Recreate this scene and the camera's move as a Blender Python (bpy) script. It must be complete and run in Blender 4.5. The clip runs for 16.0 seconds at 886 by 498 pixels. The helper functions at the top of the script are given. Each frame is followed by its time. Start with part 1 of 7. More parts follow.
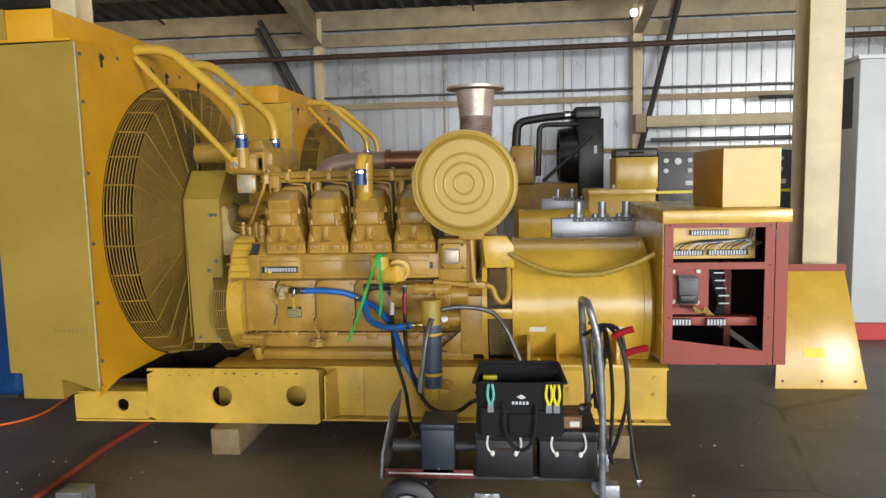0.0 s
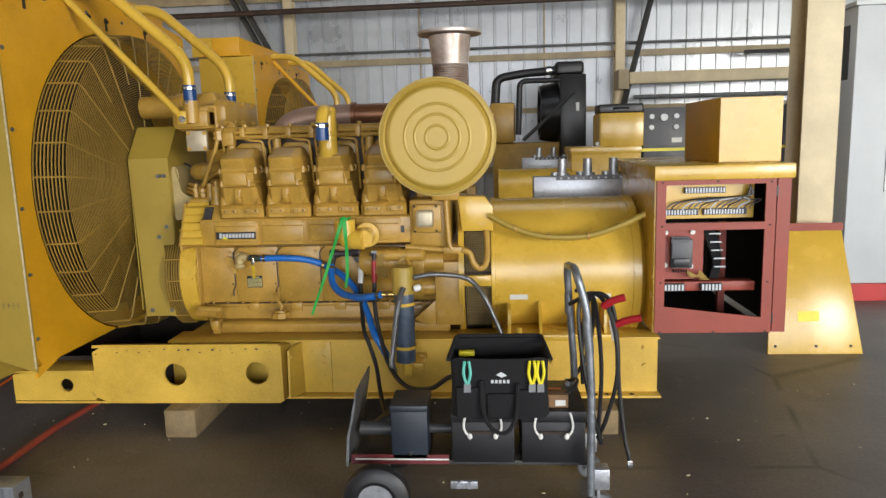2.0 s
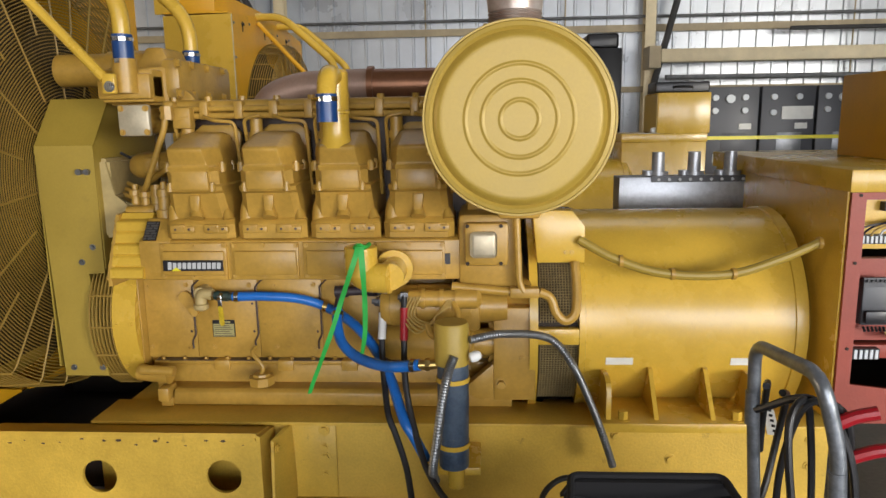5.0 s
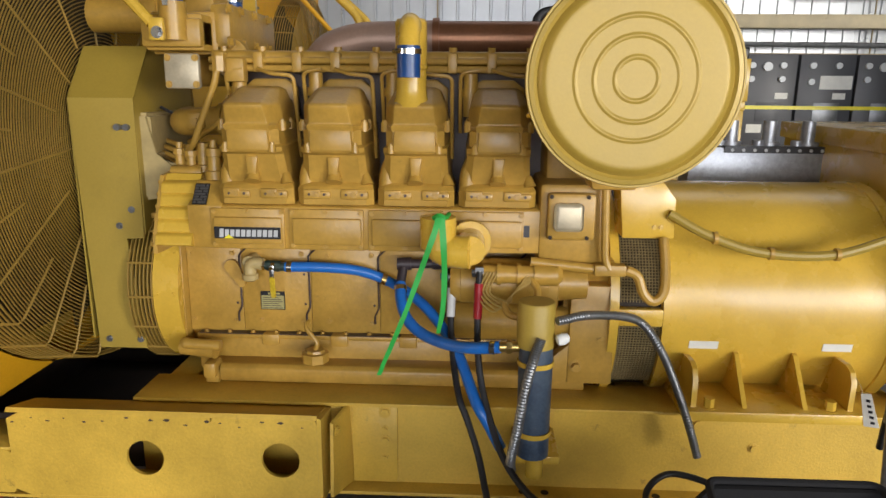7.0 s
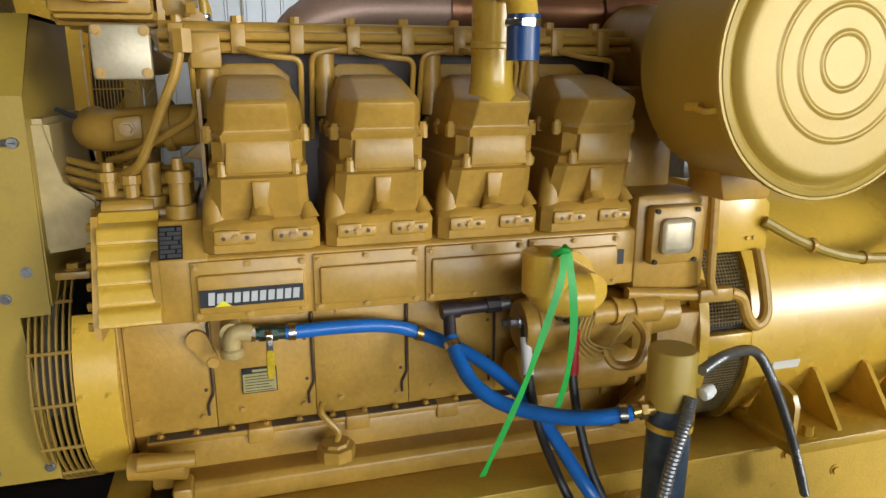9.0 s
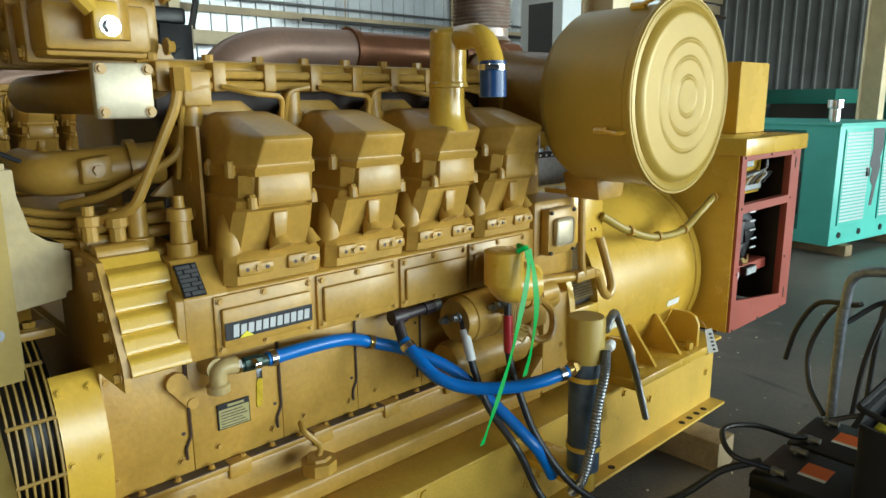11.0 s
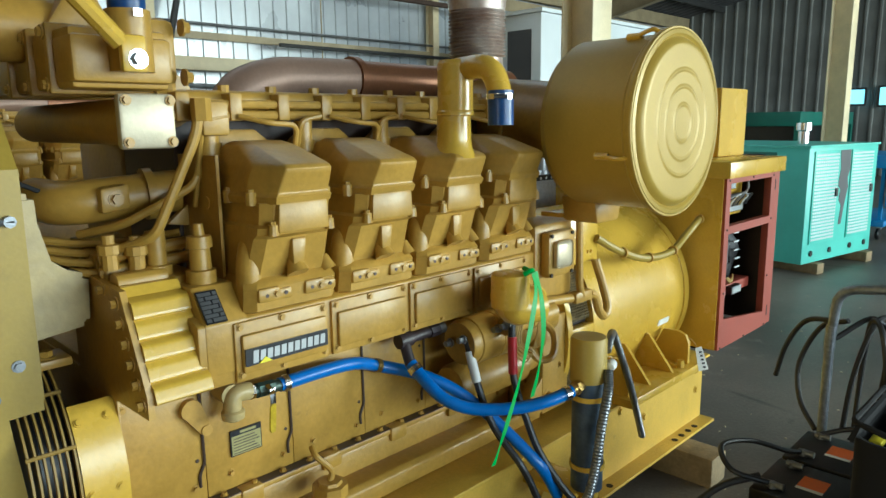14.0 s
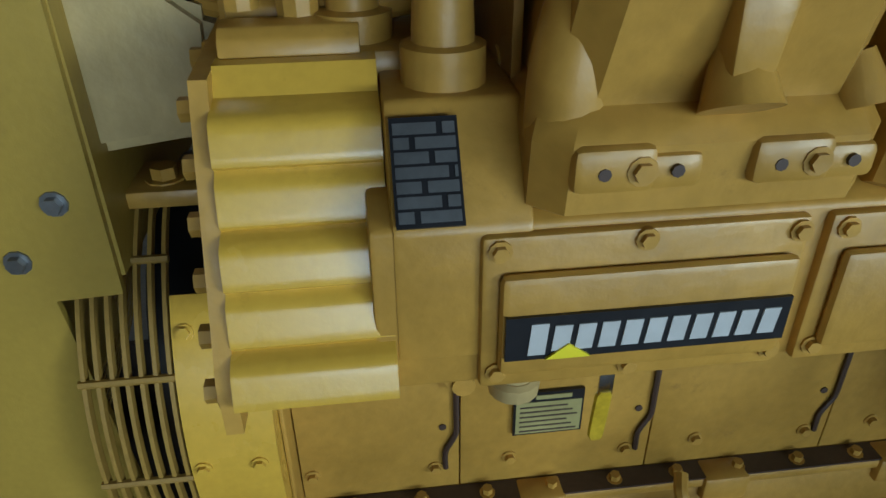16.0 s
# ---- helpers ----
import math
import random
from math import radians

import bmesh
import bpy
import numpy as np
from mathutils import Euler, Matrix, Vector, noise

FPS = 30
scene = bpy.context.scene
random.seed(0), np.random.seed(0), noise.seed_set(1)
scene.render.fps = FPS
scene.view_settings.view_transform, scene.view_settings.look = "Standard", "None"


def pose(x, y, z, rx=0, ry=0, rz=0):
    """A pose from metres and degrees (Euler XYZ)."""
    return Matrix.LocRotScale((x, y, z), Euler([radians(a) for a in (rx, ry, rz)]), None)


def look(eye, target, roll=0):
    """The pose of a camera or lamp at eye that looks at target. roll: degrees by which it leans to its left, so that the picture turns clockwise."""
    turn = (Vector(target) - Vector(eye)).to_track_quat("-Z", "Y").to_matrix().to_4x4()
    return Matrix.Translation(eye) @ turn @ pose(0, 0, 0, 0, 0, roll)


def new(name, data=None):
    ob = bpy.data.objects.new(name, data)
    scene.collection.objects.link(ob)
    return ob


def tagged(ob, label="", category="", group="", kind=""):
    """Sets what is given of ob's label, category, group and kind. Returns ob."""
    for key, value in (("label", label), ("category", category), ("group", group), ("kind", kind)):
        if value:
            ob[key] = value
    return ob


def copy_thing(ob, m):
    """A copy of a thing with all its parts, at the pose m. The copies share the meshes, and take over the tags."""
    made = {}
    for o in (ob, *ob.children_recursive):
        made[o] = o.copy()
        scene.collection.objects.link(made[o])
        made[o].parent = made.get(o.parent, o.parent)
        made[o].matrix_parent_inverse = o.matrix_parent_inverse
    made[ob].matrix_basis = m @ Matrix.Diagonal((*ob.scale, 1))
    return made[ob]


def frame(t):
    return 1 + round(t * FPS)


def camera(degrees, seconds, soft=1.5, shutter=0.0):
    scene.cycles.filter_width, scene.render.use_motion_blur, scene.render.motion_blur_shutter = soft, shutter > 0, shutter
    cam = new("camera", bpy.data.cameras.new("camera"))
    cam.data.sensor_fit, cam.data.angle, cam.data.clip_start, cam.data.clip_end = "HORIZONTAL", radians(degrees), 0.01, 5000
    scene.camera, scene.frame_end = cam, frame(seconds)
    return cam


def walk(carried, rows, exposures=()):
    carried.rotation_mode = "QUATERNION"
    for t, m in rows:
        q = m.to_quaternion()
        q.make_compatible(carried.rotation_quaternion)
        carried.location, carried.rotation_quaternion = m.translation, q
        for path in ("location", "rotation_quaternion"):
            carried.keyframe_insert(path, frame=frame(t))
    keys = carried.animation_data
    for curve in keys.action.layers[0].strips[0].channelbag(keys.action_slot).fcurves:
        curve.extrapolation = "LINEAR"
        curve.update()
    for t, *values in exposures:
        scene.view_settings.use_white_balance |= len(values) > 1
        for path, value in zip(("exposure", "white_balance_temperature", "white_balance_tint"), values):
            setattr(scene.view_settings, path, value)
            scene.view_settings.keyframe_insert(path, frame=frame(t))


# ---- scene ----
cam = camera(65.21, 16.0)
METRES, EYE, TILT, LEAN, TURN = 4.9, 1.45, 0.0, 0.0, 5.7
ROWS = [
    (0.0, 0.0007, 0.0015, -0.001, -0.0792, -5.9319, 1.2187),
    (0.5, 0.0001, 0.0028, -0.001, 0.1749, -6.4489, 1.0185),
    (1.0, -0.0013, 0.0067, -0.0026, -0.0484, -7.1018, 1.4403),
    (1.5, -0.003, 0.0191, -0.0043, -0.696, -7.9356, 1.5399),
    (2.0, 0.009, 0.0662, -0.0092, -1.7407, -9.0278, 1.6395),
    (2.5, 0.0182, 0.124, -0.0077, -0.6312, -9.9645, 1.3768),
    (3.0, 0.0119, 0.1869, -0.0053, -0.7453, -9.6908, 0.7121),
    (3.5, 0.0074, 0.2392, -0.0076, 0.2543, -9.1349, 0.4391),
    (6.0, -0.0641, 0.32, -0.0081, -4.5842, -12.1249, 0.4794),
    (6.5, -0.0729, 0.3264, -0.0075, -4.7871, -12.8955, -0.0185),
    (7.0, -0.0872, 0.3506, -0.0107, -3.1428, -13.3762, -0.4717),
    (7.5, -0.1072, 0.3931, -0.0106, -4.4282, -13.9566, -0.7459),
    (8.0, -0.1497, 0.4261, -0.0115, -7.7709, -14.4756, -1.8484),
    (8.5, -0.1898, 0.4568, -0.0105, -13.7995, -15.158, -1.2846),
    (9.0, -0.2121, 0.4924, -0.0116, -21.8625, -14.3201, -0.0581),
    (9.5, -0.2466, 0.5103, -0.0123, -30.7262, -13.8134, -0.9911),
    (12.0, -0.3744, 0.5342, -0.0066, -52.5191, -11.4889, 2.1704),
    (12.5, -0.3745, 0.534, -0.0066, -51.7634, -10.8114, 2.19),
    (13.0, -0.3746, 0.534, -0.0066, -51.631, -10.2254, 2.1786),
    (13.5, -0.3741, 0.5344, -0.0065, -51.4558, -9.8883, 1.9781),
    (14.0, -0.3649, 0.5402, -0.0062, -51.1772, -10.2802, 0.6728),
    (14.5, -0.3197, 0.5543, -0.0148, -45.5165, -12.0602, 0.091),
    (15.0, -0.2798, 0.5865, -0.0245, -34.4578, -18.8237, -1.2989),
    (15.5, -0.2544, 0.6507, -0.0299, -25.6184, -23.7673, -1.8611),
    (16.0, -0.2287, 0.7029, -0.0412, -12.7113, -30.5027, 0.5645),
]
EXPOSURES = [(0, 0.02, 6250, 11), (3.5, 0.05, 6250, 12), (7.5, 0.05, 6300, 13), (9, 0.10, 6200, 8), (9.7, 0.15, 6000, 2), (11.8, 0.34, 5500, -7), (14, 0.30, 5450, -8), (14.5, 0.16, 5350, -8), (15, -0.10, 5250, -9), (15.5, -0.22, 5200, -7), (16, -0.5, 5050, -5)]
walk(cam, [(t, pose(0, 0, EYE, TILT, LEAN, TURN) @ pose(METRES * x, METRES * y, METRES * z, 90 + pitch, roll, yaw)) for t, x, y, z, yaw, pitch, roll in ROWS], EXPOSURES)

# ---- world and light ----
world = bpy.data.worlds.new("sky")
scene.world = world
world.use_nodes = True
sky = world.node_tree.nodes.new("ShaderNodeTexSky")
sky.sky_type, sky.sun_disc, sky.sun_elevation, sky.sun_rotation = "NISHITA", False, radians(38), radians(200)
world.node_tree.links.new(sky.outputs[0], world.node_tree.nodes["Background"].inputs[0])
world.node_tree.nodes["Background"].inputs[1].default_value = 0.12


def area_lamp(name, m, w, h, power, colour):
    d = bpy.data.lights.new(name, "AREA")
    d.shape, d.size, d.size_y, d.energy, d.color = "RECTANGLE", w, h, power, colour
    ob = new(name, d)
    ob.matrix_world = m
    return ob


area_lamp("bay_door_daylight", look((2.3, -9.8, 1.95), (0.8, 4, 0.8)), 10.6, 3.7, 1030, (0.97, 0.98, 1.0))
# added warm fill in front of the closed west wall, which has no door
area_lamp("end_door_daylight", look((-14.8, 1.2, 2.5), (0, 4, 1.2)), 3.4, 3.6, 480, (1.0, 0.74, 0.42))
area_lamp("side_door_daylight", look((12.2, -9.8, 2.5), (2.5, 5, 1.0)), 5.6, 4.0, 2100, (1.0, 0.95, 0.84))
# added fill under the closed roof, brightens the back wall and top edges
area_lamp("roof_light_daylight", look((1.5, 7.0, 5.05), (1.5, 7.0, 0)), 14.0, 1.4, 95, (0.97, 0.98, 1.0))

# ---- materials ----


def material(name, colour, rough=0.5, metal=0.0, vary=0.25, scale=4.0, grain=0.0, grain_scale=120.0, second=None, coat=0.0, stain=None, stain_amount=0.5):
    """Base colour broken up at two scales, uneven gloss and fine relief."""
    mt = bpy.data.materials.new(name)
    mt.use_nodes = True
    nt = mt.node_tree
    n, l = nt.nodes, nt.links
    b = n["Principled BSDF"]
    co = n.new("ShaderNodeTexCoord")
    big = n.new("ShaderNodeTexNoise")
    big.inputs["Scale"].default_value, big.inputs["Detail"].default_value, big.inputs["Roughness"].default_value = scale, 6, 0.6
    fine = n.new("ShaderNodeTexNoise")
    fine.inputs["Scale"].default_value, fine.inputs["Detail"].default_value = grain_scale, 3
    l.new(co.outputs["Object"], big.inputs["Vector"])
    l.new(co.outputs["Object"], fine.inputs["Vector"])
    ramp = n.new("ShaderNodeValToRGB")
    c2 = second or tuple(c * (1 - vary) for c in colour)
    ramp.color_ramp.elements[0].position, ramp.color_ramp.elements[1].position = 0.35, 0.65
    ramp.color_ramp.elements[0].color, ramp.color_ramp.elements[1].color = (*c2, 1), (*colour, 1)
    l.new(big.outputs["Fac"], ramp.inputs["Fac"])
    mix = n.new("ShaderNodeMixRGB")
    mix.blend_type = "MULTIPLY"
    mix.inputs["Fac"].default_value = min(1.0, vary)
    l.new(ramp.outputs["Color"], mix.inputs["Color1"])
    l.new(fine.outputs["Fac"], mix.inputs["Color2"])
    out = mix.outputs["Color"]
    if stain:
        spots = n.new("ShaderNodeTexNoise")
        spots.inputs["Scale"].default_value, spots.inputs["Detail"].default_value, spots.inputs["Roughness"].default_value = scale * 2.3, 10, 0.75
        l.new(co.outputs["Object"], spots.inputs["Vector"])
        cut = n.new("ShaderNodeMapRange")
        cut.inputs["From Min"].default_value, cut.inputs["From Max"].default_value = 0.62, 0.70
        cut.inputs["To Max"].default_value = stain_amount
        l.new(spots.outputs["Fac"], cut.inputs["Value"])
        m2 = n.new("ShaderNodeMixRGB")
        m2.inputs["Color2"].default_value = (*stain, 1)
        l.new(cut.outputs["Result"], m2.inputs["Fac"])
        l.new(out, m2.inputs["Color1"])
        out = m2.outputs["Color"]
    l.new(out, b.inputs["Base Color"])
    rr = n.new("ShaderNodeMapRange")
    rr.inputs["To Min"].default_value, rr.inputs["To Max"].default_value = max(0.03, rough - 0.12), min(1.0, rough + 0.12)
    l.new(big.outputs["Fac"], rr.inputs["Value"])
    l.new(rr.outputs["Result"], b.inputs["Roughness"])
    b.inputs["Metallic"].default_value = metal
    b.inputs["Coat Weight"].default_value = coat
    b.inputs["Coat Roughness"].default_value = 0.25
    if grain:
        bump = n.new("ShaderNodeBump")
        bump.inputs["Strength"].default_value, bump.inputs["Distance"].default_value = grain, 0.004
        l.new(fine.outputs["Fac"], bump.inputs["Height"])
        l.new(bump.outputs["Normal"], b.inputs["Normal"])
    return mt


def glow(name, colour, strength):
    mt = bpy.data.materials.new(name)
    mt.use_nodes = True
    b = mt.node_tree.nodes["Principled BSDF"]
    b.inputs["Base Color"].default_value = (*colour, 1)
    b.inputs["Emission Color"].default_value = (*colour, 1)
    b.inputs["Emission Strength"].default_value = strength
    return mt


DIRT = (0.10, 0.06, 0.02)
M_engine = material("engine_tan_yellow_paint", (0.57, 0.335, 0.055), 0.40, vary=0.28, scale=6, grain=0.2, grain_scale=70, coat=0.12, stain=(0.20, 0.11, 0.03), stain_amount=0.5)
M_yellow = material("generator_yellow_paint", (0.74, 0.47, 0.055), 0.27, vary=0.18, scale=3, grain=0.06, coat=0.35, stain=DIRT, stain_amount=0.22)
M_panel = material("sheet_yellow_paint", (0.41, 0.285, 0.042), 0.45, vary=0.16, scale=2.5, grain=0.08, stain=DIRT, stain_amount=0.15)
M_orange = material("shroud_orange_yellow_paint", (0.80, 0.41, 0.012), 0.42, vary=0.18, scale=3, grain=0.1, stain=DIRT, stain_amount=0.25)
M_base = material("base_yellow_worn_paint", (0.78, 0.50, 0.065), 0.45, vary=0.25, scale=4, grain=0.3, stain=(0.05, 0.035, 0.02), stain_amount=0.45)
M_gold = material("lid_gold_paint", (0.47, 0.32, 0.05), 0.40, metal=0.1, vary=0.14, scale=3, grain=0.05, stain=(0.35, 0.22, 0.05), stain_amount=0.3)
M_red = material("red_oxide_paint", (0.35, 0.062, 0.036), 0.5, vary=0.2, scale=5, grain=0.15)
M_dark = material("black_rubber", (0.018, 0.018, 0.02), 0.45, vary=0.3, scale=20, grain=0.1)
M_black = material("black_paint", (0.010, 0.010, 0.011), 0.35, vary=0.2, scale=8)
# near-black for screws and holes, and for shade painted into hollow places
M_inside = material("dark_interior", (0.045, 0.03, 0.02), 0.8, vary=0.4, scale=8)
M_guard = material("fan_guard_brown_yellow", (0.40, 0.25, 0.045), 0.5, vary=0.3, scale=3)
M_core = material("radiator_core", (0.05, 0.035, 0.015), 0.7, vary=0.5, scale=30)
M_zinc = material("galvanised_steel", (0.50, 0.52, 0.55), 0.4, metal=0.65, vary=0.25, scale=40, grain=0.1)
M_chrome = material("bright_steel", (0.75, 0.75, 0.74), 0.18, metal=1.0, vary=0.1, scale=30)
M_greysteel = material("dull_steel", (0.32, 0.33, 0.34), 0.4, metal=0.8, vary=0.3, scale=12, grain=0.1)
M_brown = material("exhaust_heat_brown", (0.30, 0.13, 0.06), 0.36, metal=0.5, vary=0.3, scale=5)
M_shield = material("exhaust_dull_mauve", (0.46, 0.30, 0.22), 0.45, metal=0.3, vary=0.25, scale=4)
M_stack = material("stack_burnt_steel", (0.74, 0.68, 0.63), 0.36, metal=0.4, vary=0.3, scale=9, second=(0.44, 0.31, 0.24))
M_blue = material("blue_rubber_hose", (0.018, 0.17, 0.60), 0.33, vary=0.2, scale=12)
M_sleeve = material("blue_silicone_sleeve", (0.012, 0.070, 0.25), 0.35, vary=0.3, scale=12)
M_green = material("green_ribbon", (0.02, 0.38, 0.05), 0.5, vary=0.15, scale=20)
M_brass = material("brass", (0.55, 0.38, 0.12), 0.3, metal=0.9, vary=0.2, scale=20)
M_white = material("white_plastic", (0.78, 0.78, 0.75), 0.45, vary=0.1, scale=10)
M_redgrip = material("red_plastic", (0.40, 0.012, 0.02), 0.35, vary=0.15, scale=20)
M_aluplate = material("dull_aluminium_plate", (0.60, 0.52, 0.36), 0.4, metal=0.35, vary=0.2, scale=20, grain=0.1)
M_wood = material("rough_timber", (0.36, 0.26, 0.13), 0.75, vary=0.4, scale=9, grain=0.5, grain_scale=60)
M_slate = material("dark_slate_box_paint", (0.022, 0.030, 0.045), 0.45, vary=0.25, scale=8)
M_fabric = material("black_woven_nylon", (0.008, 0.008, 0.010), 0.9, vary=0.4, scale=30, grain=0.3, grain_scale=400)
M_battery = material("black_battery_case", (0.010, 0.010, 0.012), 0.5, vary=0.2, scale=15)
M_cream = material("cream_painted_steel", (0.84, 0.72, 0.46), 0.5, vary=0.22, scale=3, grain=0.15, stain=(0.30, 0.17, 0.06), stain_amount=0.45)
M_girt = material("cream_girt_paint", (0.50, 0.41, 0.25), 0.55, vary=0.3, scale=3, stain=(0.2, 0.1, 0.04), stain_amount=0.4)
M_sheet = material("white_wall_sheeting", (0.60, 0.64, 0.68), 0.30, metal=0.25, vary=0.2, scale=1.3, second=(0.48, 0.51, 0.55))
# sheeting of the unlit east end, its shade painted in as darker grey
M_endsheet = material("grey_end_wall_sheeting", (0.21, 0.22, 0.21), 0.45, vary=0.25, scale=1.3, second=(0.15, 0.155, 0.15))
M_roof = material("dull_roof_sheeting", (0.10, 0.10, 0.105), 0.6, vary=0.3, scale=2)
M_truss = material("dark_truss_steel", (0.05, 0.05, 0.05), 0.5, vary=0.3, scale=6)
M_rustpipe = material("dark_brown_pipe", (0.09, 0.055, 0.04), 0.5, vary=0.4, scale=6)
M_cabinet = material("pale_grey_enclosure_paint", (0.66, 0.70, 0.72), 0.45, vary=0.1, scale=2)
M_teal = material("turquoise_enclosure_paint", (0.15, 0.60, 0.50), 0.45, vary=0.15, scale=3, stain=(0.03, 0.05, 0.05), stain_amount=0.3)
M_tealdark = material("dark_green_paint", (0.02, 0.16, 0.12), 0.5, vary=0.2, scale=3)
M_bluecart = material("blue_painted_steel", (0.03, 0.22, 0.55), 0.45, vary=0.2, scale=4)
M_handle = material("dull_blue_grey_tube", (0.36, 0.39, 0.43), 0.38, metal=0.6, vary=0.4, scale=25, grain=0.1)
M_dullred = material("dull_red_paint", (0.20, 0.03, 0.035), 0.5, vary=0.4, scale=15)
M_bigred = material("bright_red_paint", (0.55, 0.02, 0.02), 0.4, vary=0.15, scale=5)
M_greypanel = material("grey_control_panel", (0.075, 0.077, 0.085), 0.45, vary=0.1, scale=5)
M_tape = material("yellow_tape", (0.85, 0.75, 0.02), 0.4, vary=0.1, scale=20)
M_valve = material("tarnished_valve_brass", (0.10, 0.12, 0.09), 0.4, metal=0.6, vary=0.5, scale=40, second=(0.05, 0.12, 0.11))
M_lever = material("yellow_plastic_sleeve", (0.62, 0.44, 0.02), 0.4, vary=0.25, scale=60, stain=(0.12, 0.10, 0.04), stain_amount=0.4)
M_paper = material("paper_label", (0.80, 0.80, 0.74), 0.6, vary=0.1, scale=20)
M_decal = material("black_decal", (0.015, 0.015, 0.018), 0.35, vary=0.2, scale=30)
M_print = material("white_print", (0.55, 0.56, 0.56), 0.4, vary=0.1, scale=40)
M_mesh = material("vent_mesh_metal", (0.36, 0.28, 0.13), 0.5, metal=0.3, vary=0.3, scale=30)
M_orangelabel = material("orange_label", (0.80, 0.16, 0.02), 0.5, vary=0.1, scale=30)
M_card = material("brown_cardboard", (0.30, 0.17, 0.08), 0.8, vary=0.2, scale=20)
M_ochre = material("wire_insulation_ochre", (0.45, 0.30, 0.08), 0.5, vary=0.2, scale=30)

M_cast = material("cream_casting", (0.52, 0.40, 0.17), 0.4, vary=0.25, scale=6, grain=0.3, grain_scale=50)
M_navy = material("scuffed_dark_filter_paint", (0.022, 0.042, 0.085), 0.42, vary=0.5, scale=12, second=(0.09, 0.13, 0.18), stain=(0.16, 0.15, 0.10), stain_amount=0.6)
M_iron = material("dark_iron_pipe", (0.05, 0.035, 0.04), 0.45, vary=0.4, scale=14)
M_sign = material("yellowed_warning_plate", (0.42, 0.38, 0.15), 0.5, vary=0.2, scale=20)
M_sealant = material("cream_sealant", (0.72, 0.62, 0.40), 0.4, vary=0.3, scale=30)

# floor: broad stains, pale scuffs, fine cracks and specks on concrete
M_floor = material("stained_concrete", (0.245, 0.212, 0.175), 0.46, vary=0.4, scale=0.9, grain=0.5, grain_scale=60, second=(0.12, 0.107, 0.092), stain=(0.035, 0.027, 0.023), stain_amount=0.7)
nt = M_floor.node_tree
bs = nt.nodes["Principled BSDF"]
base_in = bs.inputs["Base Color"].links[0].from_socket
fc = nt.nodes.new("ShaderNodeTexCoord")
for kind, sc, lo, hi, col, amount in (("noise", 3.1, 0.60, 0.66, (0.24, 0.22, 0.185), 0.55), ("crack", 0.55, 0.012, 0.0, (0.03, 0.027, 0.022), 0.7), ("speck", 26.0, 0.13, 0.09, (0.30, 0.28, 0.24), 0.6)):
    if kind == "noise":
        tx = nt.nodes.new("ShaderNodeTexNoise")
        tx.inputs["Detail"].default_value, tx.inputs["Roughness"].default_value = 9, 0.72
        val = tx.outputs["Fac"]
    else:
        tx = nt.nodes.new("ShaderNodeTexVoronoi")
        tx.feature = "DISTANCE_TO_EDGE" if kind == "crack" else "F1"
        val = tx.outputs["Distance"]
    tx.inputs["Scale"].default_value = sc
    nt.links.new(fc.outputs["Object"], tx.inputs["Vector"])
    mr = nt.nodes.new("ShaderNodeMapRange")
    mr.inputs["From Min"].default_value, mr.inputs["From Max"].default_value, mr.inputs["To Max"].default_value = lo, hi, amount
    nt.links.new(val, mr.inputs["Value"])
    fac = mr.outputs["Result"]
    if kind != "noise":
        gate = nt.nodes.new("ShaderNodeTexNoise")
        gate.inputs["Scale"].default_value = 1.7
        nt.links.new(fc.outputs["Object"], gate.inputs["Vector"])
        cut = nt.nodes.new("ShaderNodeMapRange")
        cut.inputs["From Min"].default_value, cut.inputs["From Max"].default_value = 0.52, 0.62
        nt.links.new(gate.outputs["Fac"], cut.inputs["Value"])
        mul = nt.nodes.new("ShaderNodeMath")
        mul.operation = "MULTIPLY"
        nt.links.new(fac, mul.inputs[0])
        nt.links.new(cut.outputs["Result"], mul.inputs[1])
        fac = mul.outputs[0]
    mx = nt.nodes.new("ShaderNodeMixRGB")
    mx.inputs["Color2"].default_value = (*col, 1)
    nt.links.new(fac, mx.inputs["Fac"])
    nt.links.new(base_in, mx.inputs["Color1"])
    base_in = mx.outputs["Color"]
nt.links.new(base_in, bs.inputs["Base Color"])

# ---- mesh helpers ----


def finish(name, bm, mat, parent=None, label="", angle=32):
    me = bpy.data.meshes.new(name)
    bmesh.ops.recalc_face_normals(bm, faces=bm.faces)
    bm.to_mesh(me)
    bm.free()
    me.materials.append(mat)
    me.polygons.foreach_set("use_smooth", [True] * len(me.polygons))
    me.set_sharp_from_angle(angle=radians(angle))
    ob = new(name, me)
    if parent:
        ob.parent = parent
    if label:
        ob["label"] = label
    return ob


def part(name, bm, mat, parent, label=""):
    if isinstance(bm, list):
        for one in bm:
            finish(name, one, mat, parent, label)
        return None
    return finish(name, bm, mat, parent, label)


def turned(bm, m):
    for one in bm if isinstance(bm, list) else [bm]:
        one.transform(m)


def pieces(make):
    """Given a list instead of a bmesh, a shape is added to it as a piece of its own."""
    def made(bm, *args, **kw):
        if isinstance(bm, list):
            bm.append(make(bmesh.new(), *args, **kw))
            return bm
        return make(bm, *args, **kw)
    return made


def thing(name, label, category, group="", kind="", at=(0, 0, 0)):
    ob = new(name)
    ob.empty_display_size = 0.1
    ob.location = at
    return tagged(ob, label, category, group, kind)


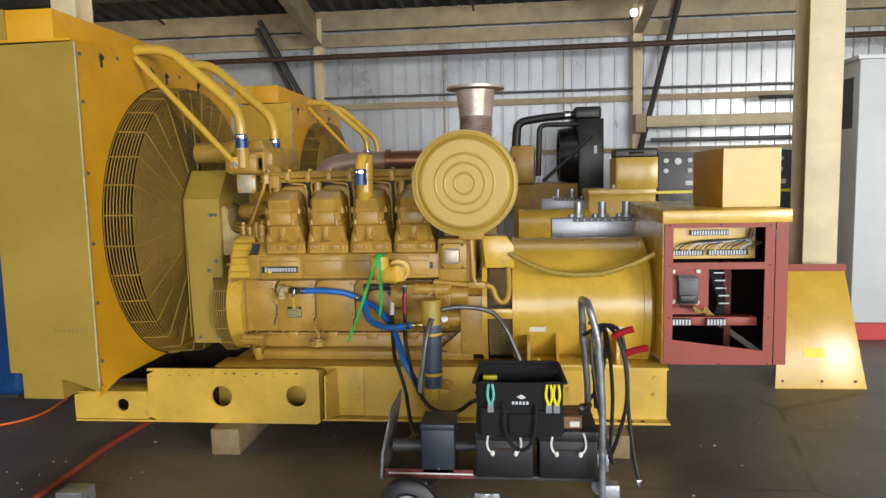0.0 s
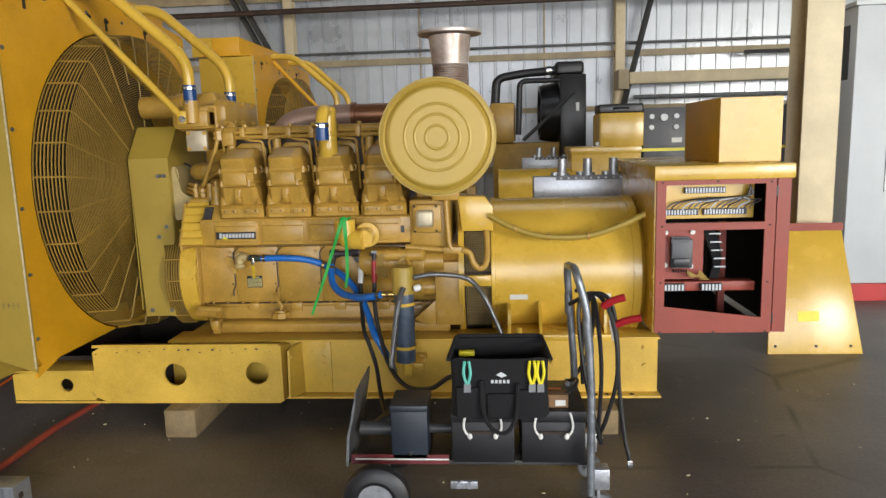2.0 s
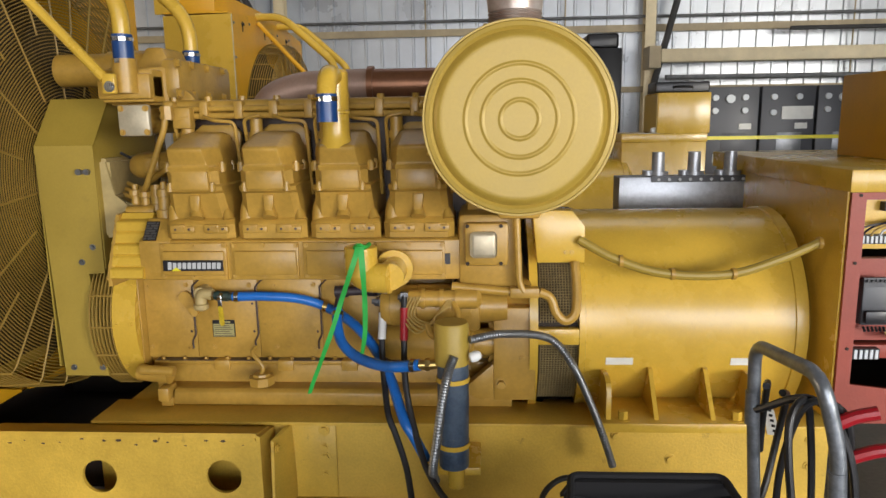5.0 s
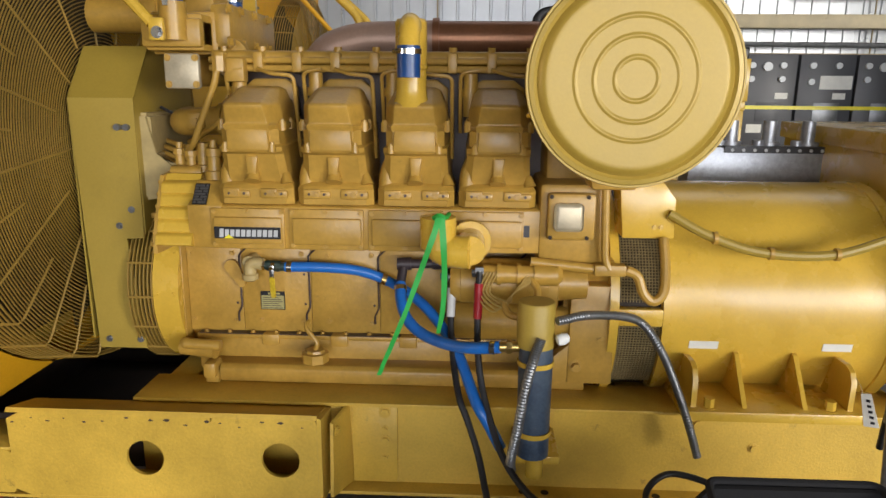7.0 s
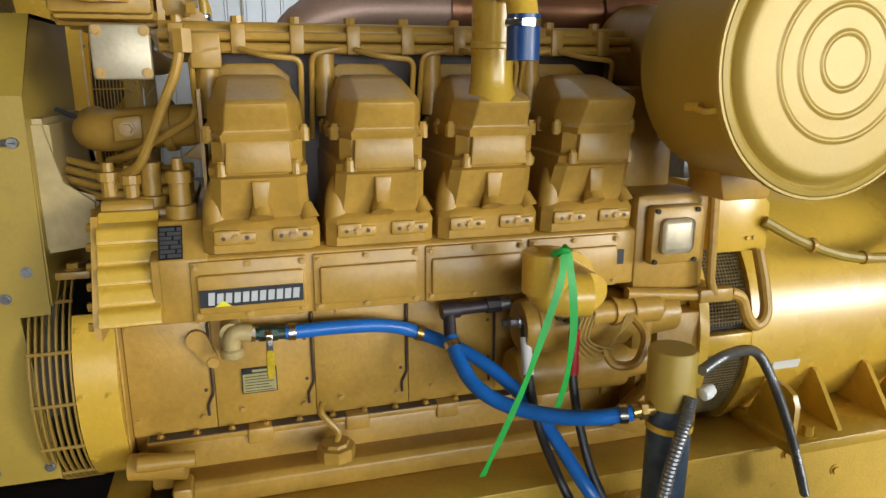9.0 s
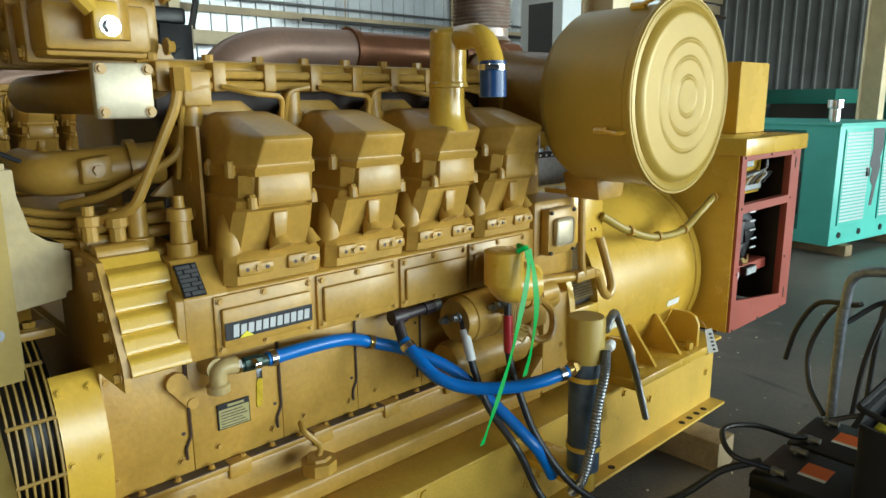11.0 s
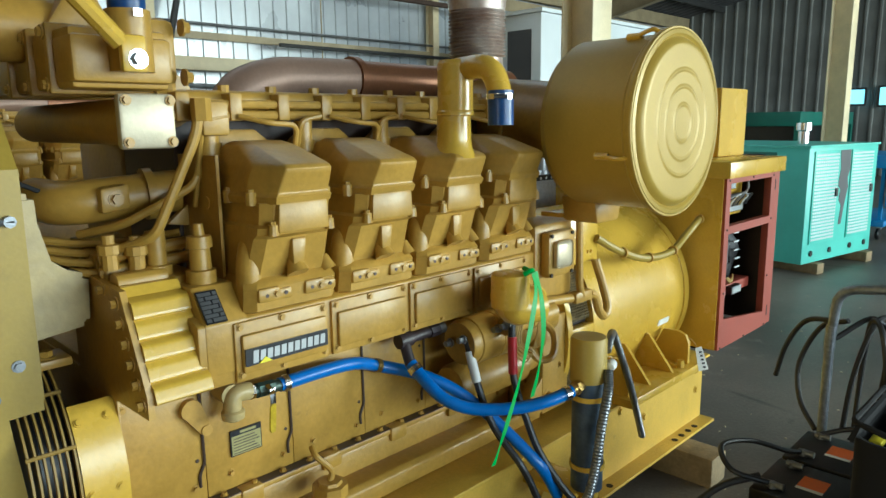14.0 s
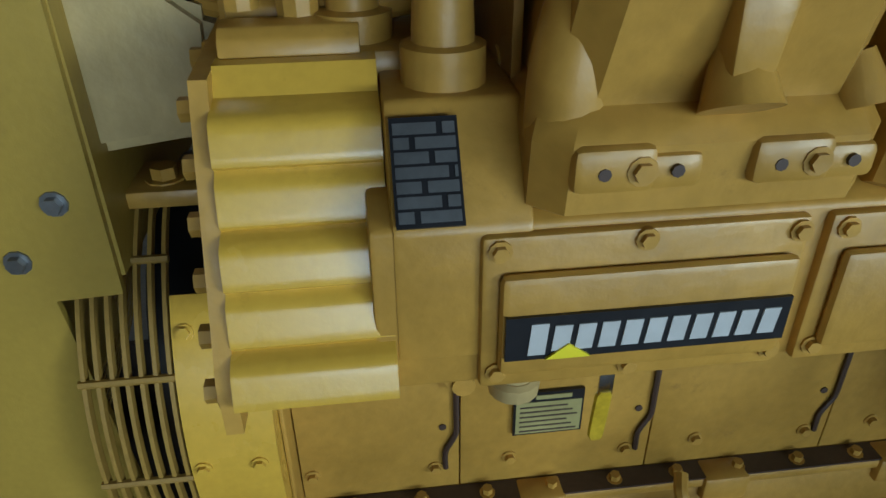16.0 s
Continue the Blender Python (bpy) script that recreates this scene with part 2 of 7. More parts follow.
@pieces
def box(bm, x0, x1, y0, y1, z0, z1, bevel=0.0, seg=2):
    vs = [bm.verts.new((x, y, z)) for x in (x0, x1) for y in (y0, y1) for z in (z0, z1)]
    fs = [bm.faces.new([vs[i] for i in q]) for q in ((0, 1, 3, 2), (4, 6, 7, 5), (0, 4, 5, 1), (2, 3, 7, 6), (0, 2, 6, 4), (1, 5, 7, 3))]
    if bevel:
        es = list({e for f in fs for e in f.edges})
        bmesh.ops.bevel(bm, geom=es, offset=bevel, segments=seg, affect="EDGES", profile=0.5)
    return bm


def B(*args, **kw):
    return box(bmesh.new(), *args, **kw)


@pieces
def loft(bm, rings, caps=True):
    rows = [[bm.verts.new(p) for p in r] for r in rings]
    k = len(rows[0])
    for a, b in zip(rows, rows[1:]):
        for i in range(k):
            bm.faces.new((a[i], a[(i + 1) % k], b[(i + 1) % k], b[i]))
    if caps:
        bm.faces.new(rows[0][::-1])
        bm.faces.new(rows[-1])
    return bm


def frame_of(d):
    d = Vector(d).normalized()
    u = d.cross(Vector((0, 0, 1)) if abs(d.z) < 0.9 else Vector((1, 0, 0))).normalized()
    return u, d.cross(u).normalized()


@pieces
def cyl(bm, p0, p1, r0, r1=None, n=20, caps=True):
    r1 = r0 if r1 is None else r1
    p0, p1 = Vector(p0), Vector(p1)
    u, v = frame_of(p1 - p0)
    ring = lambda p, r: [p + r * (math.cos(a) * u + math.sin(a) * v) for a in (2 * math.pi * i / n for i in range(n))]
    return loft(bm, [ring(p0, r0), ring(p1, r1)], caps)


@pieces
def lathe(bm, origin, axis, profile, n=40, caps=True):
    """profile: (distance along the axis, radius)."""
    o, d = Vector(origin), Vector(axis).normalized()
    u, v = frame_of(d)
    return loft(bm, [[o + d * a + r * (math.cos(t) * u + math.sin(t) * v) for t in (2 * math.pi * i / n for i in range(n))] for a, r in profile], caps)


def spline(pts, steps=6):
    """Catmull-Rom through the points."""
    P = [Vector(p) for p in pts]
    if len(P) < 3:
        return P
    P = [2 * P[0] - P[1]] + P + [2 * P[-1] - P[-2]]
    out = []
    for i in range(1, len(P) - 2):
        a, b, c, d = P[i - 1:i + 3]
        for s in range(steps):
            t = s / steps
            out.append(0.5 * (2 * b + (c - a) * t + (2 * a - 5 * b + 4 * c - d) * t * t + (3 * b - a - 3 * c + d) * t ** 3))
    return out + [P[-2]]


@pieces
def tube(bm, pts, r, n=10, steps=6, caps=True, ribs=0.0, soft=True):
    path = spline(pts, steps) if soft else [Vector(p) for p in pts]
    rings, u = [], None
    for i, p in enumerate(path):
        d = (path[min(i + 1, len(path) - 1)] - path[max(i - 1, 0)]).normalized()
        if u is None:
            u, v = frame_of(d)
        else:
            u = (u - d * u.dot(d)).normalized()
            v = d.cross(u)
        rr = r * (1 + (ribs if i % 2 else 0))
        rings.append([p + rr * (math.cos(a) * u + math.sin(a) * v) for a in (2 * math.pi * k / n for k in range(n))])
    return loft(bm, rings, caps)


def bend(pts, r):
    """A polyline with its corners rounded."""
    P = [Vector(p) for p in pts]
    out = [P[0]]
    for a, b, c in zip(P, P[1:], P[2:]):
        q, w = b + (a - b).normalized() * r, b + (c - b).normalized() * r
        out += [q * (1 - t) ** 2 + b * 2 * t * (1 - t) + w * t * t for t in (0, 0.2, 0.4, 0.6, 0.8, 1)]
    return out + [P[-1]]


@pieces
def prism(bm, poly, axis, a0, a1, bevel=0.0):
    """A polygon in the plane across an axis, pulled along it."""
    def at(p, a):
        return {"x": (a, p[0], p[1]), "y": (p[0], a, p[1]), "z": (p[0], p[1], a)}[axis]
    lo, hi = [bm.verts.new(at(p, a0)) for p in poly], [bm.verts.new(at(p, a1)) for p in poly]
    fs = [bm.faces.new(lo), bm.faces.new(hi[::-1])]
    k = len(poly)
    fs += [bm.faces.new((lo[i], lo[(i + 1) % k], hi[(i + 1) % k], hi[i])) for i in range(k)]
    if bevel:
        bmesh.ops.bevel(bm, geom=list({e for f in fs for e in f.edges}), offset=bevel, segments=2, affect="EDGES", profile=0.5)
    return bm


@pieces
def bolt(bm, p, d=(0, -1, 0), r=0.008, h=0.008):
    p, d = Vector(p), Vector(d).normalized()
    cyl(bm, p - d * 0.003, p + d * 0.002, r * 1.5, n=10)
    cyl(bm, p + d * 0.002, p + d * h, r, n=6)
    return bm


def holed_plate(bm, x0, x1, z0, z1, y0, y1, holes, n=20):
    """An upright plate along x with round holes (x, z, r); holes in one row, in order of x."""
    cuts = [x0]
    for a, b in zip(holes, holes[1:]):
        cuts.append((a[0] + b[0]) / 2)
    cuts.append(x1)
    for (hx, hz, r), c0, c1 in zip(holes, cuts, cuts[1:]):
        outer, inner = [], []
        for i in range(4 * n):
            t = 2 * math.pi * (i + 0.5) / (4 * n)
            c, s = math.cos(t), math.sin(t)
            inner.append((hx + r * c, hz + r * s))
            k = min((c1 - hx) / c if c > 0 else (c0 - hx) / c, (z1 - hz) / s if s > 0 else (z0 - hz) / s)
            outer.append((hx + k * c, hz + k * s))
        for p, q in ((outer, inner),):
            m = len(p)
            vo = [[bm.verts.new((a, y, b)) for a, b in p] for y in (y0, y1)]
            vi = [[bm.verts.new((a, y, b)) for a, b in q] for y in (y0, y1)]
            for i in range(m):
                j = (i + 1) % m
                bm.faces.new((vo[0][i], vo[0][j], vi[0][j], vi[0][i]))
                bm.faces.new((vo[1][j], vo[1][i], vi[1][i], vi[1][j]))
                bm.faces.new((vi[0][i], vi[0][j], vi[1][j], vi[1][i]))
                bm.faces.new((vo[0][j], vo[0][i], vo[1][i], vo[1][j]))
    return bm


def words(name, text, size, m, mat, parent, extrude=0.001, shear=0.0, width=1.0):
    c = bpy.data.curves.new(name, "FONT")
    c.body, c.size, c.extrude, c.shear, c.align_x, c.align_y = text, size, extrude, shear, "CENTER", "CENTER"
    c.resolution_u = 3
    tmp = bpy.data.objects.new(name, c)
    me = bpy.data.meshes.new_from_object(tmp)
    bpy.data.objects.remove(tmp)
    me.transform(m @ Matrix.Diagonal((width, 1, 1, 1)))
    me.materials.append(mat)
    ob = new(name, me)
    ob.parent = parent
    return ob


def corrugated(name, x0, x1, z0, z1, pitch, rib, depth, m, mat, label, category):
    """Ribbed sheet in the xz plane with narrow raised ribs, with thickness."""
    prof, x = [], x0
    while x < x1 - 1e-6:
        prof += [(x, 0), (x + pitch - rib, 0), (x + pitch - rib * 0.75, -depth), (x + pitch - rib * 0.25, -depth)]
        x += pitch
    prof.append((x, 0))
    bm = bmesh.new()
    a = [bm.verts.new((px, py, z0)) for px, py in prof]
    b = [bm.verts.new((px, py, z1)) for px, py in prof]
    c = [bm.verts.new((px, 0.05, z0)) for px in (x0, x)]
    d = [bm.verts.new((px, 0.05, z1)) for px in (x0, x)]
    for i in range(len(prof) - 1):
        bm.faces.new((a[i], a[i + 1], b[i + 1], b[i]))
    bm.faces.new((c[1], c[0], d[0], d[1]))
    bm.transform(m)
    ob = finish(name, bm, mat, angle=20)
    return tagged(ob, label, category, kind="structure")

# ---- the hall ----
YW = 12.25


def slab(name, args, mat, label, category):
    return tagged(finish(name, B(*args), mat), label, category, kind="structure")


slab("floor", (-15, 18, -10, YW + 0.05, -0.2, 0), M_floor, "dark stained and worn concrete workshop floor", "floor")
corrugated("wall_north", -15, 18, 0, 4.45, 0.24, 0.05, 0.022, pose(0, YW, 0), M_sheet, "white ribbed metal wall sheeting, weathered", "wall")
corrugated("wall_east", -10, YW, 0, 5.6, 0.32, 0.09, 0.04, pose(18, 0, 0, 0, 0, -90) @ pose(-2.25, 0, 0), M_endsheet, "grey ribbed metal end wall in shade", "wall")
corrugated("wall_west", -10, YW, 0, 5.6, 0.3, 0.06, 0.03, pose(-15, 0, 0, 0, 0, 90), M_sheet, "ribbed metal end wall", "wall")
south = thing("wall_south", "metal wall with a wide open bay door", "wall", kind="structure")
for x0, x1, z0, z1 in ((-15, -6.2, 0, 5.6), (7.2, 9.2, 0, 5.6), (15.2, 18, 0, 5.6), (-6.2, 7.2, 4.9, 5.6), (9.2, 15.2, 4.7, 5.6)):
    part("wall_panel", B(x0, x1, -10.1, -10, z0, z1), M_sheet, south)
# roof: two slopes of ribbed sheet
for nm, y0, z0, y1, z1 in (("ceiling_north_slope", YW + 0.1, 4.35, 1.0, 6.4), ("ceiling_south_slope", 1.0, 6.4, -10.1, 4.4)):
    ln = math.hypot(y1 - y0, z1 - z0)
    d = Vector((0, y1 - y0, z1 - z0)).normalized()
    up = Vector((0, -d.z, d.y)) if d.y > 0 else Vector((0, d.z, -d.y))
    m = Matrix(((1, 0, 0, 0), (0, up.y, d.y, y0), (0, up.z, d.z, z0), (0, 0, 0, 1)))
    corrugated(nm, -15, 18, 0, ln, 0.3, 0.12, 0.05, m, M_roof, "dark ribbed metal roof deck", "ceiling")


def h_column(x, y, h, w=0.2, d=0.22, name="steel_column", mat=None):
    c = thing(name, "cream painted steel I-section column, chipped", "column", "columns of the hall", "structure", (x, y, 0))
    t = 0.014
    part("flange", B(-w / 2, w / 2, -d / 2, -d / 2 + t, 0, h, bevel=0.003), mat or M_cream, c)
    part("flange", B(-w / 2, w / 2, d / 2 - t, d / 2, 0, h, bevel=0.003), mat or M_cream, c)
    part("web", B(-0.006, 0.006, -d / 2 + t, d / 2 - t, 0, h), mat or M_cream, c)
    part("base_plate", B(-w / 2 - 0.06, w / 2 + 0.06, -d / 2 - 0.06, d / 2 + 0.06, 0, 0.02), mat or M_cream, c)
    return c


h_column(2.15, 5.2, 5.35, 0.23, 0.25)
h_column(-3.35, 5.2, 5.35)
h_column(8.1, 5.25, 5.35, 0.23, 0.25)
for x in (-8.7, -3.3, 2.1, 7.5, 12.9):
    h_column(x, YW - 0.16, 4.2, 0.15, 0.2, "wall_column")
    r = thing("roof_rafter", "cream steel rafter beam under the roof", "beam", "rafters", "structure")
    bm = bmesh.new()
    prism(bm, [(YW - 0.3, 3.75), (YW - 0.3, 4.25), (1.0, 6.3), (1.0, 5.95)], "x", x - 0.006, x + 0.006)
    part("web", bm, M_girt, r)
    bm = bmesh.new()
    prism(bm, [(YW - 0.3, 3.73), (YW - 0.3, 3.75), (1.0, 5.95), (1.0, 5.93)], "x", x - 0.08, x + 0.08)
    part("flange", bm, M_girt, r)

# girts and pipes along the wall
for z, hgt, dep in ((3.95, 0.22, 0.09), (2.74, 0.09, 0.08), (1.86, 0.07, 0.08), (0.9, 0.09, 0.08)):
    g = thing("wall_girt", "cream steel wall girt, dusty", "girt", "wall girts", "structure")
    bm = B(-15, 18, YW - 0.03 - dep, YW - 0.03, z, z + 0.012)
    box(bm, -15, 18, YW - 0.03 - dep, YW - 0.03 - dep + 0.008, z - hgt, z)
    part("girt_channel", bm, M_girt, g)
g = thing("eave_beam", "cream eave strut beam along the wall top", "beam", "", "structure")
part("beam", B(-15, 18, YW - 0.2, YW - 0.08, 4.0, 4.32, bevel=0.01), M_girt, g)
g = thing("crane_rail_beam", "cream painted beam on wall brackets", "beam", "", "structure")
part("beam", B(2.2, 11, YW - 0.55, YW - 0.35, 2.18, 2.36, bevel=0.01), M_cream, g)
part("bracket", B(2.02, 2.18, YW - 0.6, YW - 0.2, 2.1, 2.4), M_girt, g)


def wall_pipe(name, label, pts, r, mat):
    t = thing(name, label, "pipe", "", "structure")
    part("pipe", tube(bmesh.new(), pts, r, n=10, soft=False), mat, t)


wall_pipe("sprinkler_pipe", "dark brown overhead water pipe", [(-14, 11.5, 3.42), (17, 11.5, 3.52)], 0.045, M_rustpipe)
wall_pipe("conduit_pipe", "thin grey electrical conduit on the wall", [(-14, YW - 0.15, 2.86), (17, YW - 0.15, 2.86)], 0.02, M_greysteel)
wall_pipe("air_pipe", "black pipe run along the wall", [(4.0, YW - 0.4, 2.62), (12, YW - 0.4, 2.62)], 0.03, M_truss)
wall_pipe("lower_pipe", "grey pipe along the wall", [(2.3, YW - 0.4, 1.98), (12, YW - 0.4, 1.94)], 0.035, M_greysteel)
for x in (-7.4, -1.15, 0.9, 5.0, 9.5):
    wall_pipe("sag_rod", "thin steel sag rod on the wall", [(x, YW - 0.1, 1.2), (x, YW - 0.1, 4.2)], 0.012, M_girt)

# ---- generator sets ----
YC = 4.12


def fan_guard(bm, xr, xf, yc, zc, r):
    """Wire guard: hoops round the drum, hoops on its face and radial wires bent over the rim."""
    def hoop(x, rr, w, n=72):
        rings = []
        for i in range(n):
            a = 2 * math.pi * i / n
            cy, cz = math.cos(a), math.sin(a)
            rings.append([bm.verts.new((x + w * s, yc + (rr + w * q) * cy, zc + (rr + w * q) * cz)) for s, q in ((-1, -1), (1, -1), (1, 1), (-1, 1))])
        for i in range(n):
            p, q = rings[i], rings[(i + 1) % n]
            for k in range(4):
                bm.faces.new((p[k], p[(k + 1) % 4], q[(k + 1) % 4], q[k]))
    for i in range(9):
        hoop(xr + (xf - xr) * i / 9, r - 0.012 * i / 9, 0.0024)
    k = 60
    for i in range(k):
        hoop(xf, r - 0.012 - 0.0120 * i, 0.0016)
    for i in range(32):
        a = 2 * math.pi * (i + 0.5) / 32
        inner = (0.07, 0.56, 0.34, 0.56)[i % 4]
        pts = [(xr, yc + r * math.cos(a), zc + r * math.sin(a))] + [(xf - 0.005, yc + q * math.cos(a), zc + q * math.sin(a)) for q in (r - 0.008,)]
        pts += [(xf + 0.003, yc + q * math.cos(a), zc + q * math.sin(a)) for q in (r - 0.03, inner)]
        tube(bm, pts, 0.0042, n=5, soft=False)
    return bm


def radiator_unit(g, panel_paint):
    """Sheet-metal radiator with its shroud, core, wire fan guard and top box."""
    xf, xb, y0, y1, z0, z1 = -2.085, -2.56, 3.24, 5.10, 0.42, 2.14
    yc, zc, R = YC + 0.06, 1.205, 0.822
    # fan-side plate with a round opening
    bm = bmesh.new()
    n = 96
    out, inn = [], []
    top = lambda y: z1 + 0.06 * (1 - abs(y - yc) / 0.93)
    for i in range(n):
        a = 2 * math.pi * i / n
        c, s = math.cos(a), math.sin(a)
        k = min(abs((y1 - yc) / c) if c > 1e-6 else abs((y0 - yc) / c) if c < -1e-6 else 9, (z1 - zc) / s if s > 1e-6 else (z0 - zc) / s if s < -1e-6 else 9)
        out.append((yc + k * c, zc + k * s))
        inn.append((yc + R * c, zc + R * s))
    for x0, x1 in ((xf, xf - 0.02),):
        vo = [[bm.verts.new((x, *p)) for p in out] for x in (x0, x1)]
        vi = [[bm.verts.new((x, *p)) for p in inn] for x in (x0, x1)]
        for i in range(n):
            j = (i + 1) % n
            bm.faces.new((vo[0][i], vo[0][j], vi[0][j], vi[0][i]))
            bm.faces.new((vo[1][j], vo[1][i], vi[1][i], vi[1][j]))
            bm.faces.new((vi[0][i], vi[0][j], vi[1][j], vi[1][i]))
            bm.faces.new((vo[0][j], vo[0][i], vo[1][i], vo[1][j]))
    rad = part("radiator", bm, M_orange, g, "orange-yellow radiator shroud plate with a round fan opening")
    # skirt and upper gusset of the plate
    bm = []
    prism(bm, [(y0, z0), (y0, z0 - 0.05), (y0 + 0.18, z0 + 0.0), (y0 + 0.5, z0)], "x", xf - 0.012, xf - 0.001)
    prism(bm, [(y0, z1), (y0 + 0.55, z1 + 0.05), (y1 - 0.55, z1 + 0.05), (y1, z1)], "x", xf - 0.012, xf - 0.001)
    part("shroud_gusset", bm, M_orange, rad)
    # near side panel with a folded edge and a stepped bottom
    bm = bmesh.new()
    prism(bm, [(xf + 0.004, z1 - 0.005), (xf + 0.004, z0 - 0.02), (xf - 0.27, z0 + 0.07), (xf - 0.33, z0 + 0.07), (xb, z0 + 0.075), (xb, z1 - 0.015)], "y", y0 - 0.006, y0 + 0.006)
    part("side_panel", bm, panel_paint, rad, "flat mustard-yellow radiator side panel with faint grime")
    bm = B(xf - 0.001, xf + 0.006, y0 - 0.010, y0 - 0.006, z0, z1 - 0.01)
    part("edge_strip", bm, M_sealant, rad, "pale bare folded sheet edge")
    bm = B(xb, xf - 0.02, y1 - 0.006, y1 + 0.006, z0, z1)
    part("side_panel", bm, panel_paint, rad)
    part("top_panel", B(xb, xf - 0.02, y0, y1, z1, z1 + 0.012), M_orange, rad)
    part("core", B(xb + 0.1, xb + 0.3, y0 + 0.02, y1 - 0.02, z0 + 0.05, z1 - 0.02), M_core, rad, "dark finned radiator core")
    part("bottom_tank", B(xb + 0.05, xf - 0.21, y0 + 0.012, y1 - 0.03, z0 - 0.065, z0 + 0.09), panel_paint, rad)
    bm = B(xb - 0.06, xf - 0.12, y0 + 0.02, y1 - 0.02, z1 + 0.012, z1 + 0.16, bevel=0.006)
    part("top_box", bm, M_orange, rad, "orange-yellow box section above the radiator")
    part("box_end", B(xb - 0.06, xf - 0.36, y0 + 0.008, y0 + 0.0195, z1 + 0.0, z1 + 0.16), panel_paint, rad)
    # drum and fan
    bm = lathe(bmesh.new(), (xf - 0.30, yc, zc), (1, 0, 0), [(0, R + 0.01), (0.28, R + 0.002), (0.28, R - 0.004), (0, R)], n=64, caps=False)
    part("fan_drum", bm, M_orange, rad)
    bm = lathe(bmesh.new(), (xf - 0.1, yc, zc), (1, 0, 0), [(-0.05, 0.01), (-0.05, 0.16), (0.05, 0.16), (0.06, 0.01)], n=24)
    fan = part("fan", bm, M_core, rad, "dull yellow-brown cooling fan behind the guard")
    bm = []
    for i in range(8):
        a = 2 * math.pi * i / 8 + 0.2
        c, s = math.cos(a), math.sin(a)
        e = Vector((0, c, s))
        w = Vector((0, -s, c))
        rg = []
        for rr, half, tw in ((0.14, 0.09, 0.05), (0.45, 0.13, 0.045), (0.74, 0.14, 0.035)):
            p = Vector((xf - 0.1, yc, zc)) + e * rr
            q = w * half
            x = Vector((tw, 0, 0))
            rg.append([p - q + x + Vector((0.004, 0, 0)), p + q - x + Vector((0.004, 0, 0)), p + q - x - Vector((0.004, 0, 0)), p - q + x - Vector((0.004, 0, 0))])
        loft(bm, rg)
    part("fan_blade", bm, M_core, rad)
    tagged(part("fan_guard", fan_guard(bmesh.new(), xf + 0.002, -1.93, yc, zc, R - 0.01), M_guard, rad, "brownish yellow wire fan guard of many concentric hoops"), kind="stuff")
    bm = []
    for z in (0.55, 0.85, 1.15, 1.5, 1.85, 2.08):
        bolt(bm, (xf + 0.001, y0 + 0.03, z), (1, 0, 0), 0.007)
    for y in (3.6, 3.95, 4.3, 4.65):
        bolt(bm, (xf + 0.001, y, z1 - 0.03), (1, 0, 0), 0.007)
    part("shroud_bolt", bm, M_greysteel, rad)
    bm = []
    for y in (3.44, 3.95, 4.12, 4.55):
        box(bm, xf + 0.001, xf + 0.003, y, y + 0.02, z1 - 0.10, z1 - 0.03)
        bolt(bm, (xf + 0.002, y + 0.01, z1 - 0.05), (1, 0, 0), 0.011, 0.012)
    part("lifting_slot", bm, M_inside, rad)
    return rad


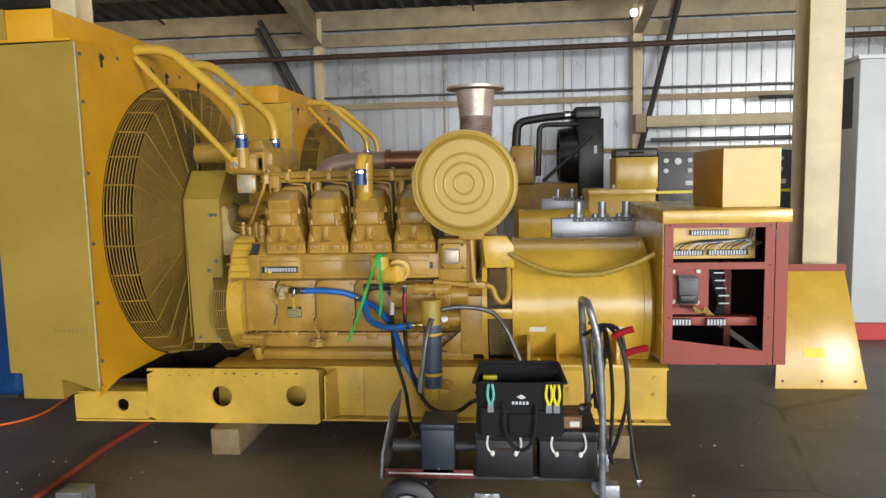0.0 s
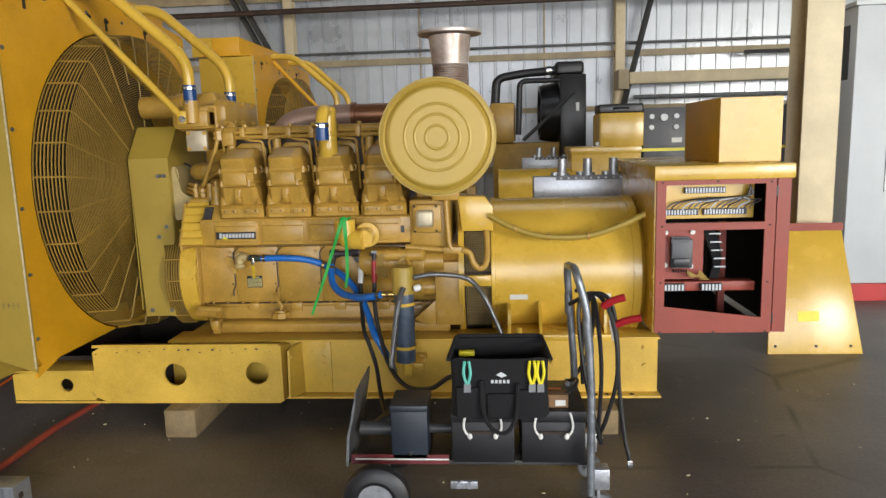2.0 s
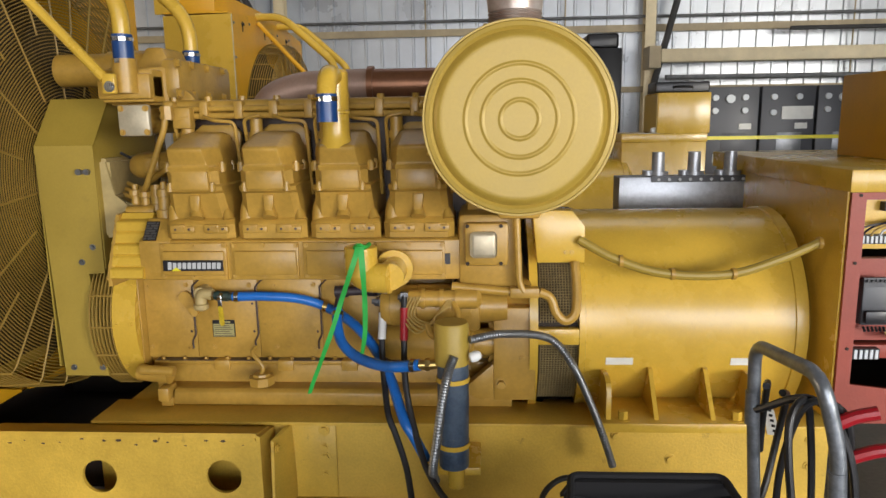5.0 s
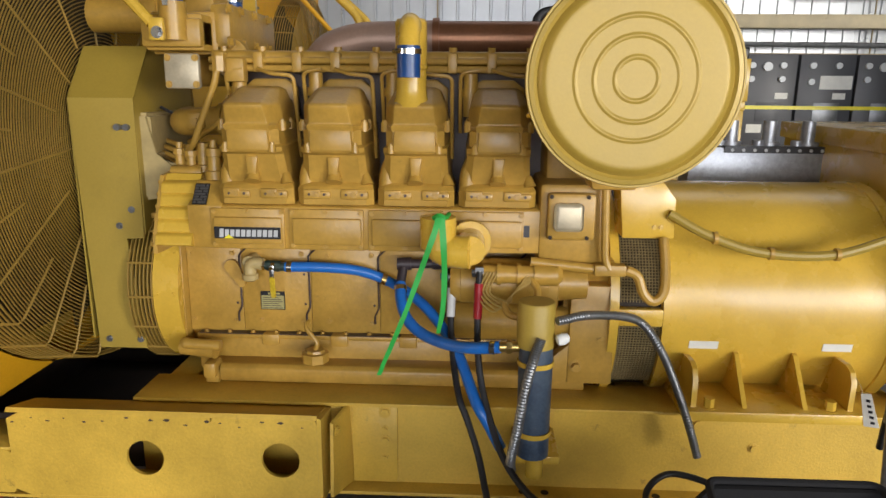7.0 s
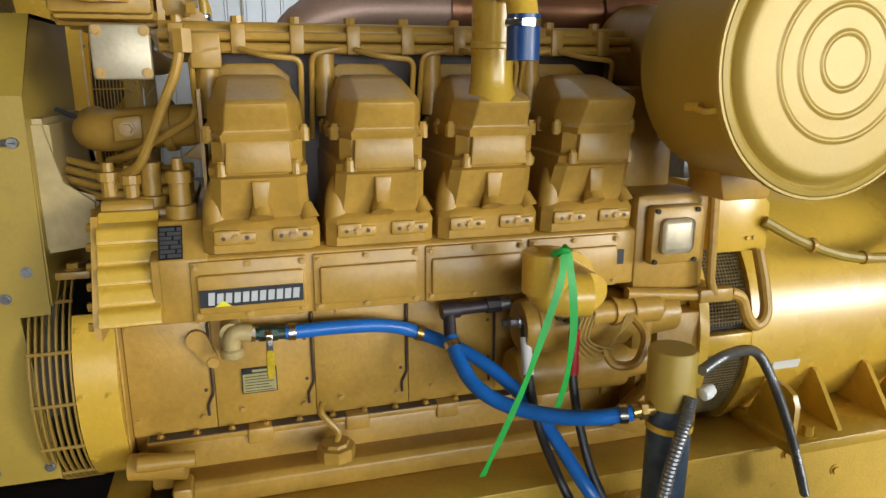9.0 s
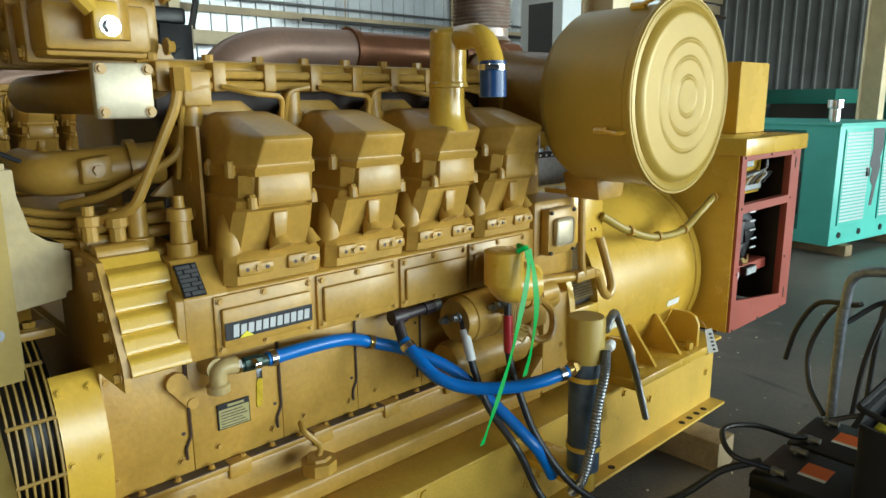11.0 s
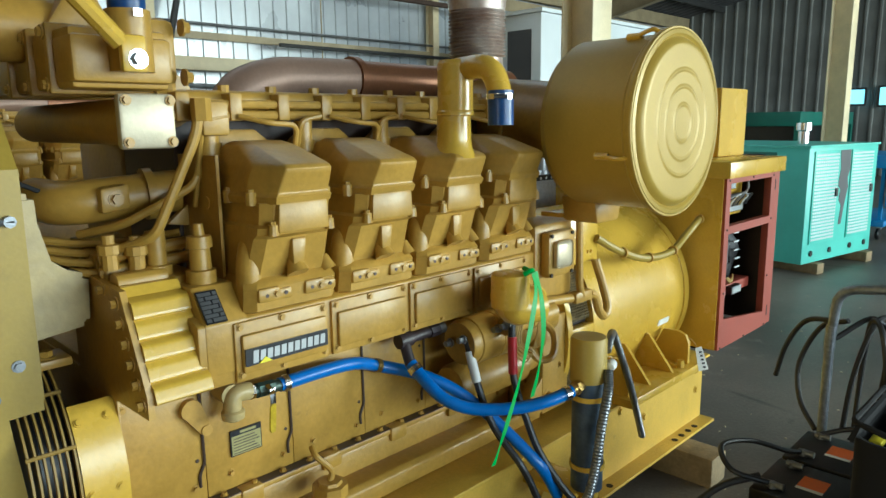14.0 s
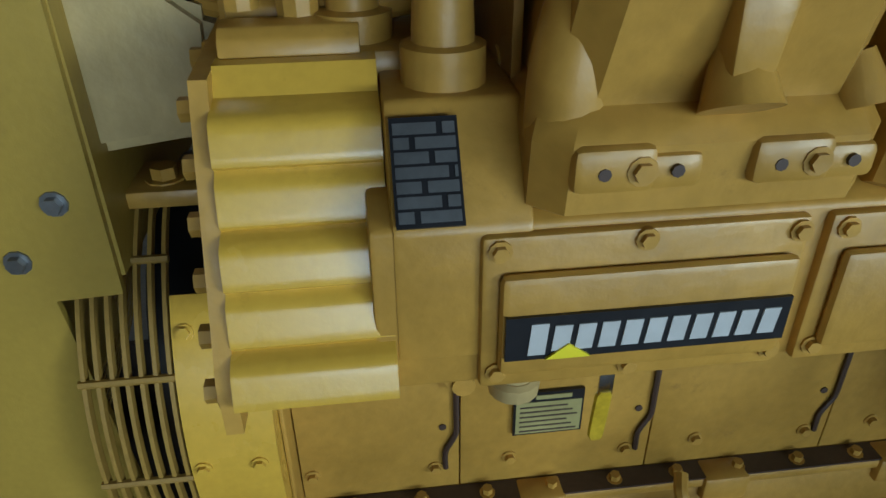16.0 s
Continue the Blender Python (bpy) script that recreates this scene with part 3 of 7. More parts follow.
def cylinder_head(g, x, k, full):
    """One head with its rocker cover, clamps and bolts, leaning like the bank it sits on."""
    def ring(z, wf, wb, yf, yb, c=0.02):
        return [(x - wf, yf + c, z), (x - wf + c, yf, z), (x + wf - c, yf, z), (x + wf, yf + c, z), (x + wb, yb, z), (x - wb, yb, z)]
    head = part("cylinder_head", loft(bmesh.new(), [
        ring(1.04, 0.1135, 0.11, 3.70, 4.0), ring(1.046, 0.1135, 0.11, 3.686, 4.0), ring(1.092, 0.1135, 0.11, 3.680, 4.0), ring(1.104, 0.109, 0.10, 3.688, 4.0),
        ring(1.112, 0.097, 0.099, 3.698, 4.0), ring(1.195, 0.091, 0.099, 3.668, 4.0), ring(1.204, 0.092, 0.097, 3.652, 4.0), ring(1.218, 0.092, 0.097, 3.648, 4.0),
        ring(1.224, 0.084, 0.093, 3.656, 4.0), ring(1.268, 0.084, 0.093, 3.650, 4.0)]), M_engine, g, "tan-yellow painted cast cylinder head")
    # ribs and bosses
    bm = []
    prism(bm, [(x - 0.062, 1.208), (x + 0.062, 1.208), (x + 0.058, 1.27), (x - 0.058, 1.27)], "y", 3.638, 3.68, 0.005)
    prism(bm, [(x - 0.014, 1.135), (x + 0.012, 1.135), (x + 0.02, 1.19), (x - 0.016, 1.19)], "y", 3.664, 3.70, 0.004)
    cyl(bm, (x, 3.672, 1.115), (x, 3.69, 1.15), 0.024, 0.014, n=12)
    part("casting_rib", bm, M_engine, head)
    bm = tube(bmesh.new(), bend([(x - 0.086, 3.722, 1.085), (x - 0.084, 3.722, 1.150), (x - 0.050, 3.750, 1.200)], 0.035), 0.028, n=16, soft=False)
    part("pushrod_boss", bm, M_engine, head)
    bm = []
    cyl(bm, (x + 0.095, 3.70, 1.105), (x + 0.088, 3.71, 1.135), 0.02, 0.012, n=12)
    for sx in (-1, 1):
        cyl(bm, (x + sx * 0.068, 3.650, 1.204), (x + sx * 0.068, 3.650, 1.224), 0.0115, 0.010, n=10)
    part("flange_boss", bm, M_engine, head)
    def hexa(z, wf, wm, wb, yf, yb, c=0.0):
        ym = yf + 0.3 * (yb - yf)
        return [(x - wf, yf, z), (x + wf, yf, z), (x + wm, ym, z), (x + wm, yb - 0.02, z), (x + wb, yb, z), (x - wb, yb, z), (x - wm, yb - 0.02, z), (x - wm, ym, z)]
    bm = loft(bmesh.new(), [hexa(1.266, 0.064, 0.094, 0.07, 3.640, 3.90), hexa(1.280, 0.066, 0.096, 0.07, 3.634, 3.90), hexa(1.287, 0.060, 0.090, 0.06, 3.638, 3.885), hexa(1.322, 0.056, 0.087, 0.056, 3.620, 3.875),
                            hexa(1.337, 0.054, 0.084, 0.052, 3.613, 3.87), hexa(1.345, 0.051, 0.081, 0.05, 3.622, 3.865), hexa(1.380, 0.046, 0.066, 0.044, 3.735, 3.855), hexa(1.388, 0.040, 0.052, 0.04, 3.775, 3.84)])
    bmesh.ops.bevel(bm, geom=[e for e in bm.edges if min(v.co.z for v in e.verts) > 1.286], offset=0.0035, segments=2, affect="EDGES", profile=0.5)
    cover = part("rocker_cover", bm, M_engine, g, "tan-yellow rocker cover with a sloped top")
    part("bridge_plate", prism(bmesh.new(), [(x - 0.085, 1.385), (x - 0.05, 1.412), (x + 0.05, 1.412), (x + 0.085, 1.385), (x + 0.085, 1.30), (x - 0.085, 1.30)], "y", 3.895, 3.93, 0.006), M_engine, head)
    bm = []
    for sx in (-1, 1):
        for y, z in ((3.69, 1.283), (3.78, 1.283), (3.87, 1.283)):
            cyl(bm, (x + sx * 0.09, y, z - 0.02), (x + sx * 0.09, y, z + 0.004), 0.011, n=8)
            bolt(bm, (x + sx * 0.09, y, z + 0.004), (0, 0, 1), 0.007)
        bolt(bm, (x + sx * 0.068, 3.650, 1.224), (0, 0, 1), 0.007)
    part("cover_bolt", bm, M_engine, cover)
    bm = []
    for a0, a1 in ((-0.094, -0.012), (0.018, 0.1)):
        for k2 in range(2):
            box(bm, x + a0 + 0.0 if k2 == 0 else x + a0 + 0.03, x + a1 - 0.03 if k2 == 0 else x + a1, 3.674 + 0.002 * k2, 3.70, 1.064, 1.094 - 0.006 * k2, bevel=0.006)
    part("flange_pad", bm, M_engine, head)
    bm = []
    for d in (-0.075, -0.03, 0.035, 0.082):
        cyl(bm, (x + d, 3.677, 1.078), (x + d, 3.6732, 1.078), 0.0042, n=8)
    part("screw_hole", bm, M_rustpipe, head)
    bm = []
    for d in (-0.052, 0.058):
        bolt(bm, (x + d, 3.675, 1.079), (0, -1, 0), 0.0065, 0.006)
    part("flange_bolt", bm, M_engine, head)
    # intake runner and injector stub behind
    bm = bmesh.new()
    cyl(bm, (x - 0.085, 3.86, 1.30), (x - 0.085, 3.86, 1.43), 0.022, n=12)
    cyl(bm, (x - 0.085, 3.86, 1.36), (x - 0.085, 3.86, 1.385), 0.028, n=12)
    part("injector_stub", bm, M_engine, head)
    # fuel lines
    bm = tube(bmesh.new(), bend([(x + 0.10, 3.86, 1.17), (x + 0.10, 3.80, 1.42), (x + 0.03, 3.80, 1.425), (x - 0.02, 3.84, 1.44)], 0.02), 0.006, n=8, soft=False)
    part("fuel_line", bm, M_engine, g)
    bm = tube(bmesh.new(), bend([(x - 0.115, 3.88, 1.25), (x - 0.115, 3.82, 1.43), (x - 0.06, 3.82, 1.44)], 0.02), 0.006, n=8, soft=False)
    part("fuel_line", bm, M_engine, g)


def build_genset(full, name, label):
    g = thing(name, label, "generator", "diesel generator sets")
    # base frame: two channel rails, cross members and an end beam under the fan
    def rail(y_web, side):
        bm = B(-1.66, 0.81, min(y_web, y_web + side * 0.014), max(y_web, y_web + side * 0.014), 0.134, 0.410)
        f0, f1 = sorted((y_web - side * 0.028, y_web + side * 0.16))
        box(bm, -1.665, 0.815, f0, f1, 0.410, 0.421, bevel=0.002)
        f0, f1 = sorted((y_web - side * 0.062, y_web + side * 0.12))
        return box(bm, -1.66, 0.818, f0, f1, 0.122, 0.134, bevel=0.002)
    base = part("base_frame", rail(3.684, 1), M_base, g, "worn yellow steel base frame with chipped edges")
    part("base_rail", rail(4.60, -1), M_base, base)
    for x in (-1.64, -1.0, -0.1, 0.7):
        part("cross_member", B(x, x + 0.1, 3.70, 4.585, 0.18, 0.405, bevel=0.003), M_base, base)
    # frame and pan coloured near-black to stand for the shade under the fan
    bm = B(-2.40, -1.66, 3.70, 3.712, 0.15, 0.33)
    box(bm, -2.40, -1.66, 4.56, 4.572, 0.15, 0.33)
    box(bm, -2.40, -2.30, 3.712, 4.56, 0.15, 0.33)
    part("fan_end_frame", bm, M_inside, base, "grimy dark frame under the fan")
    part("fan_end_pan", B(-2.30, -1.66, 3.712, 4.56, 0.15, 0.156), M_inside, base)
    if full:
        yo = 3.520
        bm = holed_plate(bmesh.new(), -1.99, -1.045, 0.152, 0.428, yo, yo + 0.012, [(-1.572, 0.289, 0.057), (-1.157, 0.294, 0.057)])
        part("outrigger_beam", bm, M_base, g, "worn yellow outrigger beam with round holes")
        low = holed_plate(bmesh.new(), -2.42, -1.99, 0.156, 0.300, yo, yo + 0.012, [(-2.14, 0.236, 0.034)])
        box(low, -2.42, -1.9905, yo, 3.699, 0.300, 0.311, bevel=0.002)
        part("outrigger_beam", low, M_base, g, "low end of the worn yellow outrigger beam")
        top = loft(bmesh.new(), [[(x, yo - 0.001, 0.428), (x, yo + 0.006, 0.441), (x, 3.668, 0.404), (x, 3.668, 0.392)] for x in (-1.99, -1.045)])
        part("outrigger_top", top, M_base, g)
        part("outrigger_foot", B(-2.42, -1.045, yo, 3.683, 0.141, 0.1515), M_base, g)
        bm = loft(bmesh.new(), [[(-1.0445, yo, 0.150), (-1.0445, yo, 0.436), (-1.0445, 3.668, 0.402), (-1.0445, 3.683, 0.136)], [(-1.032, yo, 0.150), (-1.032, yo, 0.432), (-1.032, 3.668, 0.400), (-1.032, 3.683, 0.136)]])
        part("outrigger_end", bm, M_base, g)
        gus = loft(bmesh.new(), [[(-1.018, 3.56, 0.150), (-1.018, 3.58, 0.390), (-0.985, 3.683, 0.405), (-0.975, 3.683, 0.136)], [(-1.008, 3.56, 0.150), (-1.008, 3.58, 0.386), (-0.975, 3.683, 0.402), (-0.965, 3.683, 0.136)]])
        gp = part("gusset_plate", gus, M_base, g, "orange-yellow gusset plate at the beam end")
        part("bolt", bolt(bmesh.new(), (-0.998, 3.59, 0.36), (1, -0.3, 0), 0.010), M_base, gp)
        bm = box([], -0.965, -0.822, 3.674, 3.6838, 0.138, 0.406, bevel=0.002)
        for z, r in ((0.385, 0.014), (0.325, 0.009), (0.285, 0.014), (0.225, 0.009)):
            bolt(bm, (-0.862, 3.674, z), (0, -1, 0), r)
        for x, z in ((0.75, 0.36), (0.75, 0.27), (-0.42, 0.30), (-0.38, 0.33), (-0.42, 0.23), (-0.36, 0.24), (0.12, 0.37), (0.30, 0.29)):
            bolt(bm, (x, 3.683, z), (0, -1, 0), 0.012)
        part("splice_plate", bm, M_base, base)
        bm = []
        for x in (0.5, 0.56, 0.62, 0.68, 0.0, -0.35, -0.42):
            cyl(bm, (x, 3.648, 0.124), (x, 3.648, 0.1355), 0.013, n=14)
        part("flange_hole", bm, M_inside, base)
    # far set's panels take a lighter yellow that paints in the light on them
    radiator_unit(g, M_panel if full else M_yellow)
    # coolant pipes to the radiator with sleeves, and the brace
    for dy, y in ((0, 3.80), (0.55, 4.35)):
        p = part("coolant_pipe", tube(bmesh.new(), bend([(-1.50, y, 1.68), (-1.50, y, 1.835), (-1.895, y, 2.188), (-2.09, y, 2.188)], 0.09), 0.028, n=16, soft=False), M_yellow, g, "yellow steel coolant pipe")
        s = part("sleeve", cyl(bmesh.new(), (-1.50, y, 1.605), (-1.50, y, 1.708), 0.033, n=20), M_sleeve, p, "dark blue rubber sleeve")
        bm = []
        for z in (1.622, 1.692):
            lathe(bm, (-1.50, y, z - 0.006), (0, 0, 1), [(0, 0.0325), (0, 0.036), (0.012, 0.036), (0.012, 0.0325)], n=20, caps=False)
            box(bm, -1.508, -1.492, y - 0.049, y - 0.034, z - 0.007, z + 0.007)
        part("hose_clamp", bm, M_chrome, p)
    bm = tube(bmesh.new(), [(-2.07, 3.76, 2.14), (-1.54, 3.74, 1.565)], 0.017, n=10, soft=False)
    box(bm, -1.545, -1.50, 3.725, 3.745, 1.515, 1.58, bevel=0.006)
    bc = part("brace", bm, M_orange if not full else M_yellow, g, "orange-yellow diagonal brace rod")
    part("brace_bolt", bolt(bmesh.new(), (-1.518, 3.724, 1.538), (0, -1, 0), 0.012, 0.014), M_chrome, bc)
    # thermostat housing and water manifold
    bm = B(-1.60, -1.42, 3.82, 4.46, 1.49, 1.60, bevel=0.009, seg=2)
    for y in (3.80, 4.35):
        cyl(bm, (-1.50, y, 1.52), (-1.50, y, 1.63), 0.04, n=20)
    box(bm, -1.43, -1.36, 3.90, 4.40, 1.50, 1.64, bevel=0.02)
    for y in (3.88, 4.0, 4.14, 4.3):
        bolt(bm, (-1.359, y, 1.62), (1, 0, 0), 0.012, 0.014)
        bolt(bm, (-1.359, y, 1.52), (1, 0, 0), 0.012, 0.014)
    cyl(bm, (-1.66, 4.1, 1.62), (-1.9, 4.1, 1.62), 0.06, n=24)
    cyl(bm, (-1.52, 4.1, 1.62), (-1.70, 4.1, 1.62), 0.068, n=24)
    for y in (3.90, 4.02, 4.16):
        box(bm, -1.612, -1.405, y, y + 0.018, 1.482, 1.612, bevel=0.005)
    box(bm, -1.604, -1.42, 3.80, 3.90, 1.50, 1.585, bevel=0.010, seg=2)
    lathe(bm, (-1.655, 4.1, 1.62), (-1, 0, 0), [(0, 0.062), (0, 0.074), (0.02, 0.074), (0.02, 0.062)], n=24, caps=False)
    prism(bm, [(-1.60, 1.58), (-1.53, 1.69), (-1.47, 1.69), (-1.42, 1.58)], "y", 4.02, 4.2, 0.01)
    for y in (3.91, 4.03, 4.17):
        bolt(bm, (-1.613, y + 0.009, 1.595), (-1, 0, 0), 0.009)
        bolt(bm, (-1.613, y + 0.009, 1.50), (-1, 0, 0), 0.009)
    part("thermostat_housing", bm, M_orange if not full else M_engine, g, "cast thermostat housing with bolted covers")
    bm = cyl(bmesh.new(), (-1.482, 3.812, 1.43), (-1.482, 4.5, 1.43), 0.046, n=28)
    lathe(bm, (-1.38, 3.93, 1.475), (0, 1, 0), [(0, 0.02), (0, 0.06), (0.03, 0.062), (0.04, 0.02)], n=28)
    wm = part("water_manifold", bm, M_engine, g)
    bm = B(-1.536, -1.428, 3.788, 3.812, 1.378, 1.482, bevel=0.008)
    cv = part("cover_plate", bm, M_aluplate, wm, "pale square bolted cover plate")
    bm = []
    for x in (-1.522, -1.438):
        for z in (1.391, 1.469):
            bolt(bm, (x, 3.788, z), (0, -1, 0), 0.007)
    part("bolt", bm, M_engine, cv)
    # crankcase
    bm = B(-1.56, -0.22, 3.91, 4.40, 0.52, 0.92, bevel=0.006)
    prism(bm, [(3.70, 0.905), (3.70, 1.035), (3.73, 1.048), (4.54, 1.048), (4.58, 1.035), (4.58, 0.905), (4.40, 0.86), (3.91, 0.86)], "x", -1.46, -0.30, 0.004)
    block = part("engine_block", bm, M_engine, g, "tan-yellow painted cast engine block")
    bm = B(-1.36, -0.36, 3.96, 4.24, 1.04, 1.465)
    part("rear_housing", B(-0.375, -0.24, 3.80, 4.4, 1.08, 1.36, bevel=0.02), M_engine, block)
    # near set: dark brown paints the shadow in the gaps between the heads
    part("vee_cover", bm, M_rustpipe if full else M_engine, block, "dark grimy cover between the cylinder banks")
    for k in range(4):
        cylinder_head(g, -1.244 + 0.24 * k, k, full)
    if not full:
        part("far_bank", B(-1.36, -0.36, 4.24, 4.58, 1.04, 1.42, bevel=0.03), M_engine, g)
    else:
        part("far_bank", B(-1.36, -0.36, 4.24, 4.58, 1.04, 1.40, bevel=0.03), M_engine, g)
    # exhaust manifold over the vee
    bm = lathe(bmesh.new(), (-0.74, 4.12, 1.548), (1, 0, 0), [(0, 0.05), (0.0, 0.068), (0.022, 0.068), (0.022, 0.058), (0.72, 0.058)], n=28)
    tube(bm, bend([(-0.30, 4.12, 1.548), (-0.12, 4.10, 1.548), (-0.03, 4.06, 1.36)], 0.09) if full else [(-0.30, 4.12, 1.548), (-0.08, 4.12, 1.548)], 0.066, n=28, soft=False)
    ex = part("exhaust_manifold", bm, M_brown, g, "heat-browned exhaust manifold pipe")
    bm = tube(bmesh.new(), bend([(-1.16, 4.12, 1.36), (-1.12, 4.12, 1.50), (-1.0, 4.12, 1.542), (-0.735, 4.12, 1.548)], 0.06), 0.06, n=28, soft=False)
    part("exhaust_elbow", bm, M_shield, ex, "dull mauve-brown exhaust elbow")
    # fuel rail
    bm = cyl(bmesh.new(), (-1.42, 3.90, 1.475), (-0.35, 3.90, 1.475), 0.022, n=14)
    cyl(bm, (-1.42, 3.86, 1.442), (-0.35, 3.86, 1.442), 0.011, n=10)
    cyl(bm, (-1.42, 3.86, 1.466), (-0.35, 3.86, 1.466), 0.010, n=10)
    for i in range(9):
        x = -1.40 + 0.12 * i
        box(bm, x, x + 0.03, 3.845, 3.91, 1.43, 1.49, bevel=0.004)
        cyl(bm, (x + 0.015, 3.90, 1.48), (x + 0.015, 3.90, 1.508), 0.013, n=8)
    part("fuel_rail", bm, M_engine, g, "tan-yellow fuel and water rail with brackets")
    # generator barrel
    zc, R = 0.69, 0.384
    bm = lathe(bmesh.new(), (0.0, YC, zc), (1, 0, 0), [(0, R - 0.02), (0, R + 0.006), (0.02, R + 0.006), (0.022, R), (0.70, R), (0.702, R + 0.006), (0.74, R + 0.006), (0.76, R - 0.03), (0.79, R - 0.08)], n=72)
    part("generator_barrel", bm, M_yellow, g, "glossy yellow generator barrel housing")
    bm = B(0.05, 0.60, 3.600, 3.86, 0.4215, 0.452, bevel=0.002)
    for x in (0.23, 0.41):
        prism(bm, [(3.63, 0.452), (3.735, 0.585), (3.80, 0.60), (3.82, 0.452)], "x", x, x + 0.014)
    for x in (0.075, 0.54):
        prism(bm, [(3.63, 0.452), (3.63, 0.54), (3.645, 0.57), (3.675, 0.583), (3.74, 0.58), (3.80, 0.452)], "x", x, x + 0.016)
    for x in (0.13, 0.49):
        bolt(bm, (x, 3.635, 0.452), (0, 0, 1), 0.016, 0.03)
    part("mounting_foot", bm, M_yellow, g)
    # galvanised terminal tray with lugs
    bm = B(0.255, 0.79, 4.448, 4.452, 1.017, 1.166, bevel=0.001)
    box(bm, 0.255, 0.79, 4.452, 4.58, 1.162, 1.166)
    box(bm, 0.255, 0.259, 4.452, 4.58, 0.94, 1.162)
    tb = part("terminal_box", bm, M_zinc, g, "galvanised sheet terminal tray")
    bm = B(0.385, 0.79, 4.438, 4.4475, 1.146, 1.168)
    box(bm, 0.385, 0.79, 4.438, 4.47, 1.168, 1.172)
    part("terminal_rail", bm, M_black, tb)
    bm = []
    for i in range(9):
        cyl(bm, (0.415 + 0.043 * i, 4.4385, 1.157), (0.415 + 0.043 * i, 4.4355, 1.157), 0.0065, n=10)
    part("rail_hole", bm, M_print, tb)
    for x in (0.425, 0.575, 0.725):
        bm = lathe(bmesh.new(), (x, 4.50, 1.172), (0, 0, 1), [(0, 0.042), (0.014, 0.042), (0.014, 0.027), (0.096, 0.025), (0.096, 0.016)], n=20)
        cyl(bm, (x - 0.045, 4.49, 1.172), (x - 0.045, 4.49, 1.192), 0.022, n=14)
        part("cable_lug", bm, M_zinc, tb)
    if not full:
        return g
    engine_front(g, block)
    engine_rear(g, block)
    return g


def engine_front(g, block):
    # faceted sheet belt guard
    yg = 3.885
    face = [(-1.90, 1.347), (-1.686, 1.347), (-1.690, 0.889), (-1.750, 0.886), (-1.715, 0.498), (-1.880, 0.498)]
    bm = bmesh.new()
    prism(bm, face, "y", yg - 0.004, yg + 0.004)
    prism(bm, [(yg - 0.002, 1.345), (4.02, 1.513), (4.35, 1.513), (4.35, 1.503), (4.02, 1.503), (yg - 0.002, 1.335)], "x", -1.90, -1.686)
    bg = part("belt_guard", bm, M_panel, g, "faceted mustard sheet-metal belt guard")
    part("guard_side", prism(bmesh.new(), [(yg + 0.004, 1.346), (4.02, 1.512), (4.35, 1.512), (4.35, 0.905), (yg + 0.004, 0.905)], "x", -1.692, -1.686), M_panel, bg)
    part("guard_side", prism(bmesh.new(), [(yg + 0.004, 1.346), (4.02, 1.512), (4.35, 1.512), (4.35, 0.53), (yg + 0.004, 0.53)], "x", -1.906, -1.90), M_panel, bg)
    bm = []
    for x, z in ((-1.770, 0.93), (-1.724, 0.985), (-1.735, 0.53), (-1.845, 0.53)):
        bolt(bm, (x, yg - 0.004, z), (0, -1, 0), 0.008, 0.009)
    part("bolt", bm, M_greysteel, bg)
    bm = cyl(bmesh.new(), (-1.735, yg - 0.010, 1.255), (-1.705, yg - 0.012, 1.255), 0.007, n=8)
    for x in (-1.742, -1.712):
        cyl(bm, (x, yg - 0.004, 1.255), (x, yg - 0.018, 1.255), 0.011, n=8)
    part("latch_pin", bm, M_greysteel, bg)
    # pale support casting between guard and block
    bm = prism(bmesh.new(), [(-1.70, 1.010), (-1.578, 1.026), (-1.572, 1.130), (-1.652, 1.158), (-1.655, 1.298), (-1.70, 1.300)], "y", 3.915, 4.3)
    bmesh.ops.bevel(bm, geom=bm.edges[:], offset=0.012, segments=2, affect="EDGES")
    part("support_casting", bm, M_cast, g, "pale cream cast support bracket")
    # curved sheet cover and hoop bars in front of the crank pulley
    zc, yc, R = 0.70, 4.125, 0.295

    def arc(bm, x0, x1, r0, r1, d0, d1, n=30):
        ring = lambda t: [(x, yc + q * math.cos(t), zc + q * math.sin(t)) for x, q in ((x0, r0), (x1, r0), (x1, r1), (x0, r1))]
        return loft(bm, [ring(radians(d0 + (d1 - d0) * i / n)) for i in range(n + 1)])
    cover = part("damper_cover", arc(bmesh.new(), -1.652, -1.572, R - 0.004, R + 0.004, 143, 238), M_yellow, g, "glossy yellow curved sheet cover at the crank end")
    part("cover_edge", arc(bmesh.new(), -1.572, -1.566, R - 0.03, R + 0.004, 143, 238), M_yellow, cover)
    bm = []
    for d in (150, 178, 214):
        t = radians(d)
        for x in (-1.640, -1.585):
            bolt(bm, (x, yc + (R + 0.004) * math.cos(t), zc + (R + 0.004) * math.sin(t)), (0, math.cos(t), math.sin(t)), 0.006, 0.006)
    part("bolt", bm, M_yellow, cover)
    part("front_plate", B(-1.566, -1.5605, 3.86, 4.38, 0.50, 0.90, bevel=0.002), M_engine, g)
    hoops = part("hoop_guard", arc(bmesh.new(), -1.7375, -1.7335, R - 0.006, R + 0.004, 124, 246), M_guard, g, "yellow hoop bar guard over the pulley")
    for i in range(6):
        x = -1.7225 + 0.0132 * i
        part("hoop_bar", arc(bmesh.new(), x - 0.002, x + 0.002, R - 0.006, R + 0.004, 124, 246), M_guard, hoops)
    for d in (136, 158, 180, 202, 224, 244):
        t = radians(d)
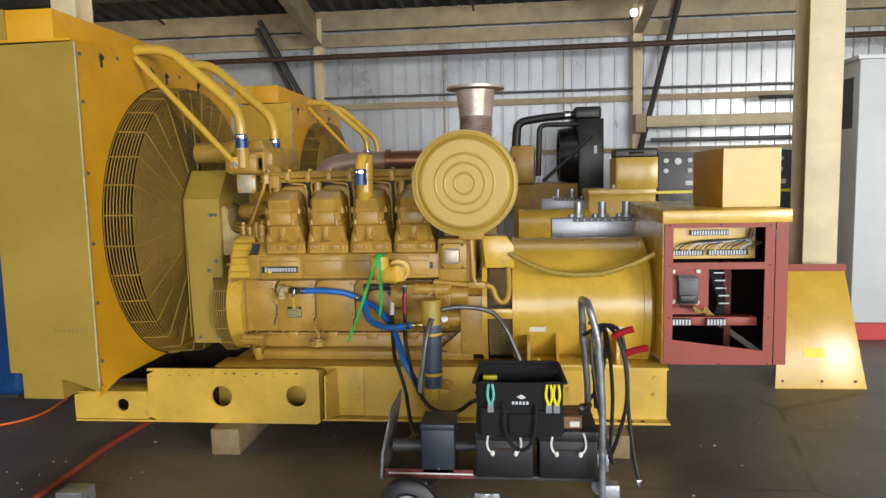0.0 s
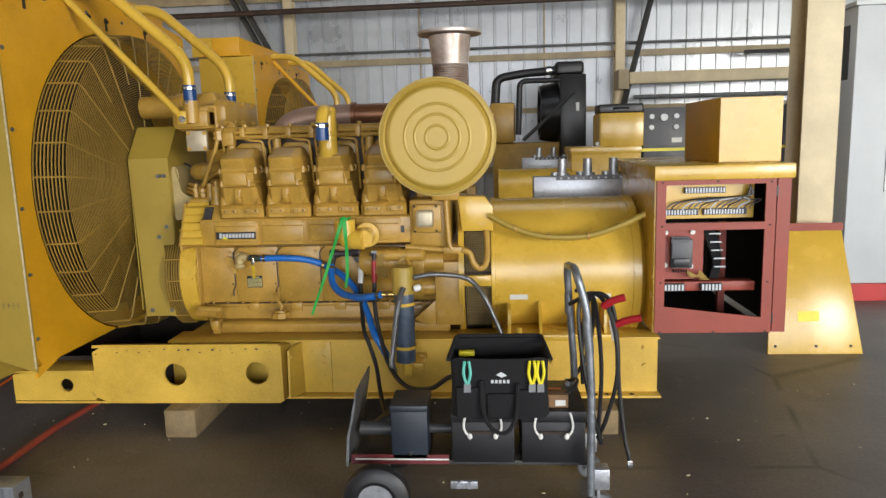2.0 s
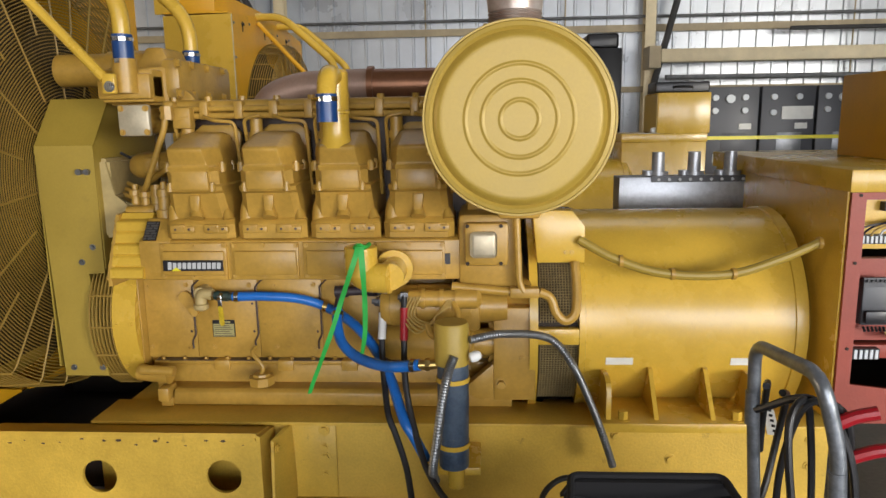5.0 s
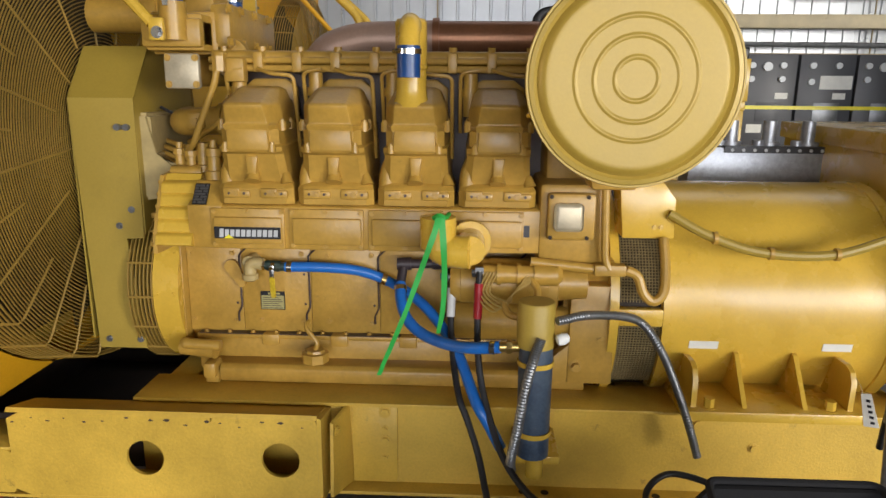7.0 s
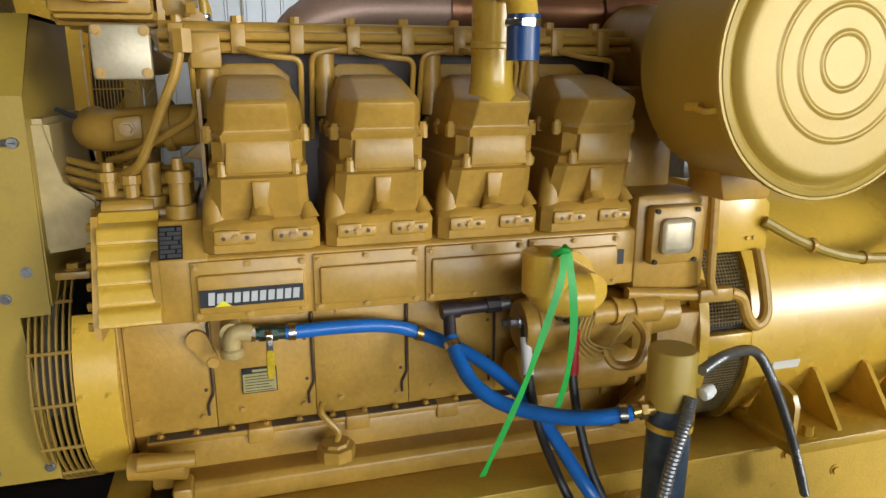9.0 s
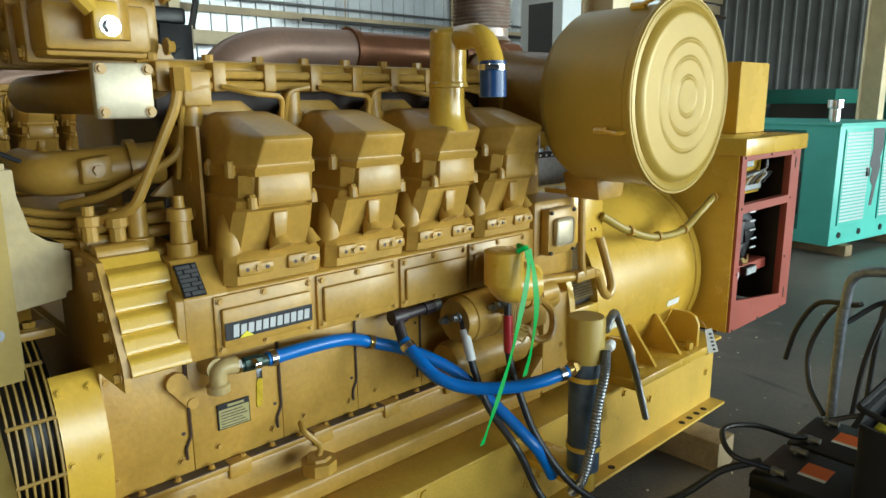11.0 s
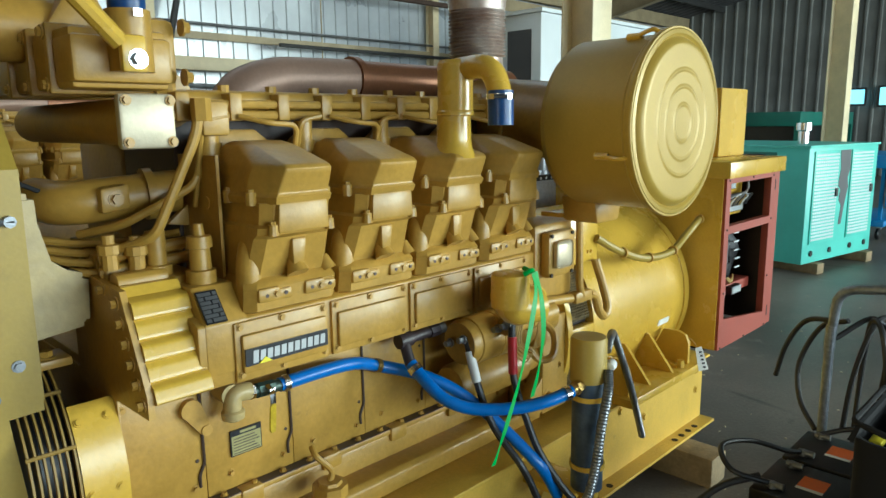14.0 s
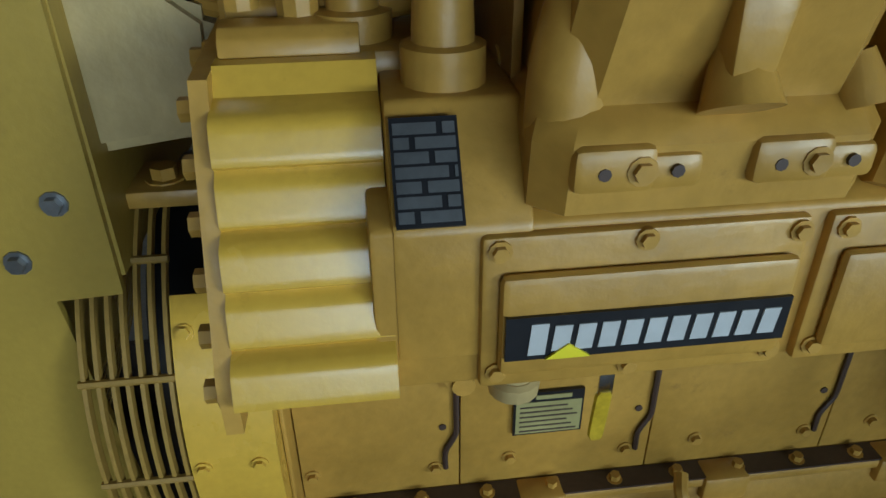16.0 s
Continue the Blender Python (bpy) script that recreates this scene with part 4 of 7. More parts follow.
        part("cross_bar", tube(bmesh.new(), [(x, yc + (R + 0.003) * math.cos(t), zc + (R + 0.003) * math.sin(t)) for x in (-1.740, -1.652)], 0.0042, n=6, soft=False), M_guard, hoops)
    t = radians(122)
    bm = B(-1.700, -1.615, yc + R * math.cos(t) - 0.03, yc + R * math.cos(t) + 0.05, zc + R * math.sin(t) - 0.004, zc + R * math.sin(t) + 0.014, bevel=0.003)
    bolt(bm, (-1.655, yc + R * math.cos(t), zc + R * math.sin(t) + 0.014), (0, 0, 1), 0.013, 0.014)
    part("guard_bracket", bm, M_engine, hoops)
    part("pulley", lathe(bmesh.new(), (-1.70, yc, zc), (1, 0, 0), [(0, 0.02), (0, 0.215), (0.07, 0.22), (0.075, 0.02)], n=32), M_black, g, "dark crank pulley")
    # ribbed front gear cover
    prof = [(3.95, 1.118), (3.800, 1.118), (3.786, 1.100)]
    for i in range(5):
        z0 = 1.097 - 0.0372 * i
        for k in range(11):
            u = (k + 0.5) / 11
            zz = z0 - 0.0372 * u
            prof.append((3.684 + (zz - 0.911) * 0.47 - (0.009 if i % 2 else 0.014) * (1 - abs(2 * u - 1.0) ** 8) + 0.005 * u, zz))
    prof += [(3.715, 0.905), (3.95, 0.895)]
    rc = part("ribbed_cover", prism(bmesh.new(), prof, "x", -1.558, -1.446), M_yellow, g, "bright yellow ribbed front cover")
    bm = []
    for i in range(5):
        q, h = 3.815 + 0.055 * i, 0.012 * i
        prism(bm, [(q, 1.118), (q + 0.004, 1.130 + h), (q + 0.012, 1.137 + h), (q + 0.034, 1.139 + h), (q + 0.044, 1.132 + h), (q + 0.050, 1.118)], "x", -1.556, -1.456, 0.002)
    part("cover_rib", bm, M_engine, rc)
    bm = prism(bmesh.new(), [(3.69, 0.885), (3.69, 0.93), (3.778, 1.115), (4.05, 1.135), (4.05, 0.875)], "x", -1.57, -1.5575)
    part("cover_flange", bm, M_engine, rc)
    bm = []
    for i in range(6):
        bolt(bm, (-1.571, 3.796 - 0.0172 * i, 1.090 - 0.036 * i), (-1, 0, 0), 0.009, 0.012)
    for y in (3.86, 3.97):
        bolt(bm, (-1.571, y, 1.108), (-1, 0, 0), 0.009, 0.012)
    part("bolt", bm, M_engine, rc)
    bm = prism(bmesh.new(), [(3.72, 0.90), (3.72, 0.93), (3.79, 1.09), (4.1, 1.09), (4.1, 0.90)], "x", -1.555, -1.36, 0.006)
    prism(bm, [(3.698, 0.93), (3.698, 1.034), (3.752, 1.104), (3.9, 1.104), (3.9, 0.93)], "x", -1.445, -1.352, 0.004)
    box(bm, -1.55, -1.38, 3.82, 4.2, 1.09, 1.12, bevel=0.01)
    part("gear_case", bm, M_engine, g)
    # sensor stub, small pipes and fittings on the front of the block
    bm = lathe(bmesh.new(), (-1.40, 3.79, 1.10), (0, 0, 1), [(0, 0.03), (0.03, 0.03), (0.032, 0.022), (0.075, 0.02), (0.077, 0.026), (0.10, 0.024), (0.102, 0.012), (0.125, 0.01)], n=16)
    lathe(bm, (-1.46, 3.86, 1.09), (0, 0, 1), [(0, 0.03), (0.05, 0.03), (0.052, 0.02), (0.12, 0.02)], n=16)
    part("sensor_stub", bm, M_engine, g)
    bm = tube(bmesh.new(), bend([(-1.375, 3.80, 1.45), (-1.385, 3.80, 1.40), (-1.475, 3.82, 1.205), (-1.54, 3.90, 1.17)], 0.025), 0.0105, n=10, soft=False)
    tube(bm, bend([(-1.34, 3.86, 1.42), (-1.36, 3.86, 1.30), (-1.50, 3.92, 1.22), (-1.56, 4.0, 1.2)], 0.03), 0.009, n=10, soft=False)
    cyl(bm, (-1.37, 3.80, 1.43), (-1.37, 3.80, 1.475), 0.02, n=6)
    box(bm, -1.36, -1.30, 3.815, 3.86, 1.40, 1.47, bevel=0.005)
    part("oil_pipe", bm, M_engine, g)
    bm = tube(bmesh.new(), bend([(-1.60, 4.12, 1.27), (-1.585, 4.0, 1.265), (-1.36, 3.96, 1.28)], 0.05), 0.046, n=20, soft=False)
    lathe(bm, (-1.43, 3.972, 1.276), (1, -0.16, 0.06), [(0, 0.046), (0, 0.056), (0.018, 0.056), (0.018, 0.046)], n=24, caps=False)
    prism(bm, [(-1.535, 1.245), (-1.475, 1.252), (-1.475, 1.305), (-1.535, 1.298)], "y", 3.925, 3.98, 0.008)
    bolt(bm, (-1.505, 3.925, 1.275), (0, -1, 0), 0.011, 0.012)
    prism(bm, [(-1.40, 1.21), (-1.33, 1.27), (-1.33, 1.20)], "y", 3.93, 3.95, 0.004)
    for z in (1.13, 1.16):
        tube(bm, [(-1.56, 3.9, z), (-1.38, 3.86, z + 0.02)], 0.013, n=10, soft=False)
    part("oil_cooler_pipe", bm, M_engine, g)
    bm = []
    for i, (x, y, z) in enumerate(((-1.545, 3.88, 1.19), (-1.50, 3.86, 1.185), (-1.455, 3.90, 1.18))):
        lathe(bm, (x, y, z - 0.05), (0, 0, 1), [(0, 0.016), (0.03, 0.016), (0.032, 0.022), (0.05, 0.022), (0.052, 0.012), (0.07, 0.012)], n=10)
    part("pipe_fitting", bm, M_engine, g)
    bm = []
    for i in range(4):
        z = 1.128 + 0.018 * i
        tube(bm, [(-1.66, 3.98 + 0.02 * i, z + 0.02), (-1.56, 3.93 + 0.02 * i, z), (-1.46, 3.90 + 0.02 * i, z), (-1.38, 3.92, z + 0.01)], 0.0085, n=8)
    part("steel_line", bm, M_engine, g)
    part("rubber_line", tube(bmesh.new(), [(-1.50, 4.04, 1.275), (-1.55, 4.03, 1.27), (-1.60, 4.02, 1.285), (-1.66, 4.02, 1.315)], 0.005, n=8), M_dark, g, "thin black rubber line")
    bm = B(-1.352, -1.345, 3.79, 4.0, 1.05, 1.36)
    for z in (1.10, 1.18, 1.26):
        cyl(bm, (-1.354, 3.84, z), (-1.350, 3.84, z), 0.014, n=12)
    part("block_end_plate", bm, M_engine, g)
    tilt = Matrix.Translation((-1.42, 3.7185, 1.0665)) @ Matrix.Rotation(radians(52), 4, "X")
    bm = B(-0.022, 0.022, -0.036, 0.036, 0.0, 0.003)
    turned(bm, tilt)
    npl = part("nameplate", bm, M_decal, g, "small dark engraved nameplate")
    bm = []
    for i in range(7):
        cut = 0.006 * ((i * 3) % 5) - 0.008
        box(bm, -0.020, cut - 0.002, -0.033 + 0.0096 * i, -0.0255 + 0.0096 * i, 0.003, 0.0036)
        box(bm, cut + 0.002, 0.020, -0.033 + 0.0096 * i, -0.0255 + 0.0096 * i, 0.003, 0.0036)
    turned(bm, tilt)
    part("nameplate_bar", bm, M_greysteel, npl)
    # upper block covers
    for k in range(4):
        x0 = -1.388 + 0.24 * k
        x1 = x0 + 0.226
        bm = B(x0, x1, 3.692, 3.706, 0.905, 1.03, bevel=0.004)
        box(bm, x0 + 0.012, x1 - 0.006, 3.682, 3.694, 0.922, 1.004, bevel=0.006)
        cvr = part("side_cover", bm, M_engine, g)
        bm = []
        for x, z in ((x0 + 0.012, 1.02), (x0 + 0.11, 1.022), (x1 - 0.008, 1.02), (x0 + 0.012, 0.92), (x1 - 0.008, 0.92), (x0 + 0.11, 0.917)):
            bolt(bm, (x, 3.692, z), (0, -1, 0), 0.0055, 0.006)
        part("bolt", bm, M_engine, cvr)
        if k == 0:
            dec = part("name_decal", B(-1.373, -1.171, 3.679, 3.6816, 0.939, 0.975), M_decal, cvr, "black name decal with pale bars and a yellow mark")
            bm = []
            for i in range(11):
                xx = -1.3575 + 0.0165 * i
                hh = 0.0105 if i else 0.013
                prism(bm, [(xx, 0.9565 - hh), (xx + 0.0122, 0.9565 - hh), (xx + 0.0142, 0.9565 + hh), (xx + 0.002, 0.9565 + hh)], "y", 3.678, 3.679)
            part("name_bar", bm, M_print, dec)
            bm = bmesh.new()
            prism(bm, [(-1.345, 0.940), (-1.313, 0.940), (-1.329, 0.952)], "y", 3.6765, 3.6785)
            part("triangle_mark", bm, M_tape, dec)
    bm = B(-0.455, -0.425, 3.694, 3.6998, 0.955, 0.99)
    part("small_plate", bm, M_decal, g, "small dark data plate")
    # crankcase doors with sealed joints between them
    for k in range(6):
        x0 = -1.606 + 0.235 * k
        bm = B(max(x0, -1.559), min(x0 + 0.2335, -0.225), 3.898, 3.912, 0.565, 0.875, bevel=0.0015)
        cd = part("crankcase_door", bm, M_engine, g)
        bm = []
        for x, z in ((x0 + 0.060, 0.605), (x0 + 0.205, 0.60), (x0 + 0.06, 0.835), (x0 + 0.205, 0.84)):
            bolt(bm, (x, 3.898, z), (0, -1, 0), 0.0062)
        part("bolt", bm, M_engine, cd)
        bm = cyl([], (x0 + 0.212, 3.8975, 0.77), (x0 + 0.212, 3.8960, 0.77), 0.0045, n=10)
        cyl(bm, (x0 + 0.214, 3.8975, 0.665), (x0 + 0.214, 3.8960, 0.665), 0.0045, n=10)
        part("screw_hole", bm, M_rustpipe, cd, "small dark screw hole")
        bm = tube(bmesh.new(), bend([(x0 + 0.262, 3.895, 0.868), (x0 + 0.228, 3.895, 0.835), (x0 + 0.230, 3.895, 0.655), (x0 + 0.216, 3.895, 0.628), (x0 + 0.217, 3.895, 0.60)], 0.008), 0.0036, n=6, soft=False)
        part("joint_seal", bm, M_rustpipe, cd, "dark brown sealed joint")
    # oil pan with a bolted flange
    bm = B(-1.53, -0.26, 3.868, 4.45, 0.548, 0.562, bevel=0.003)
    box(bm, -1.53, -0.26, 3.874, 4.42, 0.43, 0.548, bevel=0.01)
    prism(bm, [(3.795, 0.4215), (3.795, 0.468), (3.81, 0.480), (3.89, 0.480), (3.89, 0.4215)], "x", -1.46, -0.22, 0.005)
    box(bm, -1.475, -1.43, 3.780, 3.83, 0.4215, 0.484, bevel=0.004)
    pan = part("oil_pan", bm, M_engine, g)
    bm = []
    for i in range(16):
        bolt(bm, (-1.50 + 0.08 * i, 3.882, 0.563), (0, 0, 1), 0.0065, 0.01)
    part("bolt", bm, M_engine, pan)
    bm = []
    for i in range(5):
        box(bm, -1.305 + 0.235 * i, -1.245 + 0.235 * i, 3.862, 3.90, 0.525, 0.5655, bevel=0.006)
    part("flange_tab", bm, M_engine, pan)
    part("gasket", B(-1.525, -0.265, 3.8685, 3.898, 0.5622, 0.5645), M_rustpipe, pan, "thin dark gasket line")
    bm = cyl(bmesh.new(), (-1.56, 3.82, 0.535), (-1.44, 3.80, 0.53), 0.03, n=14)
    cyl(bm, (-1.54, 3.79, 0.555), (-1.42, 3.79, 0.55), 0.018, n=12)
    box(bm, -1.47, -1.43, 3.75, 3.82, 0.45, 0.50, bevel=0.006)
    part("drain_fitting", bm, M_engine, pan)
    bm = lathe(bmesh.new(), (-1.105, 3.79, 0.505), (0, 0, 1), [(0, 0.045), (0.03, 0.045), (0.032, 0.032), (0.04, 0.03)], n=8)
    tube(bm, [(-1.105, 3.79, 0.54), (-1.10, 3.79, 0.57), (-1.135, 3.80, 0.615), (-1.13, 3.825, 0.63)], 0.008, n=8)
    part("dipstick_tube", bm, M_engine, pan)
    # round port with a link, elbow and ball valve
    bm = cyl(bmesh.new(), (-1.402, 3.90, 0.795), (-1.402, 3.882, 0.795), 0.024, n=16)
    cyl(bm, (-1.370, 3.90, 0.738), (-1.370, 3.880, 0.738), 0.013, n=12)
    prism(bm, [(-1.425, 0.788), (-1.382, 0.730), (-1.358, 0.742), (-1.380, 0.806)], "y", 3.884, 3.897)
    part("port_cap", bm, M_engine, block)
    bm = cyl(bmesh.new(), (-1.325, 3.91, 0.820), (-1.325, 3.842, 0.820), 0.024, n=16)
    tube(bm, bend([(-1.325, 3.842, 0.772), (-1.325, 3.842, 0.824), (-1.280, 3.842, 0.818)], 0.024), 0.0205, n=16, soft=False)
    lathe(bm, (-1.325, 3.842, 0.760), (0, 0, 1), [(0, 0.015), (0.006, 0.026), (0.022, 0.027), (0.026, 0.022)], n=14)
    part("pipe_elbow", bm, M_cast, g)
    bm = cyl(bmesh.new(), (-1.285, 3.840, 0.815), (-1.19, 3.836, 0.811), 0.0145, n=14)
    cyl(bm, (-1.264, 3.838, 0.814), (-1.222, 3.838, 0.812), 0.0185, n=8)
    vv = part("ball_valve", bm, M_valve, g, "dull green-grey ball valve")
    part("valve_nut", cyl(bmesh.new(), (-1.284, 3.839, 0.8155), (-1.272, 3.839, 0.815), 0.0175, n=6), M_chrome, vv)
    bm = cyl(bmesh.new(), (-1.243, 3.826, 0.822), (-1.243, 3.803, 0.810), 0.008, n=10)
    box(bm, -1.250, -1.235, 3.8035, 3.8065, 0.780, 0.822, bevel=0.001)
    part("valve_stem", bm, M_chrome, vv)
    grip = [[(-1.2425 + w * c, y - 0.003 * s, z) for c, s in ((-1, 0), (-0.8, 1), (0.8, 1), (1, 0), (0.8, -1), (-0.8, -1))] for z, w, y in ((0.785, 0.006, 3.805), (0.778, 0.009, 3.807), (0.745, 0.0092, 3.811), (0.718, 0.0088, 3.814), (0.712, 0.0055, 3.814))]
    part("valve_lever", loft(bmesh.new(), grip), M_lever, vv, "yellow sleeved valve lever")
    bm = B(-1.310, -1.228, 3.892, 3.8965, 0.645, 0.709)
    ws = part("warning_plate", bm, M_decal, block, "pale warning plate with a dark heading and border")
    part("plate_field", B(-1.3075, -1.2305, 3.8912, 3.892, 0.6475, 0.695), M_sign, ws)
    bm = []
    for i in range(6):
        box(bm, -1.303, -1.235 - 0.006 * (i % 3), 3.8906, 3.8912, 0.6505 + 0.0073 * i, 0.6525 + 0.0073 * i)
    part("print_bar", bm, M_rustpipe, ws)
    part("heading_bar", B(-1.285, -1.243, 3.8910, 3.892, 0.699, 0.705), M_sign, ws)
    # starter motors
    bm = lathe(bmesh.new(), (-0.66, 3.76, 0.80), (1, 0, 0), [(0, 0.02), (0, 0.06), (0.012, 0.066), (0.03, 0.066), (0.032, 0.07), (0.12, 0.07), (0.122, 0.072), (0.30, 0.072), (0.31, 0.06), (0.42, 0.05)], n=28)
    box(bm, -0.39, -0.33, 3.69, 3.84, 0.73, 0.87, bevel=0.012)
    st = part("starter_motor", bm, M_engine, g)
    bm = lathe(bmesh.new(), (-0.56, 3.675, 0.846), (1, 0, 0), [(0, 0.01), (0, 0.028), (0.16, 0.028), (0.162, 0.034), (0.22, 0.034), (0.235, 0.02)], n=20)
    for x in (-0.52, -0.46, -0.41):
        lathe(bm, (x, 3.675, 0.846), (1, 0, 0), [(0, 0.027), (0, 0.034), (0.012, 0.034), (0.012, 0.027)], n=16, caps=False)
    part("solenoid", bm, M_engine, st)
    bm = []
    for x, y, z in ((-0.672, 3.735, 0.82), (-0.672, 3.785, 0.80), (-0.575, 3.66, 0.854), (-0.573, 3.69, 0.839)):
        bolt(bm, (x, y, z), (-1, 0, 0), 0.009, 0.02)
    part("terminal_stud", bm, M_greysteel, st)
    part("starter_motor", lathe(bmesh.new(), (-0.66, 3.80, 0.66), (1, 0, 0), [(0, 0.02), (0, 0.056), (0.02, 0.064), (0.30, 0.066), (0.31, 0.05), (0.40, 0.045)], n=24), M_engine, g)
    bm = tube(bmesh.new(), [(-0.42, 3.66, 0.845), (-0.40, 3.62, 0.80), (-0.43, 3.60, 0.745), (-0.48, 3.61, 0.74), (-0.50, 3.63, 0.775)], 0.011, n=8)
    part("starter_loop", bm, M_engine, st)
    bm = []
    for i in range(5):
        tube(bm, [(-0.56 + 0.01 * i, 3.64, 0.86), (-0.58 + 0.01 * i, 3.63, 0.80), (-0.53 + 0.012 * i, 3.62, 0.745 + 0.008 * i), (-0.47, 3.63, 0.80), (-0.43 + 0.01 * i, 3.65, 0.85)], 0.003, n=5)
    part("wiring_loop", bm, M_ochre, st, "loops of thin ochre wire")
    # outlet elbow with cap on the block side
    bm = lathe(bmesh.new(), (-0.69, 3.55, 0.955), (0, 0, 1), [(0, 0.05), (0.085, 0.05), (0.087, 0.045), (0.09, 0.02)], n=24)
    tube(bm, bend([(-0.69, 3.55, 0.99), (-0.69, 3.55, 0.945), (-0.60, 3.53, 0.945)], 0.035), 0.046, n=20, soft=False)
    cyl(bm, (-0.60, 3.66, 0.955), (-0.60, 3.53, 0.95), 0.042, n=20)
    lathe(bm, (-0.60, 3.64, 0.955), (0, -1, 0), [(0, 0.06), (0.015, 0.06), (0.015, 0.04)], n=24)
    part("outlet_elbow", bm, M_yellow, g, "yellow capped pipe elbow")


def engine_rear(g, block):
    # flywheel housing and inspection cover
    bm = B(-0.40, -0.20, 3.69, 4.5, 0.87, 1.12, bevel=0.02)
    prism(bm, [(3.80, 0.46), (3.80, 0.80), (3.72, 0.88), (4.5, 0.88), (4.5, 0.46)], "x", -0.30, -0.16, 0.006)
    prism(bm, [(-0.285, 0.47), (-0.285, 0.795), (-0.145, 0.795), (-0.145, 0.47)], "y", 3.74, 3.80, 0.004)
    prism(bm, [(-0.40, 0.50), (-0.285, 0.60), (-0.285, 0.48), (-0.33, 0.47)], "y", 3.74, 3.79, 0.004)
    bolt(bm, (-0.19, 3.74, 0.62), (0, -1, 0), 0.008)
    bolt(bm, (-0.26, 3.74, 0.53), (0, -1, 0), 0.014, 0.02)
    part("flywheel_housing", bm, M_engine, g)
    bm = B(-0.378, -0.238, 3.655, 3.69, 0.955, 1.095, bevel=0.012)
    ic = part("inspection_cover", bm, M_engine, g)
    part("cover_window", B(-0.36, -0.275, 3.638, 3.654, 0.985, 1.068, bevel=0.014, seg=3), M_aluplate, ic, "pale worn raised centre")
    bm = []
    for x in (-0.368, -0.262):
        for z in (0.965, 1.085):
            cyl(bm, (x, 3.6545, z), (x, 3.650, z), 0.006, n=10)
    part("screw", bm, M_inside, ic)
    # vented adaptor ring
    zc, R = 0.69, 0.384
    part("vent_core", cyl(bmesh.new(), (-0.16, YC, zc), (0.0, YC, zc), R - 0.03, n=48), M_inside, g)
    bm = bmesh.new()
    for a0, a1 in ((math.radians(140), math.radians(172)), (math.radians(183), math.radians(222))):
        for i in range(15):
            x = -0.128 + 0.0095 * i
            tube(bm, [(x, YC + (R - 0.012) * math.cos(a0 + (a1 - a0) * k / 8), zc + (R - 0.012) * math.sin(a0 + (a1 - a0) * k / 8)) for k in range(9)], 0.0022, n=4, soft=False)
        m = int((a1 - a0) * R / 0.0095)
        for k in range(m):
            a = a0 + (a1 - a0) * k / m
            p = (YC + (R - 0.012) * math.cos(a), zc + (R - 0.012) * math.sin(a))
            tube(bm, [(-0.13, *p), (0.0, *p)], 0.0022, n=4, soft=False)
    tagged(part("vent_screen", bm, M_mesh, g, "woven wire vent screen"), kind="stuff")
    bm = lathe(bmesh.new(), (-0.165, YC, zc), (1, 0, 0), [(0, R - 0.03), (0, R + 0.012), (0.028, R + 0.012), (0.028, R - 0.03)], n=64, caps=False)
    box(bm, -0.14, 0.0, YC - R - 0.006, YC - R + 0.03, zc - 0.02, zc + 0.035, bevel=0.004)
    part("adaptor_ring", bm, M_yellow, g)
    bm = prism(bmesh.new(), [(-0.160, 1.125), (-0.030, 1.120), (0.010, 1.070), (0.012, 0.950), (-0.142, 0.950)], "y", 3.733, 3.85, 0.003)
    bolt(bm, (-0.05, 3.735, 0.985), (0, -1, 0), 0.006)
    bolt(bm, (-0.03, 3.735, 0.985), (0, -1, 0), 0.006)
    part("junction_box", bm, M_yellow, g, "plain yellow junction box")
    bm = tube(bmesh.new(), [(-0.01, 3.725, 1.028), (0.10, 3.70, 0.97), (0.25, 3.68, 0.925), (0.45, 3.68, 0.92), (0.62, 3.70, 0.965), (0.74, 3.70, 1.02)], 0.014, n=10)
    part("flexible_conduit", bm, M_panel, g, "yellow painted flexible conduit")
    bm = []
    for p in ((0.12, 3.695, 0.963), (0.28, 3.68, 0.923), (0.47, 3.68, 0.923), (0.735, 3.70, 1.017)):
        lathe(bm, (p[0] - 0.006, p[1], p[2]), (1, 0, 0), [(0, 0.013), (0, 0.019), (0.012, 0.019), (0.012, 0.013)], n=14, caps=False)
    part("conduit_clip", bm, M_engine, g)
    bm = tube(bmesh.new(), bend([(-0.215, 3.66, 1.13), (-0.205, 3.66, 0.90), (-0.19, 3.66, 0.87)], 0.02), 0.012, n=10, soft=False)
    cyl(bm, (-0.42, 3.68, 0.885), (-0.20, 3.67, 0.865), 0.015, n=12)
    box(bm, -0.235, -0.14, 3.65, 3.685, 0.85, 0.885, bevel=0.006)
    tube(bm, [(-0.14, 3.665, 0.868), (-0.105, 3.665, 0.85), (-0.085, 3.66, 0.80), (-0.055, 3.66, 0.775), (-0.025, 3.665, 0.80), (-0.018, 3.69, 0.87), (-0.022, 3.72, 0.955)], 0.015, n=10)
    part("breather_pipe", bm, M_engine, g)
    # breather tee on the third head
    bm = lathe(bmesh.new(), (-0.774, 3.665, 1.335), (0, 0, 1), [(0, 0.056), (0.025, 0.046), (0.045, 0.043), (0.105, 0.042)], n=24)
    lathe(bm, (-0.774, 3.660, 1.437), (0, 0, 1), [(0, 0.042), (0.002, 0.047), (0.010, 0.047), (0.014, 0.044), (0.125, 0.044), (0.134, 0.038), (0.136, 0.01)], n=28)
    tube(bm, bend([(-0.770, 3.655, 1.548), (-0.768, 3.545, 1.556), (-0.768, 3.518, 1.475)], 0.05), 0.0285, n=18, soft=False)
